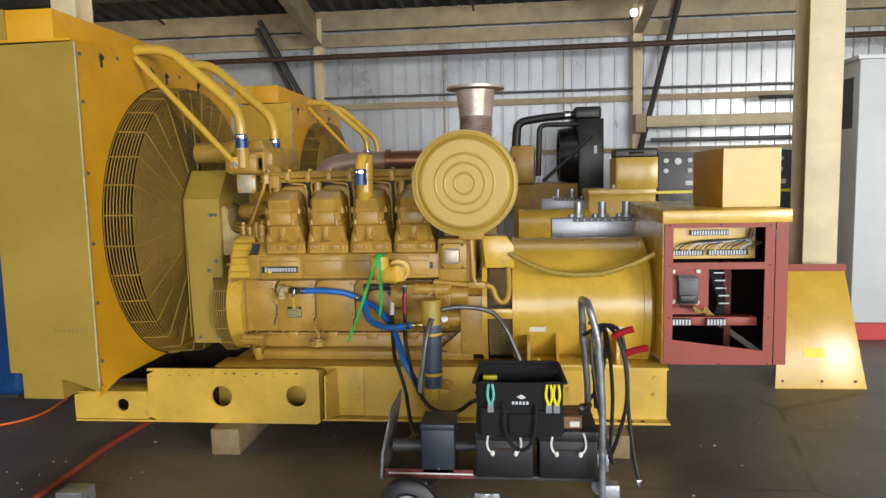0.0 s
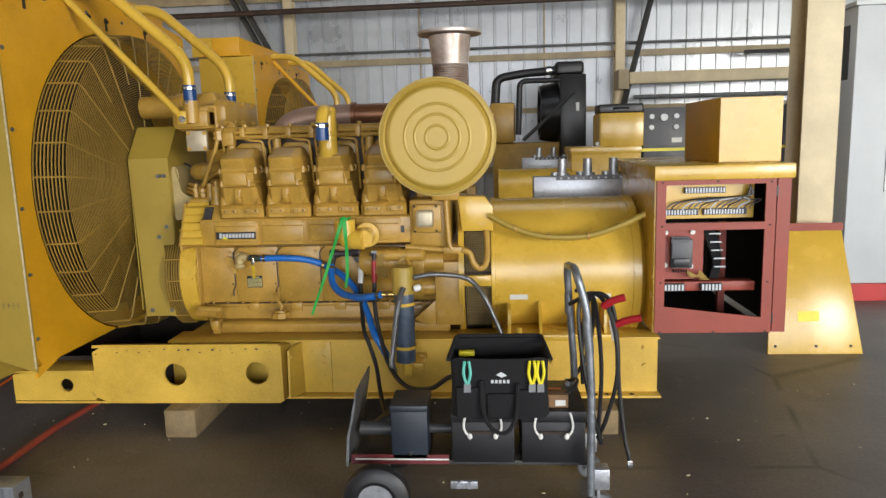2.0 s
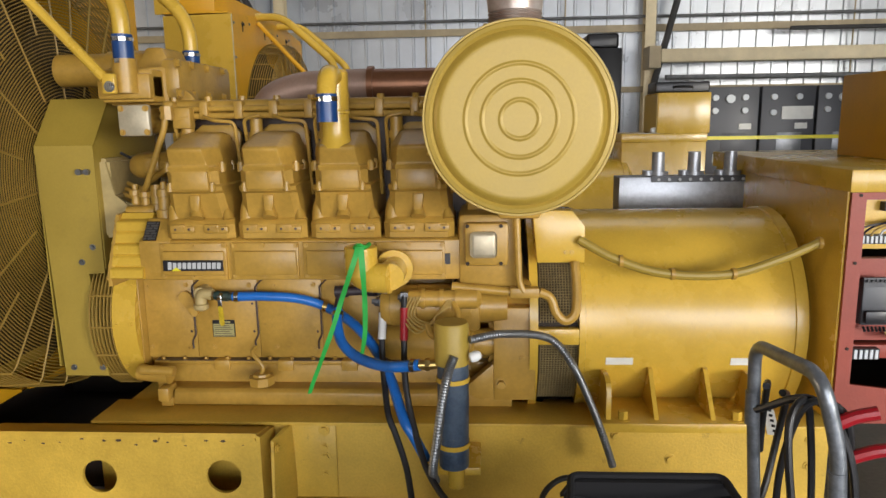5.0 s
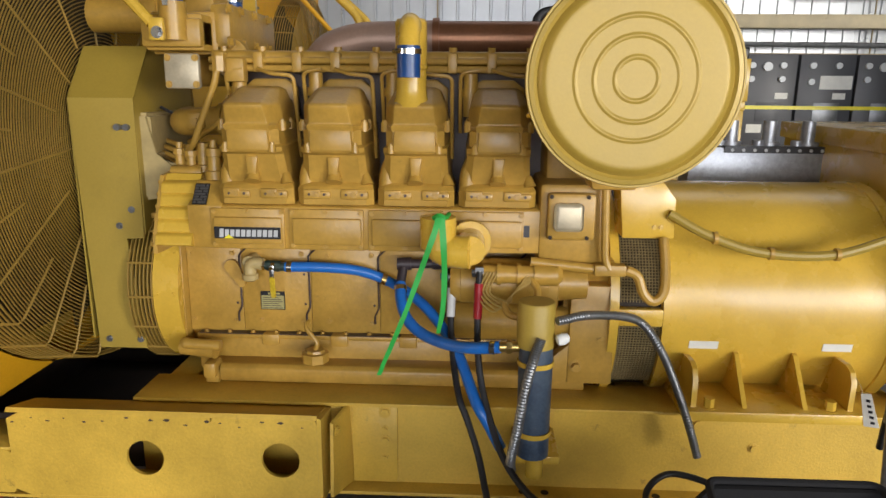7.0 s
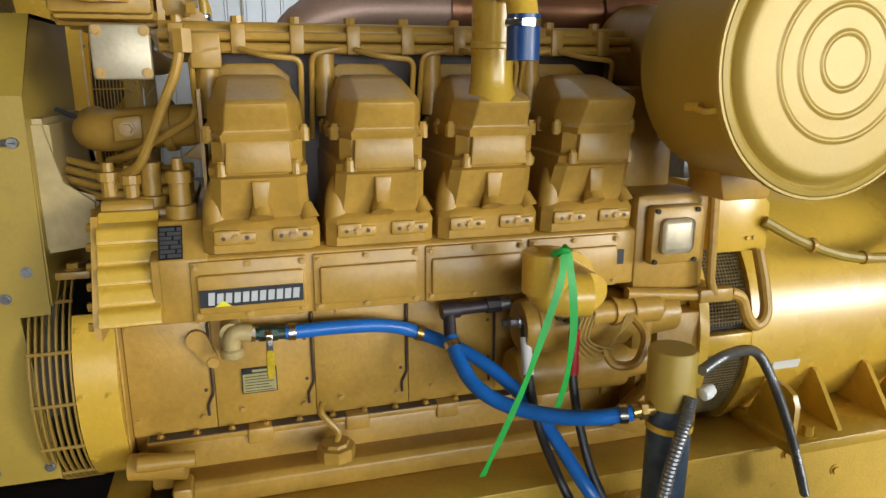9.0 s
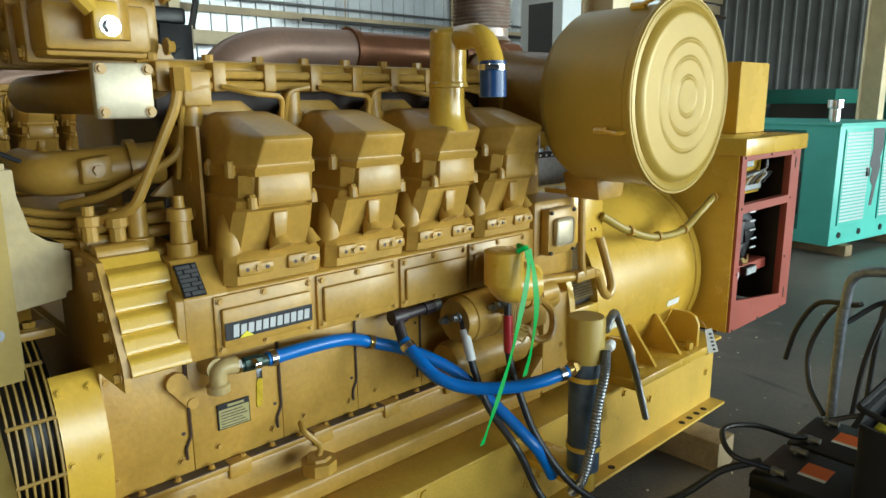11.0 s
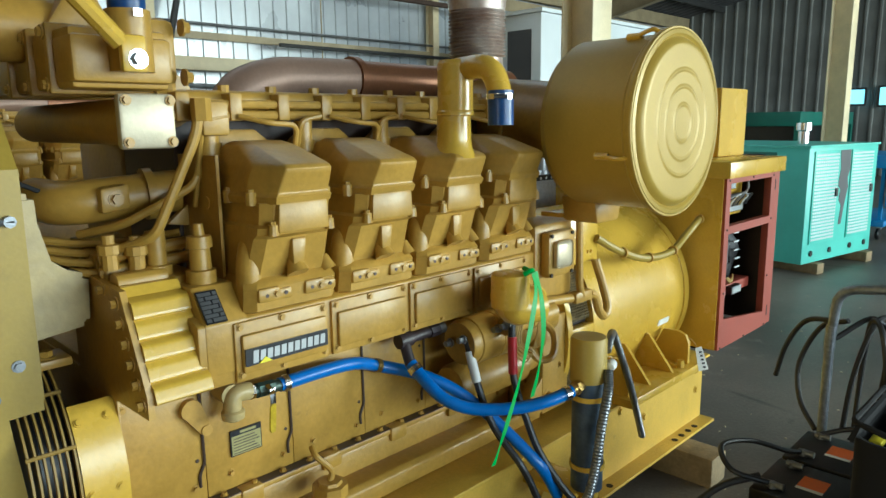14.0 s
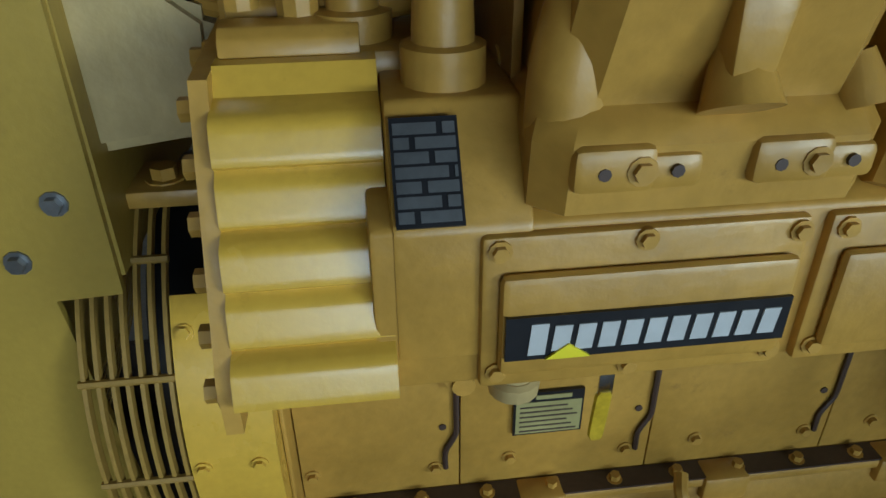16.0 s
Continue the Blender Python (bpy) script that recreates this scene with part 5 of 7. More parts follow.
    br = part("breather_tee", bm, M_yellow, g, "glossy yellow breather tee")
    part("rubber_sleeve", cyl(bmesh.new(), (-0.768, 3.520, 1.494), (-0.768, 3.519, 1.414), 0.0305, 0.0305, n=20), M_sleeve, br, "dark blue rubber hose stub")
    part("clamp", lathe(bmesh.new(), (-0.768, 3.520, 1.486), (0, 0, -1), [(0, 0.0305), (0, 0.0335), (0.013, 0.0335), (0.013, 0.0305)], n=20, caps=False), M_chrome, br)
    part("clamp_screw", cyl(bmesh.new(), (-0.806, 3.508, 1.479), (-0.782, 3.488, 1.479), 0.006, n=8), M_chrome, br)
    # air cleaner with a pressed lid
    c = Vector((-0.222, 0, 1.413))
    bm = lathe(bmesh.new(), (c.x, 3.37, c.z), (0, 1, 0), [(0, 0.2), (0, 0.238), (0.25, 0.238), (0.275, 0.222), (0.285, 0.12)], n=64)
    ac = part("air_cleaner", bm, M_gold, g, "large gold-yellow drum air cleaner")
    lip = [(0.045, 0.244), (0.035, 0.252), (0.018, 0.252), (0.012, 0.247), (0.010, 0.236), (0.016, 0.228), (0.006, 0.220), (0.001, 0.212), (0.0, 0.208), (0.0, 0.20)]
    for rr in (0.142, 0.098, 0.050):
        lip += [(0.0, rr + 0.012), (0.0, rr + 0.0085), (0.0, rr + 0.007), (-0.0006, rr + 0.005), (-0.0024, rr + 0.002), (-0.0026, rr), (-0.0024, rr - 0.002), (-0.0006, rr - 0.005), (0.0, rr - 0.007), (0.0, rr - 0.0085), (0.0, rr - 0.012)]
    lip += [(0.0, 0.0008)]
    bm = lathe(bmesh.new(), (c.x, 3.333, c.z), (0, 1, 0), lip, n=72)
    part("clamp_band", lathe(bmesh.new(), (c.x, 3.346, c.z), (0, 1, 0), [(0, 0.2495), (0, 0.2545), (0.004, 0.256), (0.010, 0.256), (0.014, 0.2545), (0.014, 0.2495)], n=72, caps=False), M_gold, ac, "gold-painted clamp band round the lid")
    part("lid", bm, M_gold, ac, "gold-painted pressed round lid with ring beads")
    bm = []
    for a in (20, 110, 200, 290):
        u = Vector((math.cos(radians(a)), 0, math.sin(radians(a))))
        p = c + u * 0.246
        t = tube(bm, [(p.x, 3.362, p.z), (p.x + 0.012 * u.x, 3.385, p.z + 0.012 * u.z), (p.x, 3.43, p.z)], 0.006, n=6)
        q = c + u * 0.243
        cyl(bm, (q.x, 3.42, q.z), (q.x, 3.46, q.z), 0.010, n=8)
    part("lid_clip", bm, M_yellow, ac)
    bm = prism(bmesh.new(), [(-0.29, 1.20), (-0.13, 1.20), (-0.15, 1.12), (-0.27, 1.12)], "y", 3.56, 3.68, 0.008)
    cyl(bm, (-0.222, 3.64, 1.413), (-0.222, 4.05, 1.45), 0.12, n=28)
    part("cleaner_bracket", bm, M_engine, ac)
    # exhaust stack with bellows and flange
    x, y = -0.20, 4.10
    bm = lathe(bmesh.new(), (x, y, 1.635), (0, 0, 1), [(0, 0.085)] + [q for i in range(13) for q in ((0.004 + 0.0115 * i, 0.086), (0.0098 + 0.0115 * i, 0.099))] + [(0.155, 0.086)], n=40)
    part("bellows", bm, M_stack, g, "ribbed steel exhaust bellows")
    part("stack_collar", lathe(bmesh.new(), (x, y, 1.60), (0, 0, 1), [(0, 0.10), (0.004, 0.096), (0.012, 0.09), (0.036, 0.089), (0.037, 0.08)], n=40), M_stack, g)
    bm = lathe(bmesh.new(), (x, y, 1.788), (0, 0, 1), [(0, 0.09), (0.004, 0.096), (0.11, 0.108), (0.14, 0.112), (0.15, 0.112)], n=40)
    lathe(bm, (x, y, 1.945), (0, 0, 1), [(0, 0.1), (0, 0.168), (0.014, 0.168), (0.014, 0.1)], n=40)
    part("stack_cone", bm, M_stack, g, "heat-stained steel exhaust cone with a bolt flange")
    # purple-banded fluid filter on the base
    bm = lathe(bmesh.new(), (-0.415, 3.487, 0.695), (0, 0, 1), [(0, 0.046), (0, 0.052), (0.12, 0.052), (0.128, 0.048), (0.129, 0.002)], n=28)
    ff = part("filter_housing", bm, M_panel, g, "yellow round filter housing")
    part("filter_body", lathe(bmesh.new(), (-0.412, 3.485, 0.36), (0, 0, 1), [(0, 0.036), (0.005, 0.046), (0.30, 0.048), (0.335, 0.046)], n=28), M_navy, ff, "dark blue-black scuffed filter body")
    bm = []
    for z in (0.43, 0.64):
        lathe(bm, (-0.412, 3.485, z), (0, 0, 1), [(0, 0.0475), (0, 0.051), (0.014, 0.051), (0.014, 0.0475)], n=28, caps=False)
    cyl(bm, (-0.405, 3.475, 0.30), (-0.405, 3.475, 0.36), 0.025, n=12)
    box(bm, -0.46, -0.33, 3.50, 3.6835, 0.32, 0.345, bevel=0.004)
    part("strap", bm, M_yellow, ff)
    bm = cyl(bmesh.new(), (-0.46, 3.48, 0.692), (-0.515, 3.476, 0.692), 0.015, n=12)
    cyl(bm, (-0.48, 3.478, 0.692), (-0.495, 3.478, 0.692), 0.02, n=6)
    part("brass_fitting", bm, M_brass, ff)
    # stickers on the barrel
    for x0 in (0.09, 0.50):
        bm = bmesh.new()
        a0, a1 = radians(190), radians(194)
        for k in range(2):
            b0, b1 = a0 + (a1 - a0) * k / 2, a0 + (a1 - a0) * (k + 1) / 2
            loft(bm, [[(xx, YC + rr * math.cos(a), 0.69 + rr * math.sin(a)) for a, rr in ((b0, 0.3845), (b1, 0.3845), (b1, 0.3858), (b0, 0.3858))] for xx in (x0, x0 + 0.09)])
        part("sticker", bm, M_paper, g, "pale printed sticker")


main_set = build_genset(True, "generator_set", "large yellow V8 diesel generator set with air cleaner and radiator")
far_set = build_genset(False, "generator_set", "second yellow diesel generator set standing behind the first")
far_set.location = (0.07, 3.08, 0.02)


def control_cabinet(g):
    """Open red-framed control cabinet with a yellow top on the generator's end."""
    y0, y1 = 3.61, 4.80
    bm = B(0.76, 1.39, 3.592, 4.84, 1.185, 1.252, bevel=0.004)
    cab = part("cabinet_top", bm, M_yellow, g, "thick yellow cabinet top")
    rot = part("cabinet_frame", B(0.775, 0.818, y0, y0 + 0.012, 0.455, 1.185), M_red, g, "red oxide painted cabinet frame, doors off")
    part("post", B(1.268, 1.315, y0, y0 + 0.012, 0.455, 1.185), M_red, rot)
    part("post", B(1.322, 1.382, y0 + 0.005, y0 + 0.05, 0.455, 1.185), M_red, rot)
    part("post", B(0.775, 0.787, y0 + 0.012, y0 + 0.06, 0.455, 1.185), M_red, rot)
    part("crossbar", B(0.818, 1.268, y0, y0 + 0.03, 0.95, 0.984), M_red, rot)
    part("crossbar", B(0.818, 1.268, y0, y0 + 0.012, 1.162, 1.185), M_red, rot)
    bm = bmesh.new()
    prism(bm, [(0.818, 0.455), (1.268, 0.455), (1.268, 0.528), (0.818, 0.584)], "y", y0, y0 + 0.012)
    part("lower_panel", bm, M_red, rot)
    part("side_sheet", B(0.768, 0.7745, y0 + 0.012, y1, 0.455, 1.185), M_yellow, cab, "yellow side sheet")
    part("side_sheet", B(1.383, 1.389, y0 + 0.05, y1, 0.455, 1.185), M_red, rot)
    # added liners and dark inner sheets paint the compartment's shade
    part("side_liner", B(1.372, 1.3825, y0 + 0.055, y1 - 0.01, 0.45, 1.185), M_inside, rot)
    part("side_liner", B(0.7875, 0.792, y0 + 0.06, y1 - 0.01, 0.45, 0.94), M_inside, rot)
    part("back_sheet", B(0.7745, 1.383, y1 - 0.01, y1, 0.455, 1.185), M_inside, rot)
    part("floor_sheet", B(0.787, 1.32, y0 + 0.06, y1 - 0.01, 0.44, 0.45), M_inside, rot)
    part("inner_post", B(1.19, 1.225, 4.0, 4.04, 0.45, 0.94), M_red, rot)
    part("inner_brace", B(0.80, 1.32, 4.3, 4.33, 0.8, 0.83), M_red, rot)
    part("mounting_plate", B(0.80, 1.262, 3.74, 3.746, 0.99, 1.162), M_yellow, rot, "yellow mounting plate with terminal blocks")
    for x0, x1, z in ((0.93, 1.12, 1.128), (0.825, 0.995, 1.024), (1.02, 1.22, 1.024)):
        bm = B(x0, x1, 3.712, 3.74, z - 0.014, z + 0.014)
        tb = part("terminal_block", bm, M_decal, rot)
        bm = []
        n = int((x1 - x0) / 0.0135)
        for i in range(n):
            box(bm, x0 + 0.003 + 0.0135 * i, x0 + 0.010 + 0.0135 * i, 3.709, 3.712, z - 0.011, z + 0.011)
        part("terminal_tab", bm, M_cabinet, tb)
    rng = random.Random(4)
    for i in range(16):
        xx = 0.84 + 0.026 * i
        zz = 1.05 + 0.004 * rng.random()
        bm = tube(bmesh.new(), [(xx, 3.705, 1.036), (xx + 0.01, 3.70, 1.055), (xx + 0.05, 3.695, 1.072 + 0.012 * rng.random()), (min(xx + 0.16, 1.2), 3.70, 1.078 + 0.014 * rng.random()), (1.215 + 0.02 * rng.random(), 3.70, 1.10), (1.23, 3.70, 1.15)], 0.0032, n=5)
        part("wire", bm, (M_greysteel, M_decal, M_ochre, M_cabinet, M_greypanel)[i % 5], rot)
    part("regulator_panel", B(0.82, 1.02, 3.70, 3.708, 0.70, 0.945), M_red, rot)
    bm = B(0.86, 0.96, 3.66, 3.70, 0.76, 0.90, bevel=0.006)
    box(bm, 0.855, 0.94, 3.65, 3.66, 0.885, 0.915)
    reg = part("voltage_regulator", bm, M_greypanel, rot, "grey voltage regulator module")
    bm = []
    box(bm, 0.865, 0.94, 3.640, 3.65, 0.77, 0.81, bevel=0.003)
    for i in range(6):
        cyl(bm, (0.865 + 0.013 * i, 3.65, 0.905), (0.865 + 0.013 * i, 3.642, 0.905), 0.005, n=8)
        cyl(bm, (0.868 + 0.012 * i, 3.655, 0.757), (0.868 + 0.012 * i, 3.645, 0.745), 0.004, n=8)
    part("connector", bm, M_decal, reg)
    bm = []
    for x, z in ((0.838, 0.93), (0.965, 0.93), (0.838, 0.77), (0.96, 0.765)):
        cyl(bm, (x, 3.70, z), (x, 3.688, z), 0.012, n=14)
    part("stand_off", bm, M_paper, reg)
    bm = []
    for i in range(7):
        tube(bm, [(1.03 + 0.006 * i, 3.72, 0.945), (1.045 + 0.007 * i, 3.70 - 0.004 * i, 0.86), (1.07 + 0.005 * i, 3.70, 0.78), (1.06 + 0.006 * i, 3.72, 0.70)], 0.006, n=6)
    part("cable_loom", bm, M_dark, rot, "black cable loom with pale ties")
    bm = []
    for z, x in ((0.92, 1.04), (0.88, 1.046), (0.84, 1.052), (0.80, 1.066), (0.76, 1.068)):
        box(bm, x - 0.003, x + 0.05, 3.672, 3.678, z, z + 0.006)
    part("cable_tie", bm, M_cabinet, rot)
    bm = bmesh.new()
    for i in range(5):
        tube(bm, [(0.93, 3.66, 0.75), (0.95 + 0.01 * i, 3.65, 0.72), (0.99, 3.65, 0.725 + 0.006 * i), (1.0 + 0.01 * i, 3.67, 0.70)], 0.003, n=5)
    part("wire", bm, M_ochre, rot)
    part("shelf_bar", B(0.80, 1.26, 3.68, 3.76, 0.645, 0.69, bevel=0.003), M_red, rot)
    for x0 in (0.825, 1.0):
        bm = B(x0, x0 + 0.10, 3.655, 3.68, 0.65, 0.685)
        tb = part("terminal_block", bm, M_decal, rot)
        bm = []
        for i in range(6):
            box(bm, x0 + 0.005 + 0.016 * i, x0 + 0.014 + 0.016 * i, 3.65, 3.655, 0.653, 0.682)
        part("terminal_tab", bm, M_cabinet, tb)
    bm = []
    for p in ((0.80, 1.175), (1.05, 1.176), (1.29, 1.17), (0.80, 0.97), (1.29, 0.97), (0.80, 0.7), (1.29, 0.70), (1.05, 0.46), (0.80, 0.46), (1.29, 0.46)):
        cyl(bm, (p[0], y0 + 0.001, p[1]), (p[0], y0 - 0.003, p[1]), 0.005, n=8)
    part("screw", bm, M_inside, rot)
    bm = box([], 1.315, 1.322, y0 - 0.002, y0 + 0.01, 1.10, 1.15)
    box(bm, 1.315, 1.322, y0 - 0.002, y0 + 0.01, 0.50, 0.55)
    part("hinge", bm, M_decal, rot)


control_cabinet(main_set)

# handwriting on the radiator side, as bars
bm = []
for i, (w, h) in enumerate(((0.012, 0.03), (0.012, 0.028), (0.004, 0.03), (0.012, 0.026), (0.014, 0.028), (0.016, 0.03), (0.016, 0.03), (0.004, 0.03))):
    xx = -2.30 + 0.024 * i
    box(bm, xx, xx + 0.003, 3.2325, 3.234, 0.70 + 0.002 * (i % 3), 0.70 + h)
    box(bm, xx, xx + w, 3.2325, 3.234, 0.70 + h * 0.55, 0.703 + h * 0.55)
part("marker_bar", bm, M_mesh, next(o for o in main_set.children if o.name.startswith("radiator")), "faded marker writing shown as bars")

# ---- things standing on or at the generator ----
tb = thing("control_box", "plain yellow sheet-metal box on the cabinet top", "box", at=(1.258, 4.05, 1.253))
# orange body paints warm light onto the sides; the front sheet stays yellow
part("box_body", B(-0.15, 0.145, -0.25, 0.35, 0, 0.31, bevel=0.004), M_orange, tb)
part("box_front", B(-0.148, 0.143, -0.2535, -0.2505, 0.002, 0.308), M_yellow, tb)


def timber(x, y0, y1, w=0.14, h=0.147):
    t = thing("timber_block", "rough sawn timber block under the generator base", "timber", "timber blocks under the generators", at=(x, y0, 0))
    bm = B(-w / 2, w / 2, 0, y1 - y0, 0, h, bevel=0.006)
    part("timber_body", bm, M_wood, t)
    return t


timber(-1.525, 3.425, 4.75, 0.155, 0.1405)
timber(0.52, 3.47, 4.85, 0.13, 0.1215)
timber(-1.46, 6.5, 7.8, 0.17, 0.1415)
timber(0.60, 6.5, 7.8, 0.14, 0.1415)


def hose(name, label, pts, r, mat, n=12, category="hose", clamps=(), ribs=0.0, steps=8):
    t = thing(name, label, category)
    part("hose_body", tube(bmesh.new(), pts, r, n=n, steps=steps, ribs=ribs), mat, t)
    for p, d, m in clamps:
        bm = lathe([], Vector(p) - Vector(d).normalized() * 0.008, d, [(0, r), (0, r + 0.003), (0.016, r + 0.003), (0.016, r)], n=16, caps=False)
        part("hose_clamp", bm, m, t)
    return t


hose("blue_hose", "bright blue rubber coolant hose with brass clamp", [(-1.205, 3.836, 0.812), (-1.08, 3.838, 0.812), (-0.97, 3.85, 0.80), (-0.882, 3.862, 0.768), (-0.78, 3.80, 0.73), (-0.70, 3.73, 0.675), (-0.63, 3.655, 0.59), (-0.575, 3.555, 0.485), (-0.54, 3.535, 0.43), (-0.50, 3.525, 0.355)], 0.017, M_blue, clamps=(((-1.19, 3.836, 0.812), (1, 0, 0), M_chrome), ((-0.882, 3.862, 0.768), (1, 0, -0.3), M_brass)))
h = hose("blue_hose", "bright blue rubber coolant hose from pipe tee to filter", [(-0.822, 3.79, 0.775), (-0.815, 3.74, 0.735), (-0.79, 3.69, 0.69), (-0.735, 3.635, 0.662), (-0.65, 3.56, 0.66), (-0.58, 3.505, 0.675), (-0.512, 3.474, 0.692)], 0.0175, M_blue, clamps=(((-0.82, 3.775, 0.762), (0.1, -0.6, -0.6), M_chrome), ((-0.53, 3.48, 0.688), (1, -0.4, 0.1), M_chrome)))
bm = tube(bmesh.new(), bend([(-0.69, 3.825, 0.836), (-0.815, 3.825, 0.832), (-0.822, 3.79, 0.77)], 0.012), 0.0155, n=12, soft=False)
cyl(bm, (-0.835, 3.825, 0.832), (-0.79, 3.825, 0.833), 0.021, n=12)
cyl(bm, (-0.72, 3.825, 0.835), (-0.685, 3.825, 0.836), 0.02, n=8)
t = thing("pipe_tee", "dark iron pipe tee screwed into the engine block", "pipe")
part("tee_body", bm, M_iron, t)
bm = cyl(bmesh.new(), (-0.688, 3.825, 0.836), (-0.66, 3.825, 0.837), 0.017, n=12)
cyl(bm, (-0.67, 3.825, 0.836), (-0.66, 3.92, 0.84), 0.014, n=12)
part("nipple", bm, M_greysteel, t)
hose("grey_conduit", "grey flexible metal conduit hanging loose", [(-0.36, 3.46, 0.775), (-0.26, 3.51, 0.778), (-0.116, 3.585, 0.74), (-0.04, 3.60, 0.65), (0.02, 3.592, 0.52), (0.065, 3.585, 0.40), (0.092, 3.578, 0.315)], 0.0115, M_greysteel, category="conduit", ribs=0.13, steps=26)
kn = thing("cable_cap", "small white plastic cap on a loose cable end", "cap")
part("cap_body", lathe(bmesh.new(), (-0.362, 3.452, 0.722), (1, 0.2, 0.25), [(0, 0.008), (0.004, 0.015), (0.020, 0.017), (0.034, 0.012), (0.038, 0.004)], n=14), M_white, kn)
hose("grey_conduit", "grey armoured flexible conduit beside the filter", [(-0.405, 3.428, 0.735), (-0.425, 3.415, 0.68), (-0.445, 3.42, 0.58), (-0.46, 3.425, 0.47), (-0.475, 3.44, 0.37), (-0.47, 3.48, 0.31)], 0.0125, M_greysteel, category="conduit", ribs=0.16, steps=22)
for a, b, sl in (((-0.655, 3.735, 0.812), [(-0.657, 3.696, 0.70), (-0.646, 3.645, 0.58), (-0.625, 3.57, 0.49), (-0.60, 3.55, 0.43), (-0.565, 3.52, 0.33), (-0.53, 3.42, 0.22), (-0.47, 3.22, 0.19), (-0.40, 3.05, 0.24)], M_white),
                 ((-0.572, 3.64, 0.862), [(-0.575, 3.632, 0.72), (-0.57, 3.59, 0.60), (-0.545, 3.545, 0.48), (-0.49, 3.46, 0.35), (-0.40, 3.36, 0.285), (-0.28, 3.26, 0.31), (-0.19, 3.18, 0.39), (-0.12, 3.10, 0.425)], M_redgrip)):
    t = thing("battery_cable", "thick black starter cable with a coloured end sleeve", "cable", "starter cables")
    part("cable_body", tube(bmesh.new(), [a] + b, 0.0105, n=10, steps=8), M_dark, t)
    d = (Vector(b[0]) - Vector(a))
    part("end_sleeve", cyl(bmesh.new(), Vector(a) + d * 0.25, Vector(b[0]), 0.0135, n=14), sl, t, "white heat-shrink sleeve" if sl is M_white else "red heat-shrink sleeve")
    bm = cyl(bmesh.new(), Vector(a) - d * 0.02, Vector(a) + d * 0.28, 0.0085, n=10)
    box(bm, a[0] - 0.012, a[0] + 0.012, a[1] - 0.004, a[1] + 0.012, a[2] - 0.006, a[2] + 0.012)
    part("lug", bm, M_greysteel, t)


def ribbon(bm, pts, w, tw=0.4):
    path = spline(pts, 8)
    row = []
    for i, p in enumerate(path):
        a = tw * math.sin(i * 0.35)
        s = Vector((math.cos(a), math.sin(a) * 0.6, 0.15)) * w / 2 * (1 - 0.3 * i / len(path))
        row.append([p - s, p + s, p + s + Vector((0, 0.0006, 0)), p - s + Vector((0, 0.0006, 0))])
    return loft(bm, row)


rb = thing("green_ribbon", "bright green plastic ribbon tied to a pipe cap, hanging", "ribbon")
part("tail", ribbon(bmesh.new(), [(-0.684, 3.480, 1.052), (-0.70, 3.462, 1.0), (-0.735, 3.455, 0.90), (-0.77, 3.455, 0.80), (-0.81, 3.46, 0.70), (-0.835, 3.465, 0.64), (-0.85, 3.47, 0.60)], 0.019), M_green, rb)
part("tail", ribbon(bmesh.new(), [(-0.678, 3.480, 1.052), (-0.672, 3.466, 0.99), (-0.668, 3.46, 0.90), (-0.672, 3.47, 0.80), (-0.685, 3.48, 0.725)], 0.019), M_green, rb)
part("loop", tube(bmesh.new(), [(-0.70, 3.50, 1.046), (-0.684, 3.488, 1.056), (-0.668, 3.498, 1.048), (-0.66, 3.53, 1.052)], 0.007, n=6), M_green, rb)
tg = thing("paper_tag", "white paper tag tied to the generator foot", "tag", at=(0, 0, 0))
bm = bmesh.new()
prism(bm, [(-0.026, 0.046), (0.000, 0.053), (0.034, -0.044), (-0.006, -0.052)], "y", 0, 0.0012)
tagm = pose(0.578, 3.592, 0.474, 0, 0, -42)
turned(bm, tagm)
part("tag_sheet", bm, M_paper, tg)
bm = []
for i in range(5):
    box(bm, -0.010 + 0.005 * i, 0.001 + 0.005 * i, -0.0014, -0.0003, 0.026 - 0.016 * i, 0.034 - 0.016 * i)
turned(bm, tagm)
part("tag_bar", bm, M_decal, tg)
part("tag_string", tube(bmesh.new(), [(0.562, 3.606, 0.522), (0.556, 3.615, 0.545), (0.550, 3.632, 0.56)], 0.0015, n=5), M_ochre, tg)

# leaning sheet panel
lp = thing("sheet_panel", "yellow sheet-metal panel leaning against the column", "panel", at=(1.76, 4.68, 0))
bm = bmesh.new()
prism(bm, [(-0.03, 0.0), (0.55, 0.0), (0.48, 0.79), (0.06, 0.79)], "y", 0, 0.02, 0.003)
turned(bm, Matrix.Rotation(radians(-16), 4, "X"))
part("panel_sheet", bm, M_yellow, lp)
bm = B(0.04, 0.49, -0.002, 0.03, 0.785, 0.835)
turned(bm, Matrix.Rotation(radians(-16), 4, "X"))
part("panel_lip", bm, M_red, lp, "red oxide painted lip")
bm = bmesh.new()
prism(bm, [(0.17, 0.205), (0.30, 0.205), (0.30, 0.27), (0.17, 0.27)], "y", -0.0015, -0.0005)
turned(bm, Matrix.Rotation(radians(-16), 4, "X"))
part("panel_label", bm, M_tape, lp, "bright yellow label")
bm = []
for x in (0.02, 0.27, 0.48):
    cyl(bm, (x, -0.004, 0.05), (x, 0.0, 0.05), 0.009, n=10)
turned(bm, Matrix.Rotation(radians(-16), 4, "X"))
part("panel_screw", bm, M_inside, lp)

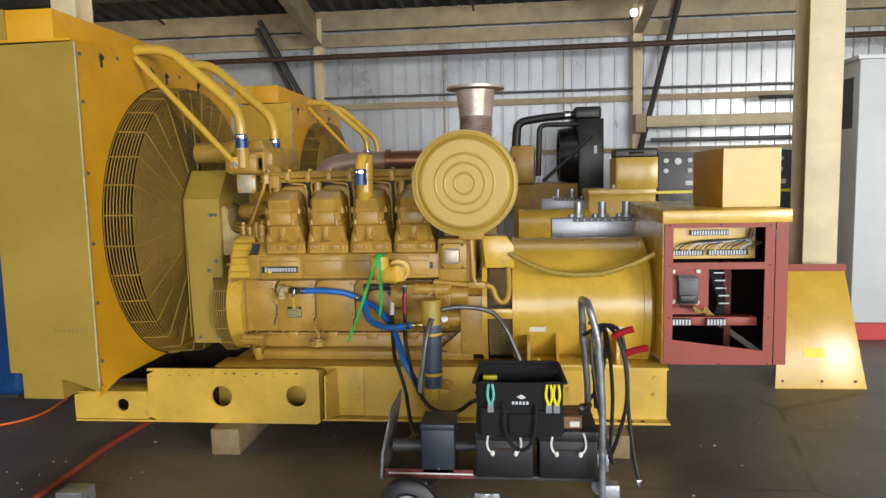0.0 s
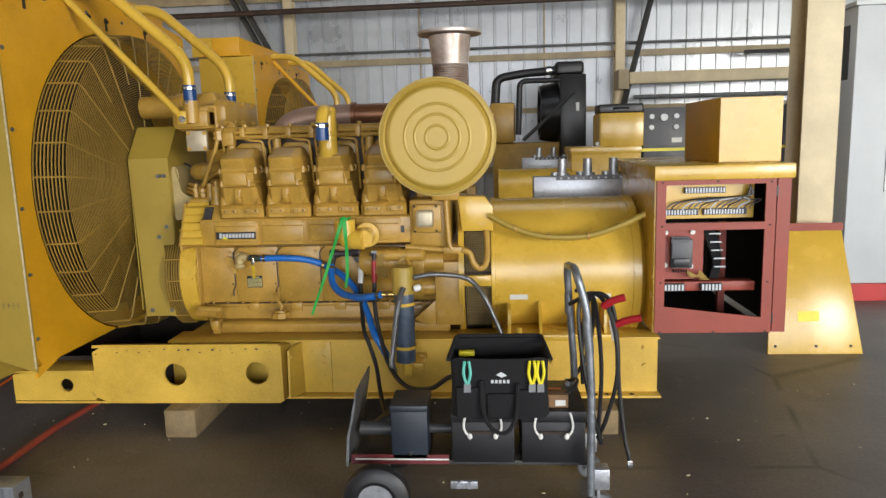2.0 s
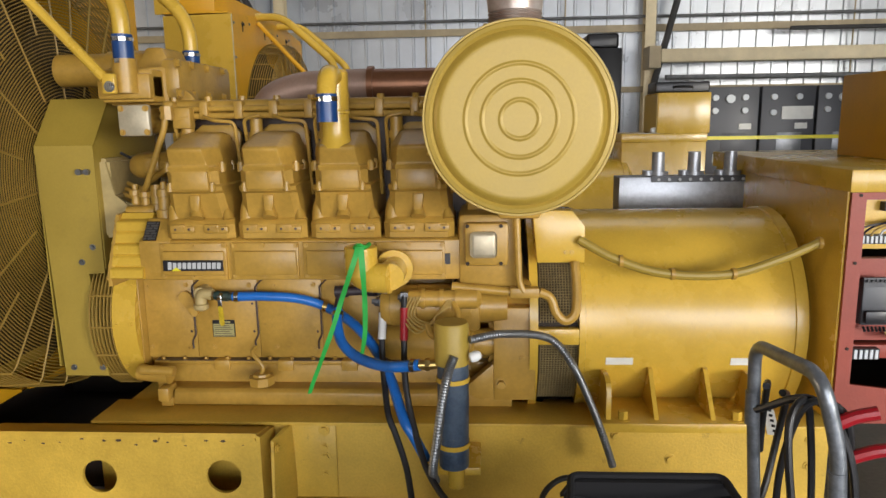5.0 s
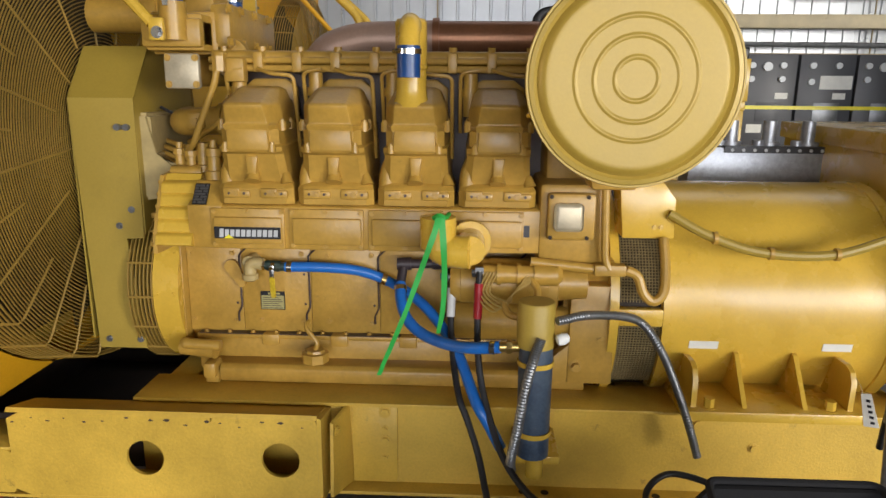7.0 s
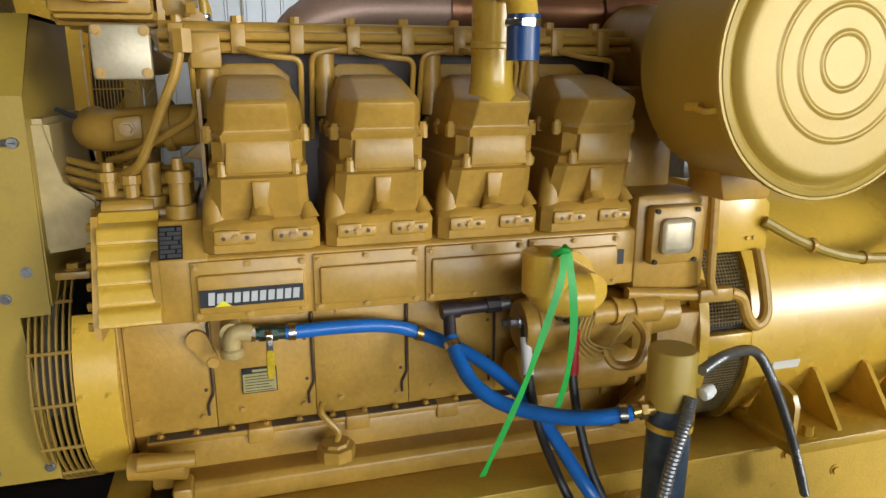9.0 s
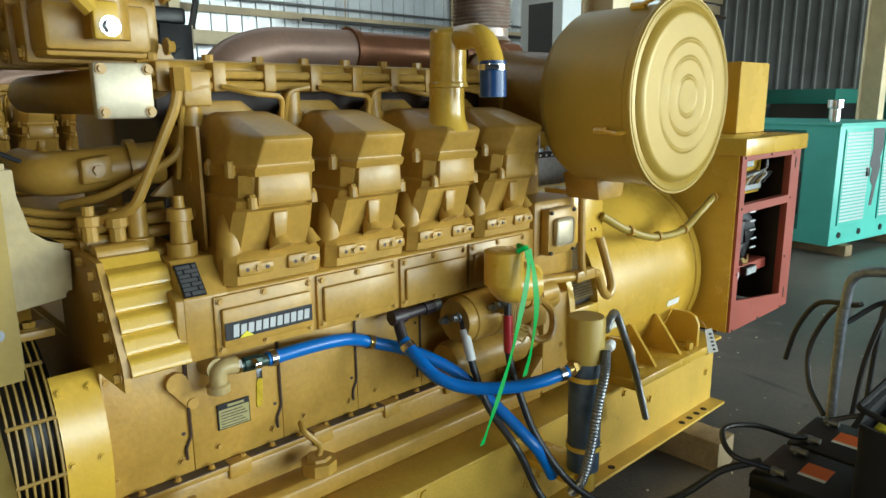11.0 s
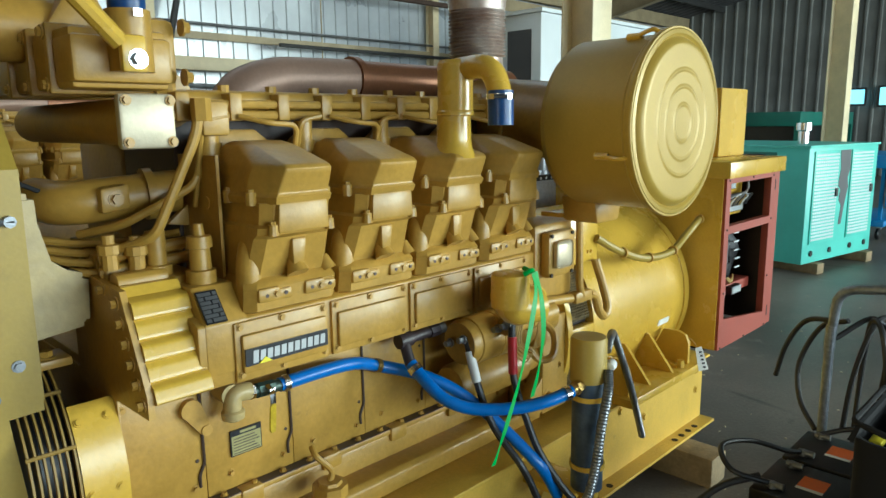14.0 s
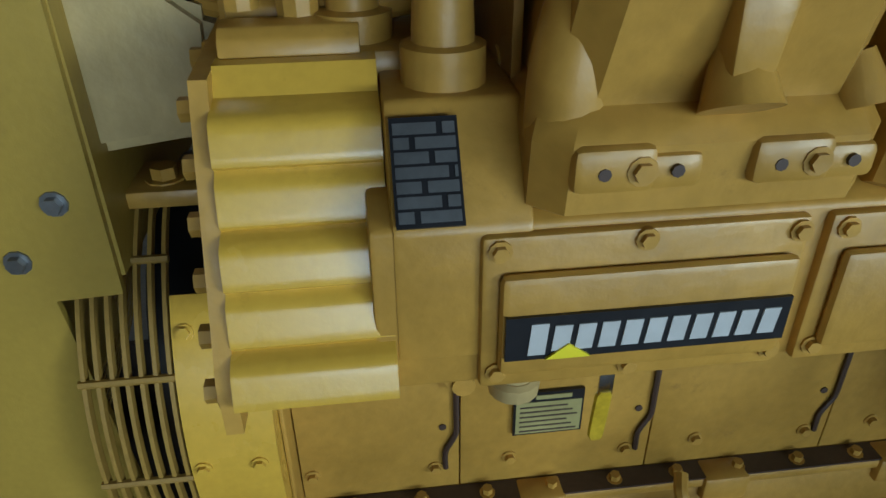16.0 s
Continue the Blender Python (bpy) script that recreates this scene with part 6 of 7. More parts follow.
# floor hose, small bracket
hose("red_hose", "flattened red air hose lying on the floor", [(-2.20, -2.0, 0.02), (-2.19, 1.5, 0.02), (-2.19, 2.9, 0.02), (-2.21, 3.5, 0.02), (-2.215, 4.2, 0.02), (-2.6, 6.0, 0.02)], 0.016, M_red, steps=6)
hose("orange_cord", "thin orange extension cord on the floor", [(-6.0, 3.6, 0.01), (-4.2, 3.5, 0.01), (-3.1, 3.78, 0.01), (-3.0, 4.25, 0.01), (-3.2, 4.6, 0.01)], 0.008, M_orangelabel, category="cord")
gb = thing("steel_bracket", "small galvanised square bracket with holes on the floor", "bracket", at=(-1.94, 2.78, 0))
bm = B(-0.06, 0.06, -0.05, 0.05, 0.0, 0.006)
box(bm, -0.06, -0.054, -0.05, 0.05, 0.006, 0.10)
box(bm, 0.054, 0.06, -0.05, 0.05, 0.006, 0.10)
box(bm, -0.054, 0.054, 0.044, 0.05, 0.006, 0.10)
box(bm, -0.06, 0.06, -0.05, 0.05, 0.10, 0.106, bevel=0.002)
part("bracket_body", bm, M_zinc, gb)
bm = cyl([], (0.059, -0.01, 0.055), (0.0615, -0.01, 0.055), 0.014, n=14)
cyl(bm, (-0.02, -0.052, 0.05), (-0.02, -0.049, 0.05), 0.016, n=14)
part("hole", bm, M_inside, gb)

# ---- battery cart ----
ct = thing("hand_cart", "steel platform hand cart with a bent tube handle", "cart")
bm = B(-0.545, 0.36, 2.80, 3.10, 0.178, 0.196, bevel=0.003)
part("platform", bm, M_truss, ct)
bm = B(-0.545, -0.17, 2.790, 2.7985, 0.185, 0.222)
part("edge_rail", bm, M_dullred, ct, "dull red edge rail")
part("edge_stripe", B(-0.53, -0.17, 2.787, 2.7895, 0.202, 0.208), M_white, ct)
bm = loft(bmesh.new(), [[(-0.56, 2.76, 0.19), (-0.55, 2.76, 0.19), (-0.55, 3.10, 0.19), (-0.56, 3.10, 0.19)], [(-0.552, 2.76, 0.30), (-0.542, 2.76, 0.30), (-0.542, 3.10, 0.30), (-0.552, 3.10, 0.30)], [(-0.525, 2.77, 0.42), (-0.517, 2.77, 0.42), (-0.517, 3.08, 0.42), (-0.525, 3.08, 0.42)], [(-0.51, 2.76, 0.49), (-0.504, 2.76, 0.49), (-0.504, 3.04, 0.49), (-0.51, 3.04, 0.49)]])
part("nose_plate", bm, M_greysteel, ct)


def wheel(x, y, r, w):
    bm = lathe(bmesh.new(), (x, y - w / 2, r), (0, 1, 0), [(0.006, r * 0.52), (0.0, r * 0.62), (0.004, r * 0.86), (w * 0.2, r * 0.985), (w * 0.5, r), (w * 0.8, r * 0.985), (w - 0.004, r * 0.86), (w, r * 0.62), (w - 0.006, r * 0.52)], n=36)
    wh = part("wheel", bm, M_dark, ct, "black rubber tyre")
    bm = lathe(bmesh.new(), (x, y - w / 2 - 0.002, r), (0, 1, 0), [(0.002, r * 0.53), (0.012, r * 0.48), (0.02, r * 0.25), (0.004, r * 0.2), (0.0, r * 0.1), (0.0, 0.002)], n=28)
    part("rim", bm, M_zinc, wh, "dull grey pressed steel rim")
    bm = []
    for i in range(5):
        a = i * 1.2566
        cyl(bm, (x + r * 0.36 * math.cos(a), y - w / 2 + 0.012, r + r * 0.36 * math.sin(a)), (x + r * 0.36 * math.cos(a), y - w / 2 + 0.004, r + r * 0.36 * math.sin(a)), 0.007, n=8)
    part("rim_bolt", bm, M_greysteel, wh)


wheel(-0.427, 2.655, 0.122, 0.075)
wheel(-0.427, 3.145, 0.122, 0.075)
part("axle", cyl(bmesh.new(), (-0.427, 2.62, 0.122), (-0.427, 3.18, 0.122), 0.012, n=12), M_greysteel, ct)
bm = box([], -0.46, -0.39, 2.74, 2.76, 0.10, 0.18)
box(bm, -0.46, -0.39, 3.04, 3.06, 0.10, 0.18)
part("axle_bracket", bm, M_zinc, ct)
for y in (2.75, 3.06):
    bm = B(0.36, 0.42, y - 0.03, y + 0.03, 0.12, 0.20, bevel=0.004)
    box(bm, 0.375, 0.385, y - 0.028, y - 0.022, 0.04, 0.13)
    box(bm, 0.375, 0.385, y + 0.022, y + 0.028, 0.04, 0.13)
    cyl(bm, (0.39, y - 0.035, 0.06), (0.39, y + 0.035, 0.06), 0.010, n=10)
    cs = part("caster", bm, M_zinc, ct)
    bm = lathe(bmesh.new(), (0.39, y - 0.016, 0.05), (0, 1, 0), [(0, 0.02), (0, 0.046), (0.008, 0.05), (0.024, 0.05), (0.032, 0.046), (0.032, 0.02)], n=24)
    part("caster_wheel", bm, M_greysteel, cs)
bm = B(-0.16, -0.06, 2.685, 2.70, 0.14, 0.17, bevel=0.003)
bolt(bm, (-0.13, 2.685, 0.155), (0, -1, 0), 0.01)
bolt(bm, (-0.09, 2.685, 0.155), (0, -1, 0), 0.01)
part("frame_clamp", bm, M_zinc, ct)
bm = tube(bmesh.new(), bend([(0.352, 2.725, 0.10), (0.352, 2.725, 0.52), (0.335, 2.725, 0.80), (0.295, 2.735, 0.945), (0.30, 3.05, 0.90), (0.312, 3.065, 0.72), (0.33, 3.07, 0.50), (0.335, 3.07, 0.19)], 0.055), 0.0145, n=14, soft=False)
part("handle", bm, M_handle, ct, "scuffed blue-grey bent tube handle")
bm = cyl([], (0.345, 2.725, 0.64), (0.335, 2.725, 0.76), 0.0165, n=14)
cyl(bm, (0.31, 3.065, 0.70), (0.307, 3.062, 0.78), 0.0165, n=14)
part("handle_collar", bm, M_handle, ct)


def battery(x):
    b = thing("battery", "black boxed lead-acid battery with white rope handles", "battery", "batteries on the cart", at=(x, 2.78, 0.196))
    bm = B(-0.118, 0.118, 0.0, 0.33, 0, 0.165, bevel=0.006)
    part("case", bm, M_battery, b)
    bm = B(-0.121, 0.121, -0.004, 0.334, 0.16, 0.205, bevel=0.005)
    lid = part("lid", bm, M_battery, b)
    for sx in (-1, 1):
        part("rope_handle", tube(bmesh.new(), [(sx * 0.06, -0.003, 0.20), (sx * 0.066, -0.012, 0.18), (sx * 0.07, -0.014, 0.15), (sx * 0.062, -0.014, 0.125), (sx * 0.045, -0.014, 0.11)], 0.0045, n=8), M_white, b, "knotted white rope")
        part("rope_knot", lathe(bmesh.new(), (sx * 0.048, -0.014, 0.10), (0, 0, 1), [(0, 0.003), (0.006, 0.009), (0.016, 0.009), (0.024, 0.004)], n=8), M_white, b)
        bm = lathe(bmesh.new(), (sx * 0.08, 0.285, 0.205), (0, 0, 1), [(0, 0.012), (0.018, 0.010), (0.02, 0.004)], n=14)
        cyl(bm, (sx * 0.08, 0.255, 0.215), (sx * 0.08, 0.30, 0.215), 0.010, n=10)
        part("terminal", bm, M_greysteel, b)
    bm = B(-0.02, 0.05, 0.17, 0.24, 0.2055, 0.2062)
    part("label", bm, M_orangelabel, b, "orange and white warning label")
    part("label_strip", B(-0.035, -0.0205, 0.17, 0.24, 0.2055, 0.2062), M_paper, b)
    bm = B(-0.07, 0.07, -0.0065, -0.0042, 0.118, 0.128)
    part("case_slot", bm, M_inside, b)
    return b


bat = battery(-0.04)
copy_thing(bat, pose(0.222, 2.78, 0.196))

# open tool bag
bg = thing("tool_bag", "black nylon open-top tool bag standing on the batteries", "bag", at=(0.025, 2.79, 0.402))
W, D, H0 = 0.18, 0.09, 0.225


def bag_ring(w, d, z, sag=0.0):
    pts = []
    for i in range(32):
        a = 2 * math.pi * (i + 0.5) / 32
        c, s = math.cos(a), math.sin(a)
        pts.append((w * math.copysign(abs(c) ** 0.35, c), d * math.copysign(abs(s) ** 0.35, s), z + sag * math.cos(2 * a) + 0.004 * math.sin(5 * a)))
    return pts


bm = loft(bmesh.new(), [bag_ring(W - 0.012, D - 0.01, 0.0), bag_ring(W, D, 0.012), bag_ring(W - 0.006, D, 0.12), bag_ring(W - 0.004, D + 0.002, 0.20), bag_ring(W, D + 0.005, H0, -0.006), bag_ring(W - 0.01, D - 0.006, H0 - 0.002, -0.006), bag_ring(W - 0.015, D - 0.012, 0.10), bag_ring(W - 0.02, D - 0.015, 0.03)])
part("bag_body", bm, M_fabric, bg)
bm = loft(bmesh.new(), [[(-W - 0.002, D - 0.01, H0 - 0.01), (W + 0.002, D - 0.01, H0 - 0.01), (W + 0.002, D + 0.005, H0 - 0.01), (-W - 0.002, D + 0.005, H0 - 0.01)], [(-W + 0.02, D - 0.02, H0 + 0.03), (W - 0.02, D - 0.02, H0 + 0.03), (W - 0.02, D - 0.01, H0 + 0.032), (-W + 0.02, D - 0.01, H0 + 0.032)]])
part("bag_flap", bm, M_fabric, bg)
part("top_rod", tube(bmesh.new(), bend([(-W - 0.002, -D, H0), (-W + 0.02, D, H0 + 0.035), (W - 0.02, D, H0 + 0.035), (W + 0.002, -D, H0)], 0.02), 0.008, n=8, soft=False), M_fabric, bg)
bm = B(-0.155, -0.05, -D - 0.014, -D - 0.002, 0.01, 0.125, bevel=0.004)
part("pocket", bm, M_fabric, bg)
part("pocket", B(0.06, 0.165, -D - 0.014, -D - 0.002, 0.01, 0.115, bevel=0.004), M_fabric, bg)
part("pocket", B(-0.045, 0.055, -D - 0.012, -D - 0.002, 0.01, 0.10, bevel=0.004), M_fabric, bg)
part("carry_handle", tube(bmesh.new(), [(-0.065, -D - 0.012, 0.15), (-0.06, -D - 0.03, 0.05), (-0.03, -D - 0.035, -0.02), (0.02, -D - 0.035, -0.035), (0.055, -D - 0.03, 0.02), (0.065, -D - 0.012, 0.14)], 0.008, n=8), M_fabric, bg)
bm = []
for i in range(5):
    box(bm, -0.03 + 0.014 * i, -0.021 + 0.014 * i, -D - 0.0025, -D - 0.0005, 0.137, 0.149)
prism(bm, [(-0.012, 0.168), (0.008, 0.158), (0.026, 0.166), (0.006, 0.178)], "y", -D - 0.0025, -D - 0.0005)
part("mark_bar", bm, M_cabinet, bg, "pale maker's mark shown as bars")


def pliers(x, mat, nm):
    p = thing("pliers", nm, "tool", at=(x + 0.015, 2.79 - D - 0.012, 0.54))
    for s in (-1, 1):
        part("grip", tube(bmesh.new(), [(s * 0.003, 0, 0.0), (s * 0.012, 0, 0.04), (s * 0.007, 0, 0.085)], 0.0055, n=8), mat, p)
    part("jaw", B(-0.012, 0.012, -0.004, 0.004, -0.03, 0.002), M_greysteel, p)


pliers(-0.105, M_teal, "pliers with teal grips in the bag pocket")
pliers(0.125, M_tape, "pliers with yellow grips in the bag pocket")
pliers(0.155, M_tape, "second pliers with yellow grips in the bag pocket")
lv = thing("measuring_tool", "small yellow tool lying in the bag", "tool", at=(-0.095, 2.83, 0.60))
part("tool_body", B(-0.03, 0.03, -0.015, 0.015, 0, 0.02, bevel=0.005), M_tape, lv)
cb = thing("cardboard_box", "small brown cardboard box with a white label", "box", at=(0.24, 2.84, 0.402))
part("box_body", B(-0.035, 0.04, -0.03, 0.03, 0, 0.05, bevel=0.002), M_card, cb)
part("box_label", B(-0.008, 0.03, -0.032, -0.0305, 0.008, 0.03), M_paper, cb)
mo = thing("charger_box", "dark grey steel box with pipe stubs on the cart", "box", at=(-0.318, 2.87, 0.196))
part("box_body", B(-0.07, 0.07, -0.08, 0.09, 0.0, 0.215, bevel=0.006), M_slate, mo)
part("lid", B(-0.073, 0.073, -0.083, 0.093, 0.195, 0.222, bevel=0.006), M_slate, mo)
bm = cyl([], (-0.20, 0, 0.10), (-0.07, 0, 0.10), 0.028, n=16)
cyl(bm, (0.07, 0, 0.10), (0.16, 0, 0.10), 0.02, n=16)
part("pipe_stub", bm, M_truss, mo)
part("screw", cyl(bmesh.new(), (0, -0.082, 0.03), (0, -0.079, 0.03), 0.008, n=10), M_chrome, mo)
# jumper cables over the handle
jc = thing("jumper_cable", "black jumper cables with red clamps hung on the cart handle", "cable")
for i, pts in enumerate(([(0.36, 3.02, 0.42), (0.355, 3.0, 0.62), (0.38, 2.96, 0.79), (0.45, 2.93, 0.78), (0.48, 2.94, 0.62), (0.49, 2.95, 0.44), (0.51, 2.93, 0.24), (0.53, 2.92, 0.14)],
                         [(0.42, 3.0, 0.22), (0.43, 3.0, 0.5), (0.40, 2.98, 0.76), (0.36, 2.95, 0.80), (0.33, 2.92, 0.74), (0.345, 2.90, 0.55), (0.38, 2.90, 0.36), (0.42, 2.92, 0.21)],
                         [(0.31, 3.05, 0.74), (0.40, 2.97, 0.80), (0.46, 2.92, 0.70), (0.475, 2.90, 0.50), (0.44, 2.92, 0.32), (0.41, 2.95, 0.22)],
                         [(0.34, 3.07, 0.79), (0.38, 3.16, 0.76), (0.40, 3.22, 0.66), (0.41, 3.25, 0.54)],
                         [(0.36, 3.03, 0.79), (0.41, 3.12, 0.74), (0.42, 3.18, 0.60), (0.39, 3.16, 0.48), (0.33, 3.09, 0.415)])):
    part("cable_strand", tube(bmesh.new(), pts, 0.0085, n=8, steps=8), M_dark, jc)
for p, q in (((0.42, 2.92, 0.76), (0.50, 2.90, 0.80)), ((0.46, 2.93, 0.68), (0.56, 2.90, 0.72))):
    part("clamp_grip", tube(bmesh.new(), [p, (Vector(p) + Vector(q)) / 2 + Vector((0, 0, 0.006)), q], 0.0145, n=10), M_redgrip, jc, "red clamp grip")
bm = B(0.52, 0.54, 2.912, 2.918, 0.105, 0.14, bevel=0.002)
part("cable_lug", bm, M_chrome, jc)
hose("battery_link", "short black link cable between batteries", [(-0.12, 3.07, 0.412), (-0.17, 3.16, 0.44), (-0.10, 3.22, 0.47), (0.02, 3.18, 0.455), (0.10, 3.10, 0.42), (0.14, 3.07, 0.412)], 0.008, M_dark, category="cable")
hose("battery_link", "short black cable from the battery to the bag", [(0.302, 3.07, 0.412), (0.33, 2.98, 0.45), (0.31, 2.88, 0.46), (0.26, 2.82, 0.44)], 0.008, M_dark, category="cable")

# ---- background: behind the second generator ----
bx = thing("switch_cabinet", "yellow steel control cabinet behind the generators", "cabinet", at=(1.1, 7.05, 0))
part("cabinet_body", B(-0.33, 0.32, 0, 0.7, 0, 1.225, bevel=0.006), M_yellow, bx)
part("cabinet_lid", B(-0.335, 0.325, -0.005, 0.7, 1.225, 1.29, bevel=0.004), M_yellow, bx)
part("upper_box", B(-0.06, 0.34, 0.0, 0.45, 1.29, 1.60, bevel=0.005), M_yellow, bx)
part("upper_box_side", B(-0.068, -0.0605, 0.01, 0.44, 1.30, 1.59), M_panel, bx)
kc = thing("tool_case", "closed black plastic case on the yellow box", "case", at=(1.24, 7.25, 1.601))
part("case_body", B(-0.21, 0.21, -0.13, 0.13, 0, 0.085, bevel=0.015, seg=3), M_black, kc)
part("case_handle", tube(bmesh.new(), [(-0.07, -0.13, 0.04), (-0.05, -0.16, 0.045), (0.05, -0.16, 0.045), (0.07, -0.13, 0.04)], 0.009, n=8), M_black, kc)
pp = thing("paper_sheet", "loose paper sheet on the cabinet lid", "paper", at=(0.98, 7.1, 1.291))
part("sheet", B(-0.09, 0.08, -0.06, 0.07, 0, 0.002), M_paper, pp)
ml = thing("work_light", "small white lamp with a black cord on the cabinet", "lamp", at=(1.05, 7.1, 1.295))
part("lamp_body", lathe(bmesh.new(), (-0.05, 0, 0.02), (1, 0, 0), [(0, 0.012), (0.01, 0.022), (0.08, 0.024), (0.10, 0.012)], n=16), M_white, ml)
part("cord", tube(bmesh.new(), [(0.05, 0, 0.02), (0.12, 0, 0.04), (0.18, 0.03, 0.03), (0.20, 0.1, 0.01)], 0.005, n=6), M_dark, ml)

# black radiator of a third set
br = thing("engine_radiator", "black radiator unit with thick hoses of a third generator", "radiator", at=(0.93, 10.0, 0))
br.scale = (1.2, 1.2, 1.06)
part("radiator_frame", B(-0.02, 0.26, -0.35, 0.5, 0.9, 2.06, bevel=0.01), M_black, br)
part("top_tank", B(-0.06, 0.24, -0.3, 0.45, 2.06, 2.22, bevel=0.03, seg=3), M_black, br)
part("fan_shroud", lathe(bmesh.new(), (-0.02, 0.05, 1.62), (-1, 0, 0), [(0, 0.38), (0.12, 0.36), (0.20, 0.34), (0.20, 0.30), (0.02, 0.30)], n=36), M_black, br)
part("fan_core", cyl(bmesh.new(), (-0.04, 0.05, 1.62), (-0.2, 0.05, 1.62), 0.12, n=24), M_black, br)
part("upper_hose", tube(bmesh.new(), bend([(0.02, -0.2, 2.13), (-0.40, -0.2, 2.10), (-0.70, -0.2, 2.05), (-0.72, -0.2, 1.70)], 0.1), 0.05, n=16, soft=False), M_dark, br)
part("lower_hose", tube(bmesh.new(), bend([(0.0, -0.3, 2.0), (-0.45, -0.3, 2.0), (-0.47, -0.3, 1.35)], 0.08), 0.032, n=14, soft=False), M_dark, br)
part("hose_clamp", cyl(bmesh.new(), (-0.10, -0.2, 2.125), (-0.16, -0.2, 2.12), 0.056, n=18), M_chrome, br)
part("stay", tube(bmesh.new(), [(0.12, -0.37, 1.85), (-0.15, -0.37, 1.55), (-0.42, -0.37, 1.28)], 0.022, n=8, soft=False), M_truss, br)
part("data_label", B(0.15, 0.185, -0.354, -0.3505, 1.62, 1.72), M_paper, br)
bm = B(-0.75, 0.25, -0.25, 0.45, 0.2, 1.25, bevel=0.03)
part("engine_body", bm, M_engine, br)
part("engine_head", B(-0.78, -0.5, -0.28, 0.2, 1.25, 1.75, bevel=0.04), M_engine, br)
part("skid", B(-0.9, 0.4, -0.4, 0.6, 0.0, 0.2), M_base, br)

# control panels on a rack, with gauges and switches
cp = thing("control_panel_rack", "row of dark grey control panels with gauges and switches", "control panel", at=(1.52, 7.45, 0))
cp.scale = (1.0, 1.0, 0.96)
for k in range(5):
    x0 = 0.45 * k
    pn = part("panel", B(x0 + 0.005, x0 + 0.435, 0, 0.25, 0.95, 1.72, bevel=0.006), M_greypanel, cp)
    bm = []
    for x, z in (((0.08, 1.63), (0.20, 1.62), (0.32, 1.63), (0.08, 1.52), (0.32, 1.52)) if k != 1 else ((0.1, 1.63), (0.3, 1.63), (0.1, 1.50))):
        cyl(bm, (x0 + x, 0.001, z), (x0 + x, -0.02, z), 0.036 if x == 0.20 else 0.025, n=18)
    part("gauge", bm, M_cabinet, pn)
    bm = box([], x0 + 0.28, x0 + 0.38, -0.004, 0, 1.36, 1.41)
    if k == 1:
        box(bm, x0 + 0.17, x0 + 0.42, -0.006, 0, 1.44, 1.55)
    box(bm, x0 + 0.08, x0 + 0.2, -0.004, 0, 1.08, 1.15)
    part("label_plate", bm, M_paper, pn)
    bm = B(x0 + 0.14, x0 + 0.34, -0.004, 0, 1.17, 1.33, bevel=0.001)
    part("switch_plate", bm, M_greysteel if k else M_greypanel, pn)
part("rack_stand", B(0.05, 0.15, 0.05, 0.2, 0, 0.95), M_truss, cp)
part("rack_stand", B(2.05, 2.15, 0.05, 0.2, 0, 0.95), M_truss, cp)
part("tape", B(-0.1, 2.2, -0.012, -0.008, 1.275, 1.305), M_tape, cp, "yellow caution tape stretched across")

# pale enclosure on a red base
en = thing("generator_enclosure", "tall pale grey steel enclosure on a red base", "enclosure", at=(3.6, 6.1, 0))
part("enclosure_shell", B(-0.75, 1.2, 0.0, 0.45, 0.14, 2.33, bevel=0.01), M_cabinet, en)
part("roof_lip", B(-0.78, 1.23, -0.03, 0.48, 2.33, 2.36), M_cabinet, en)
part("base_rail", B(-0.72, 3.0, -0.02, 0.08, 0.0, 0.14), M_bigred, en, "bright red base rail")
part("base_rail", B(-0.72, 0.9, 0.36, 0.45, 0.0, 0.14), M_bigred, en)
bm = B(-0.754, -0.7505, 0.1, 0.36, 1.78, 2.2)
part("side_grille", bm, M_greypanel, en, "dark grey side panel")
bm = B(-0.45, 0.1, -0.004, -0.0005, 0.9, 1.35)
part("door_panel", bm, M_cabinet, en)
bm = []
for a in ((-0.47, 0.12, 1.35, 1.36), (-0.47, 0.12, 0.89, 0.90)):
    box(bm, a[0], a[1], -0.01, -0.0005, a[2], a[3])
box(bm, -0.47, -0.46, -0.01, -0.0005, 0.90, 1.35)
part("door_trim", bm, M_greysteel, en)

# turquoise set
te = thing("generator_enclosure", "turquoise sound-proofed generator enclosure with perforated doors, paint flaking", "enclosure", at=(4.69, 4.494, 0))
te.rotation_euler = (0, 0, radians(-10))
part("enclosure_shell", B(0, 1.34, 0, 2.0, 0.10, 1.165, bevel=0.008), M_teal, te)
part("roof", B(-0.015, 1.355, -0.015, 2.015, 1.165, 1.185), M_teal, te)
for k in range(2):
    x0 = 0.09 + 0.70 * k
    d = part("door", B(x0, x0 + 0.46, -0.012, -0.001, 0.28, 1.13, bevel=0.003), M_teal, te)
    bm = bmesh.new()
    for i in range(11):
        for j in range(26):
            box(bm, x0 + 0.022 + 0.038 * i, x0 + 0.052 + 0.038 * i, -0.0165, -0.012, 0.31 + 0.031 * j, 0.328 + 0.031 * j)
    pf = part("louvre", bm, M_cabinet, d, "rows of small pale louvres")
    pf["kind"] = "stuff"
    part("latch", B(x0 + 0.40, x0 + 0.44, -0.03, -0.012, 0.70, 0.78, bevel=0.004), M_black, d)
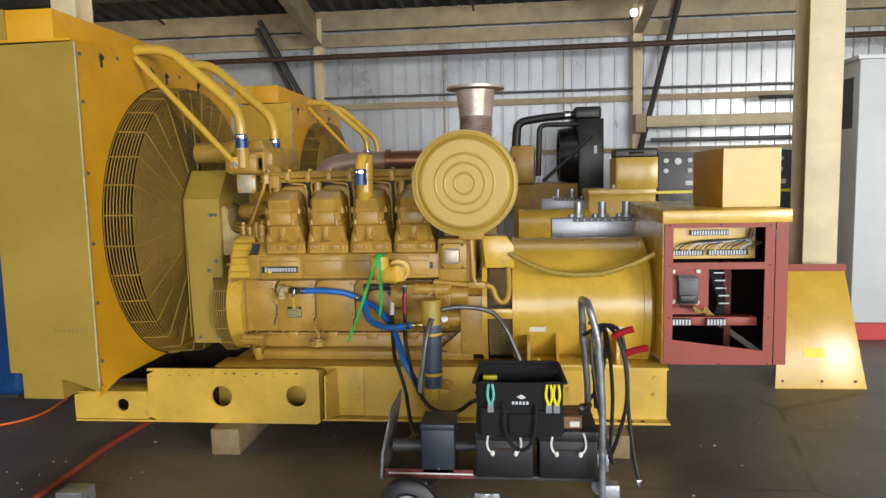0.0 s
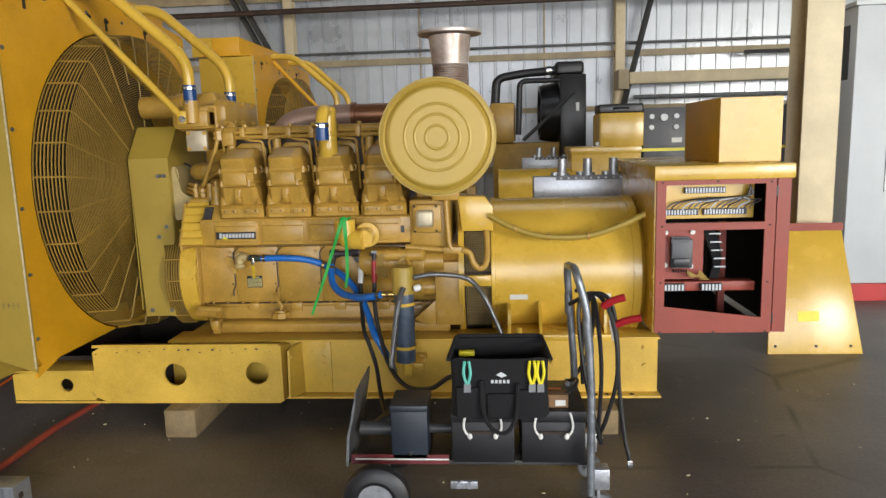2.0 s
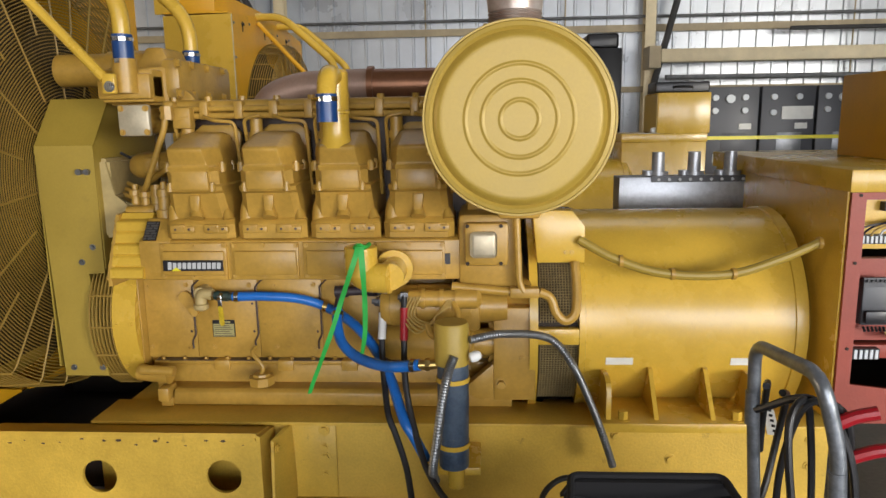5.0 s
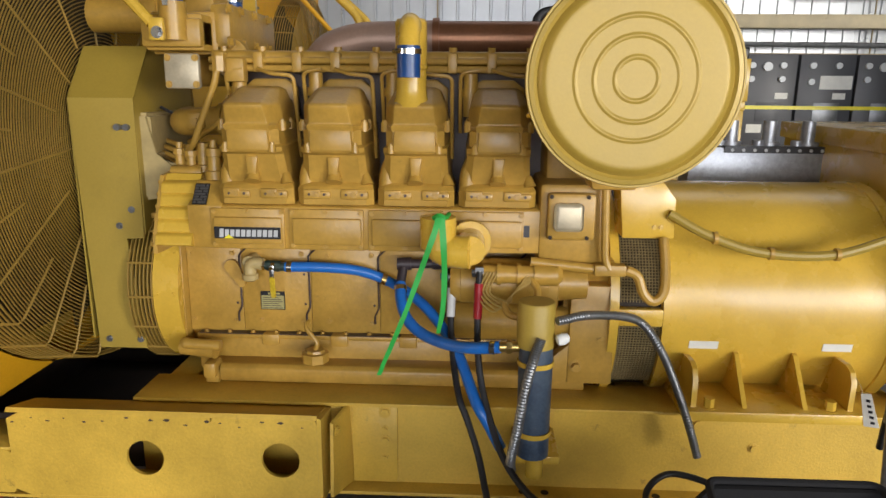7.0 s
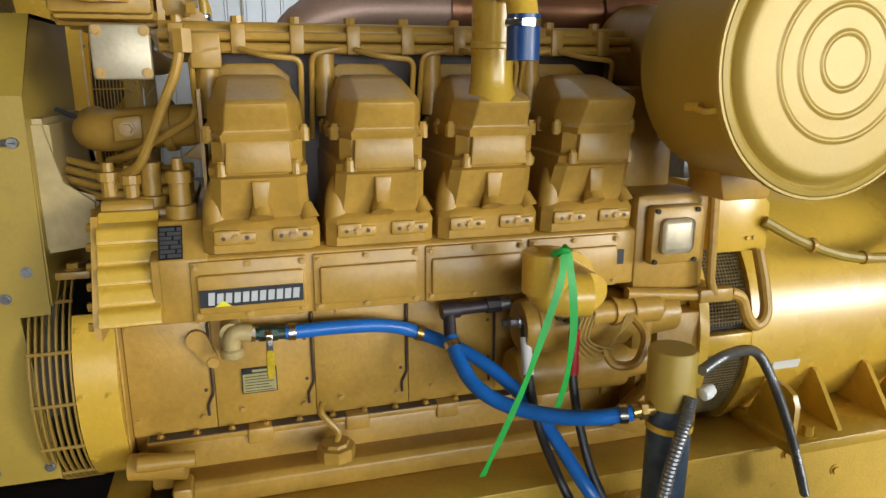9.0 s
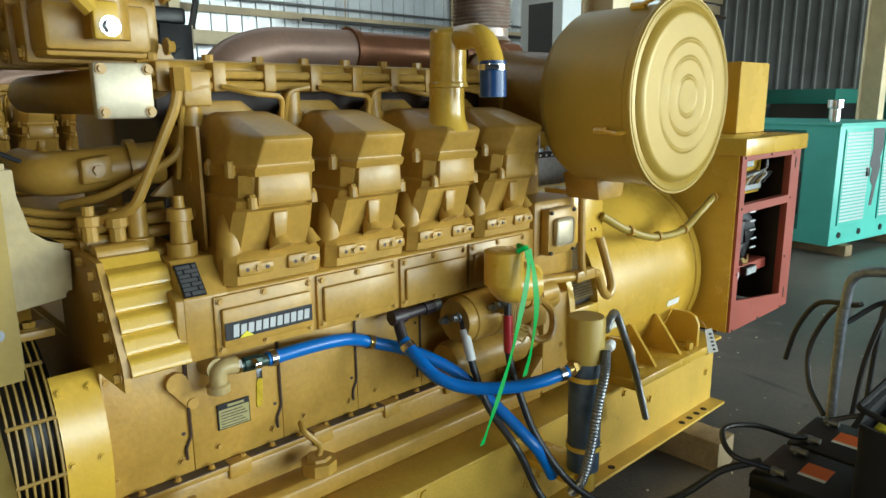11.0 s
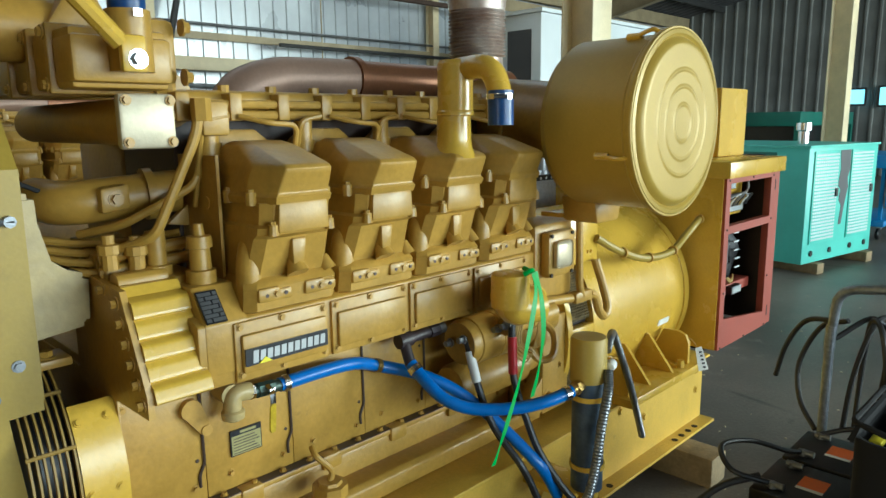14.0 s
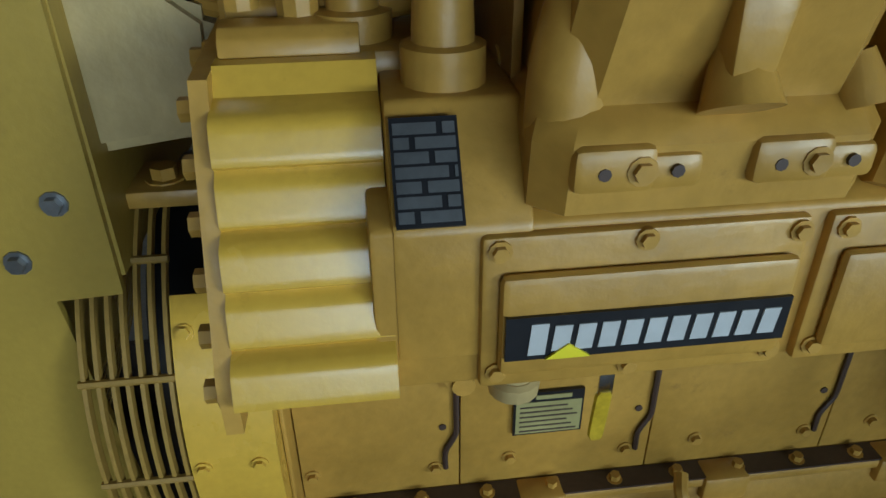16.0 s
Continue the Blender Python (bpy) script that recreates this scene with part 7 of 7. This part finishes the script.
bm = prism(bmesh.new(), [(0.57, 1.13), (0.77, 1.13), (0.78, 0.95), (0.74, 0.86), (0.77, 0.78), (0.72, 0.62), (0.68, 0.42), (0.63, 0.42), (0.66, 0.60), (0.60, 0.66), (0.62, 0.76), (0.56, 0.80), (0.60, 0.95)], "y", -0.004, -0.001)
part("bare_patch", bm, M_greypanel, te, "dark patch where paint has flaked")
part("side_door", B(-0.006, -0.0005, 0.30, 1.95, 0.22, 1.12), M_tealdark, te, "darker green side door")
bm = prism([], [(0.40, 1.10), (1.10, 1.10), (1.02, 0.98), (0.92, 1.02), (0.80, 0.86), (0.70, 0.99), (0.55, 0.90), (0.50, 1.0)], "x", -0.008, -0.0062)
prism(bm, [(0.30, 0.75), (0.38, 0.74), (0.36, 0.4), (0.31, 0.35)], "x", -0.008, -0.0062)
part("bare_patch", bm, M_black, te, "black flaked patch")
part("muffler", lathe(bmesh.new(), (0.45, 0.3, 1.185), (0, 0, 1), [(0, 0.05), (0.12, 0.05), (0.13, 0.07), (0.20, 0.07), (0.20, 0.05)], n=20), M_chrome, te)
bm = []
for x in (0.15, 0.5, 0.9, 1.2):
    cyl(bm, (x, -0.002, 0.19), (x, -0.01, 0.19), 0.028, n=14)
part("base_hole", bm, M_black, te)
for x in (0.2, 1.15):
    t2 = thing("timber_block", "short timber block under the turquoise enclosure", "timber", "timber blocks under the generators", at=(4.70 + x, 4.42 - 0.18 * x, 0))
    t2.rotation_euler = (0, 0, radians(-10))
    part("timber_body", B(-0.06, 0.06, 0, 0.9, 0, 0.098, bevel=0.004), M_wood, t2)
dg = thing("generator_enclosure", "dark green generator frame further back", "enclosure", at=(11.0, 6.6, 0))
part("frame_top", B(0, 3.2, 0, 1.2, 1.30, 1.55, bevel=0.01), M_tealdark, dg)
part("frame_body", B(0.1, 3.1, 0.1, 1.1, 0.35, 1.30), M_black, dg)
for x in (0.0, 1.55, 3.1):
    part("frame_post", B(x, x + 0.1, 0, 0.09, 0.0, 1.30), M_tealdark, dg)
part("skid", B(0, 3.2, 0, 1.2, 0.0, 0.35), M_tealdark, dg)
db = thing("machine_skid", "dark machine covered with blue sheeting", "machine", at=(9.4, 8.6, 0))
part("machine_body", B(0, 5.0, 0, 1.6, 0, 1.2, bevel=0.05), M_black, db)
part("sheeting", loft(bmesh.new(), [[(1.6, 0.2, 1.2), (3.4, 0.3, 1.2), (3.3, 1.4, 1.2), (1.7, 1.3, 1.2)], [(2.0, 0.4, 1.42), (3.0, 0.5, 1.5), (2.9, 1.1, 1.45), (2.1, 1.0, 1.38)]]), M_sleeve, db, "crumpled blue sheeting")
bc = thing("work_trolley", "blue steel trolley on castors", "trolley", at=(7.3, 4.4, 0))
part("trolley_top", B(-0.1, 1.3, 0, 0.7, 0.85, 1.0, bevel=0.01), M_bluecart, bc)
part("trolley_side", prism(bmesh.new(), [(0.0, 0.85), (0.45, 0.85), (0.05, 0.4), (0.0, 0.4)], "y", 0.0, 0.03), M_bluecart, bc)
part("trolley_shelf", B(-0.1, 1.3, 0, 0.7, 0.17, 0.24, bevel=0.01), M_bluecart, bc)
for x in (0.05, 1.2):
    for y in (0.08, 0.62):
        part("leg", B(x - 0.02, x + 0.02, y - 0.02, y + 0.02, 0.24, 0.85), M_bluecart, bc)
        w = part("castor", lathe(bmesh.new(), (x, y - 0.02, 0.07), (0, 1, 0), [(0, 0.02), (0, 0.062), (0.01, 0.07), (0.03, 0.07), (0.04, 0.062), (0.04, 0.02)], n=20), M_black, bc)
        part("castor_fork", B(x - 0.015, x + 0.015, y - 0.03, y + 0.03, 0.13, 0.172), M_zinc, bc)
cr = thing("storage_container", "cream box container further back in the hall", "container", at=(7.2, 8.4, 0))
part("container_body", B(0, 1.9, 0, 1.0, 0.0, 2.95, bevel=0.02), M_cream, cr)
bl = thing("blue_tank", "dark blue steel tank beside the radiator", "tank", at=(-3.73, 4.62, 0))
part("tank_body", B(-0.6, 0.45, -0.4, 0.36, 0.04, 1.24, bevel=0.05, seg=3), M_sleeve, bl)
part("tank_feet", B(-0.4, 0.35, -0.3, 0.3, 0.0, 0.04), M_truss, bl)

# diagonal dark booms and knee braces
for a, b in (((2.12, 11.93, 1.75), (2.76, 11.93, 4.3)), ((-3.42, 11.93, 2.3), (-4.35, 11.93, 4.05)), ((-3.42, 11.80, 2.6), (-4.25, 11.80, 4.15))):
    s = thing("diagonal_brace", "dark steel diagonal brace bar up to the roof", "brace", "diagonal braces", "structure")
    part("brace_bar", tube(bmesh.new(), [a, b], 0.048, n=8, soft=False), M_truss, s)
for x in (-6.0, -0.6, 4.8, 10.2):
    s = thing("roof_purlin_truss", "thin dark steel roof lattice girder", "truss", "roof trusses", "structure")
    bm = tube(bmesh.new(), [(x, 11.9, 4.2), (x, 6.0, 5.3)], 0.02, n=6, soft=False)
    part("chord", bm, M_truss, s)
for y in (11.0, 9.6, 8.2, 6.8, 5.4, 4.0, 2.6):
    z = 4.35 + (YW - y) * 0.1815 - 0.12
    s = thing("roof_purlin", "dark steel purlin under the roof deck", "purlin", "roof purlins", "structure")
    part("purlin_bar", B(-14.9, 17.9, y - 0.03, y + 0.03, z - 0.09, z + 0.03), M_truss, s)
# work lamp high on the wall: a small bright opening under the eave
wl = thing("wall_lamp", "small bright lamp under the eave", "lamp", at=(2.0, 11.8, 4.02))
part("lamp_glass", lathe(bmesh.new(), (0, 0, 0), (0, -1, 0), [(0, 0.03), (0.02, 0.06), (0.06, 0.05), (0.07, 0.01)], n=16), glow("lamp_glow", (1, 0.98, 0.9), 12), wl)
part("lamp_bracket", B(-0.02, 0.02, 0.0, 0.3, -0.02, 0.02), M_truss, wl)
# windows in the east wall
for y, z, w, h in ((7.5, 1.95, 0.35, 0.35), (6.8, 1.95, 0.4, 0.42), (6.1, 1.95, 0.3, 0.42)):
    wn = thing("window_opening", "small bright window with blue-green panes in the end wall", "window", "end wall windows", "structure", at=(17.85, y, z))
    part("pane", B(0, 0.01, -w / 2, w / 2, -h / 2, h / 2), glow("window_daylight", (0.40, 0.85, 1.0), 1.0), wn)
    bm = box([], -0.02, 0.012, -w / 2 - 0.04, w / 2 + 0.04, h / 2, h / 2 + 0.05)
    box(bm, -0.02, 0.012, -w / 2 - 0.04, w / 2 + 0.04, -h / 2 - 0.05, -h / 2)
    box(bm, -0.02, 0.012, -w / 2 - 0.05, -w / 2, -h / 2, h / 2)
    box(bm, -0.02, 0.012, w / 2, w / 2 + 0.05, -h / 2, h / 2)
    part("window_frame", bm, M_truss, wn)

# bare chips along the worn outrigger edge
rnd = random.Random(11)
for i in range(16):
    cx = -1.97 + 0.058 * i + rnd.uniform(-0.02, 0.02)
    cz = 0.426 - abs(rnd.gauss(0, 0.012)) - 0.004
    r = rnd.uniform(0.003, 0.010)
    pts = [(cx + r * rnd.uniform(0.6, 1.5) * math.cos(q), cz + 0.45 * r * rnd.uniform(0.6, 1.3) * math.sin(q)) for q in (math.pi * 2 * k / 9 for k in range(9))]
    part("paint_chip", prism(bmesh.new(), pts, "y", 3.5194, 3.521), M_rustpipe, main_set, "dark bare chip in the paint")

# grit and flakes lying on the floor
rnd = random.Random(23)
bm = bmesh.new()
for i in range(260):
    cx, cy, r = rnd.uniform(-3.2, 4.2), rnd.uniform(0.6, 4.2), rnd.uniform(0.002, 0.007)
    top = [bm.verts.new((cx + r * rnd.uniform(0.5, 1.4) * math.cos(q), cy + r * rnd.uniform(0.5, 1.4) * math.sin(q), 0.004)) for q in (math.pi * 2 * k / 5 for k in range(5))]
    low = [bm.verts.new((v.co.x * 1.0, v.co.y * 1.0, 0.0005)) for v in top]
    bm.faces.new(top)
    for k in range(5):
        bm.faces.new((top[k], low[k], low[(k + 1) % 5], top[(k + 1) % 5]))
tagged(finish("floor_grit", bm, M_sealant), "pale paint flakes and grit scattered on the concrete floor", "debris", kind="stuff")
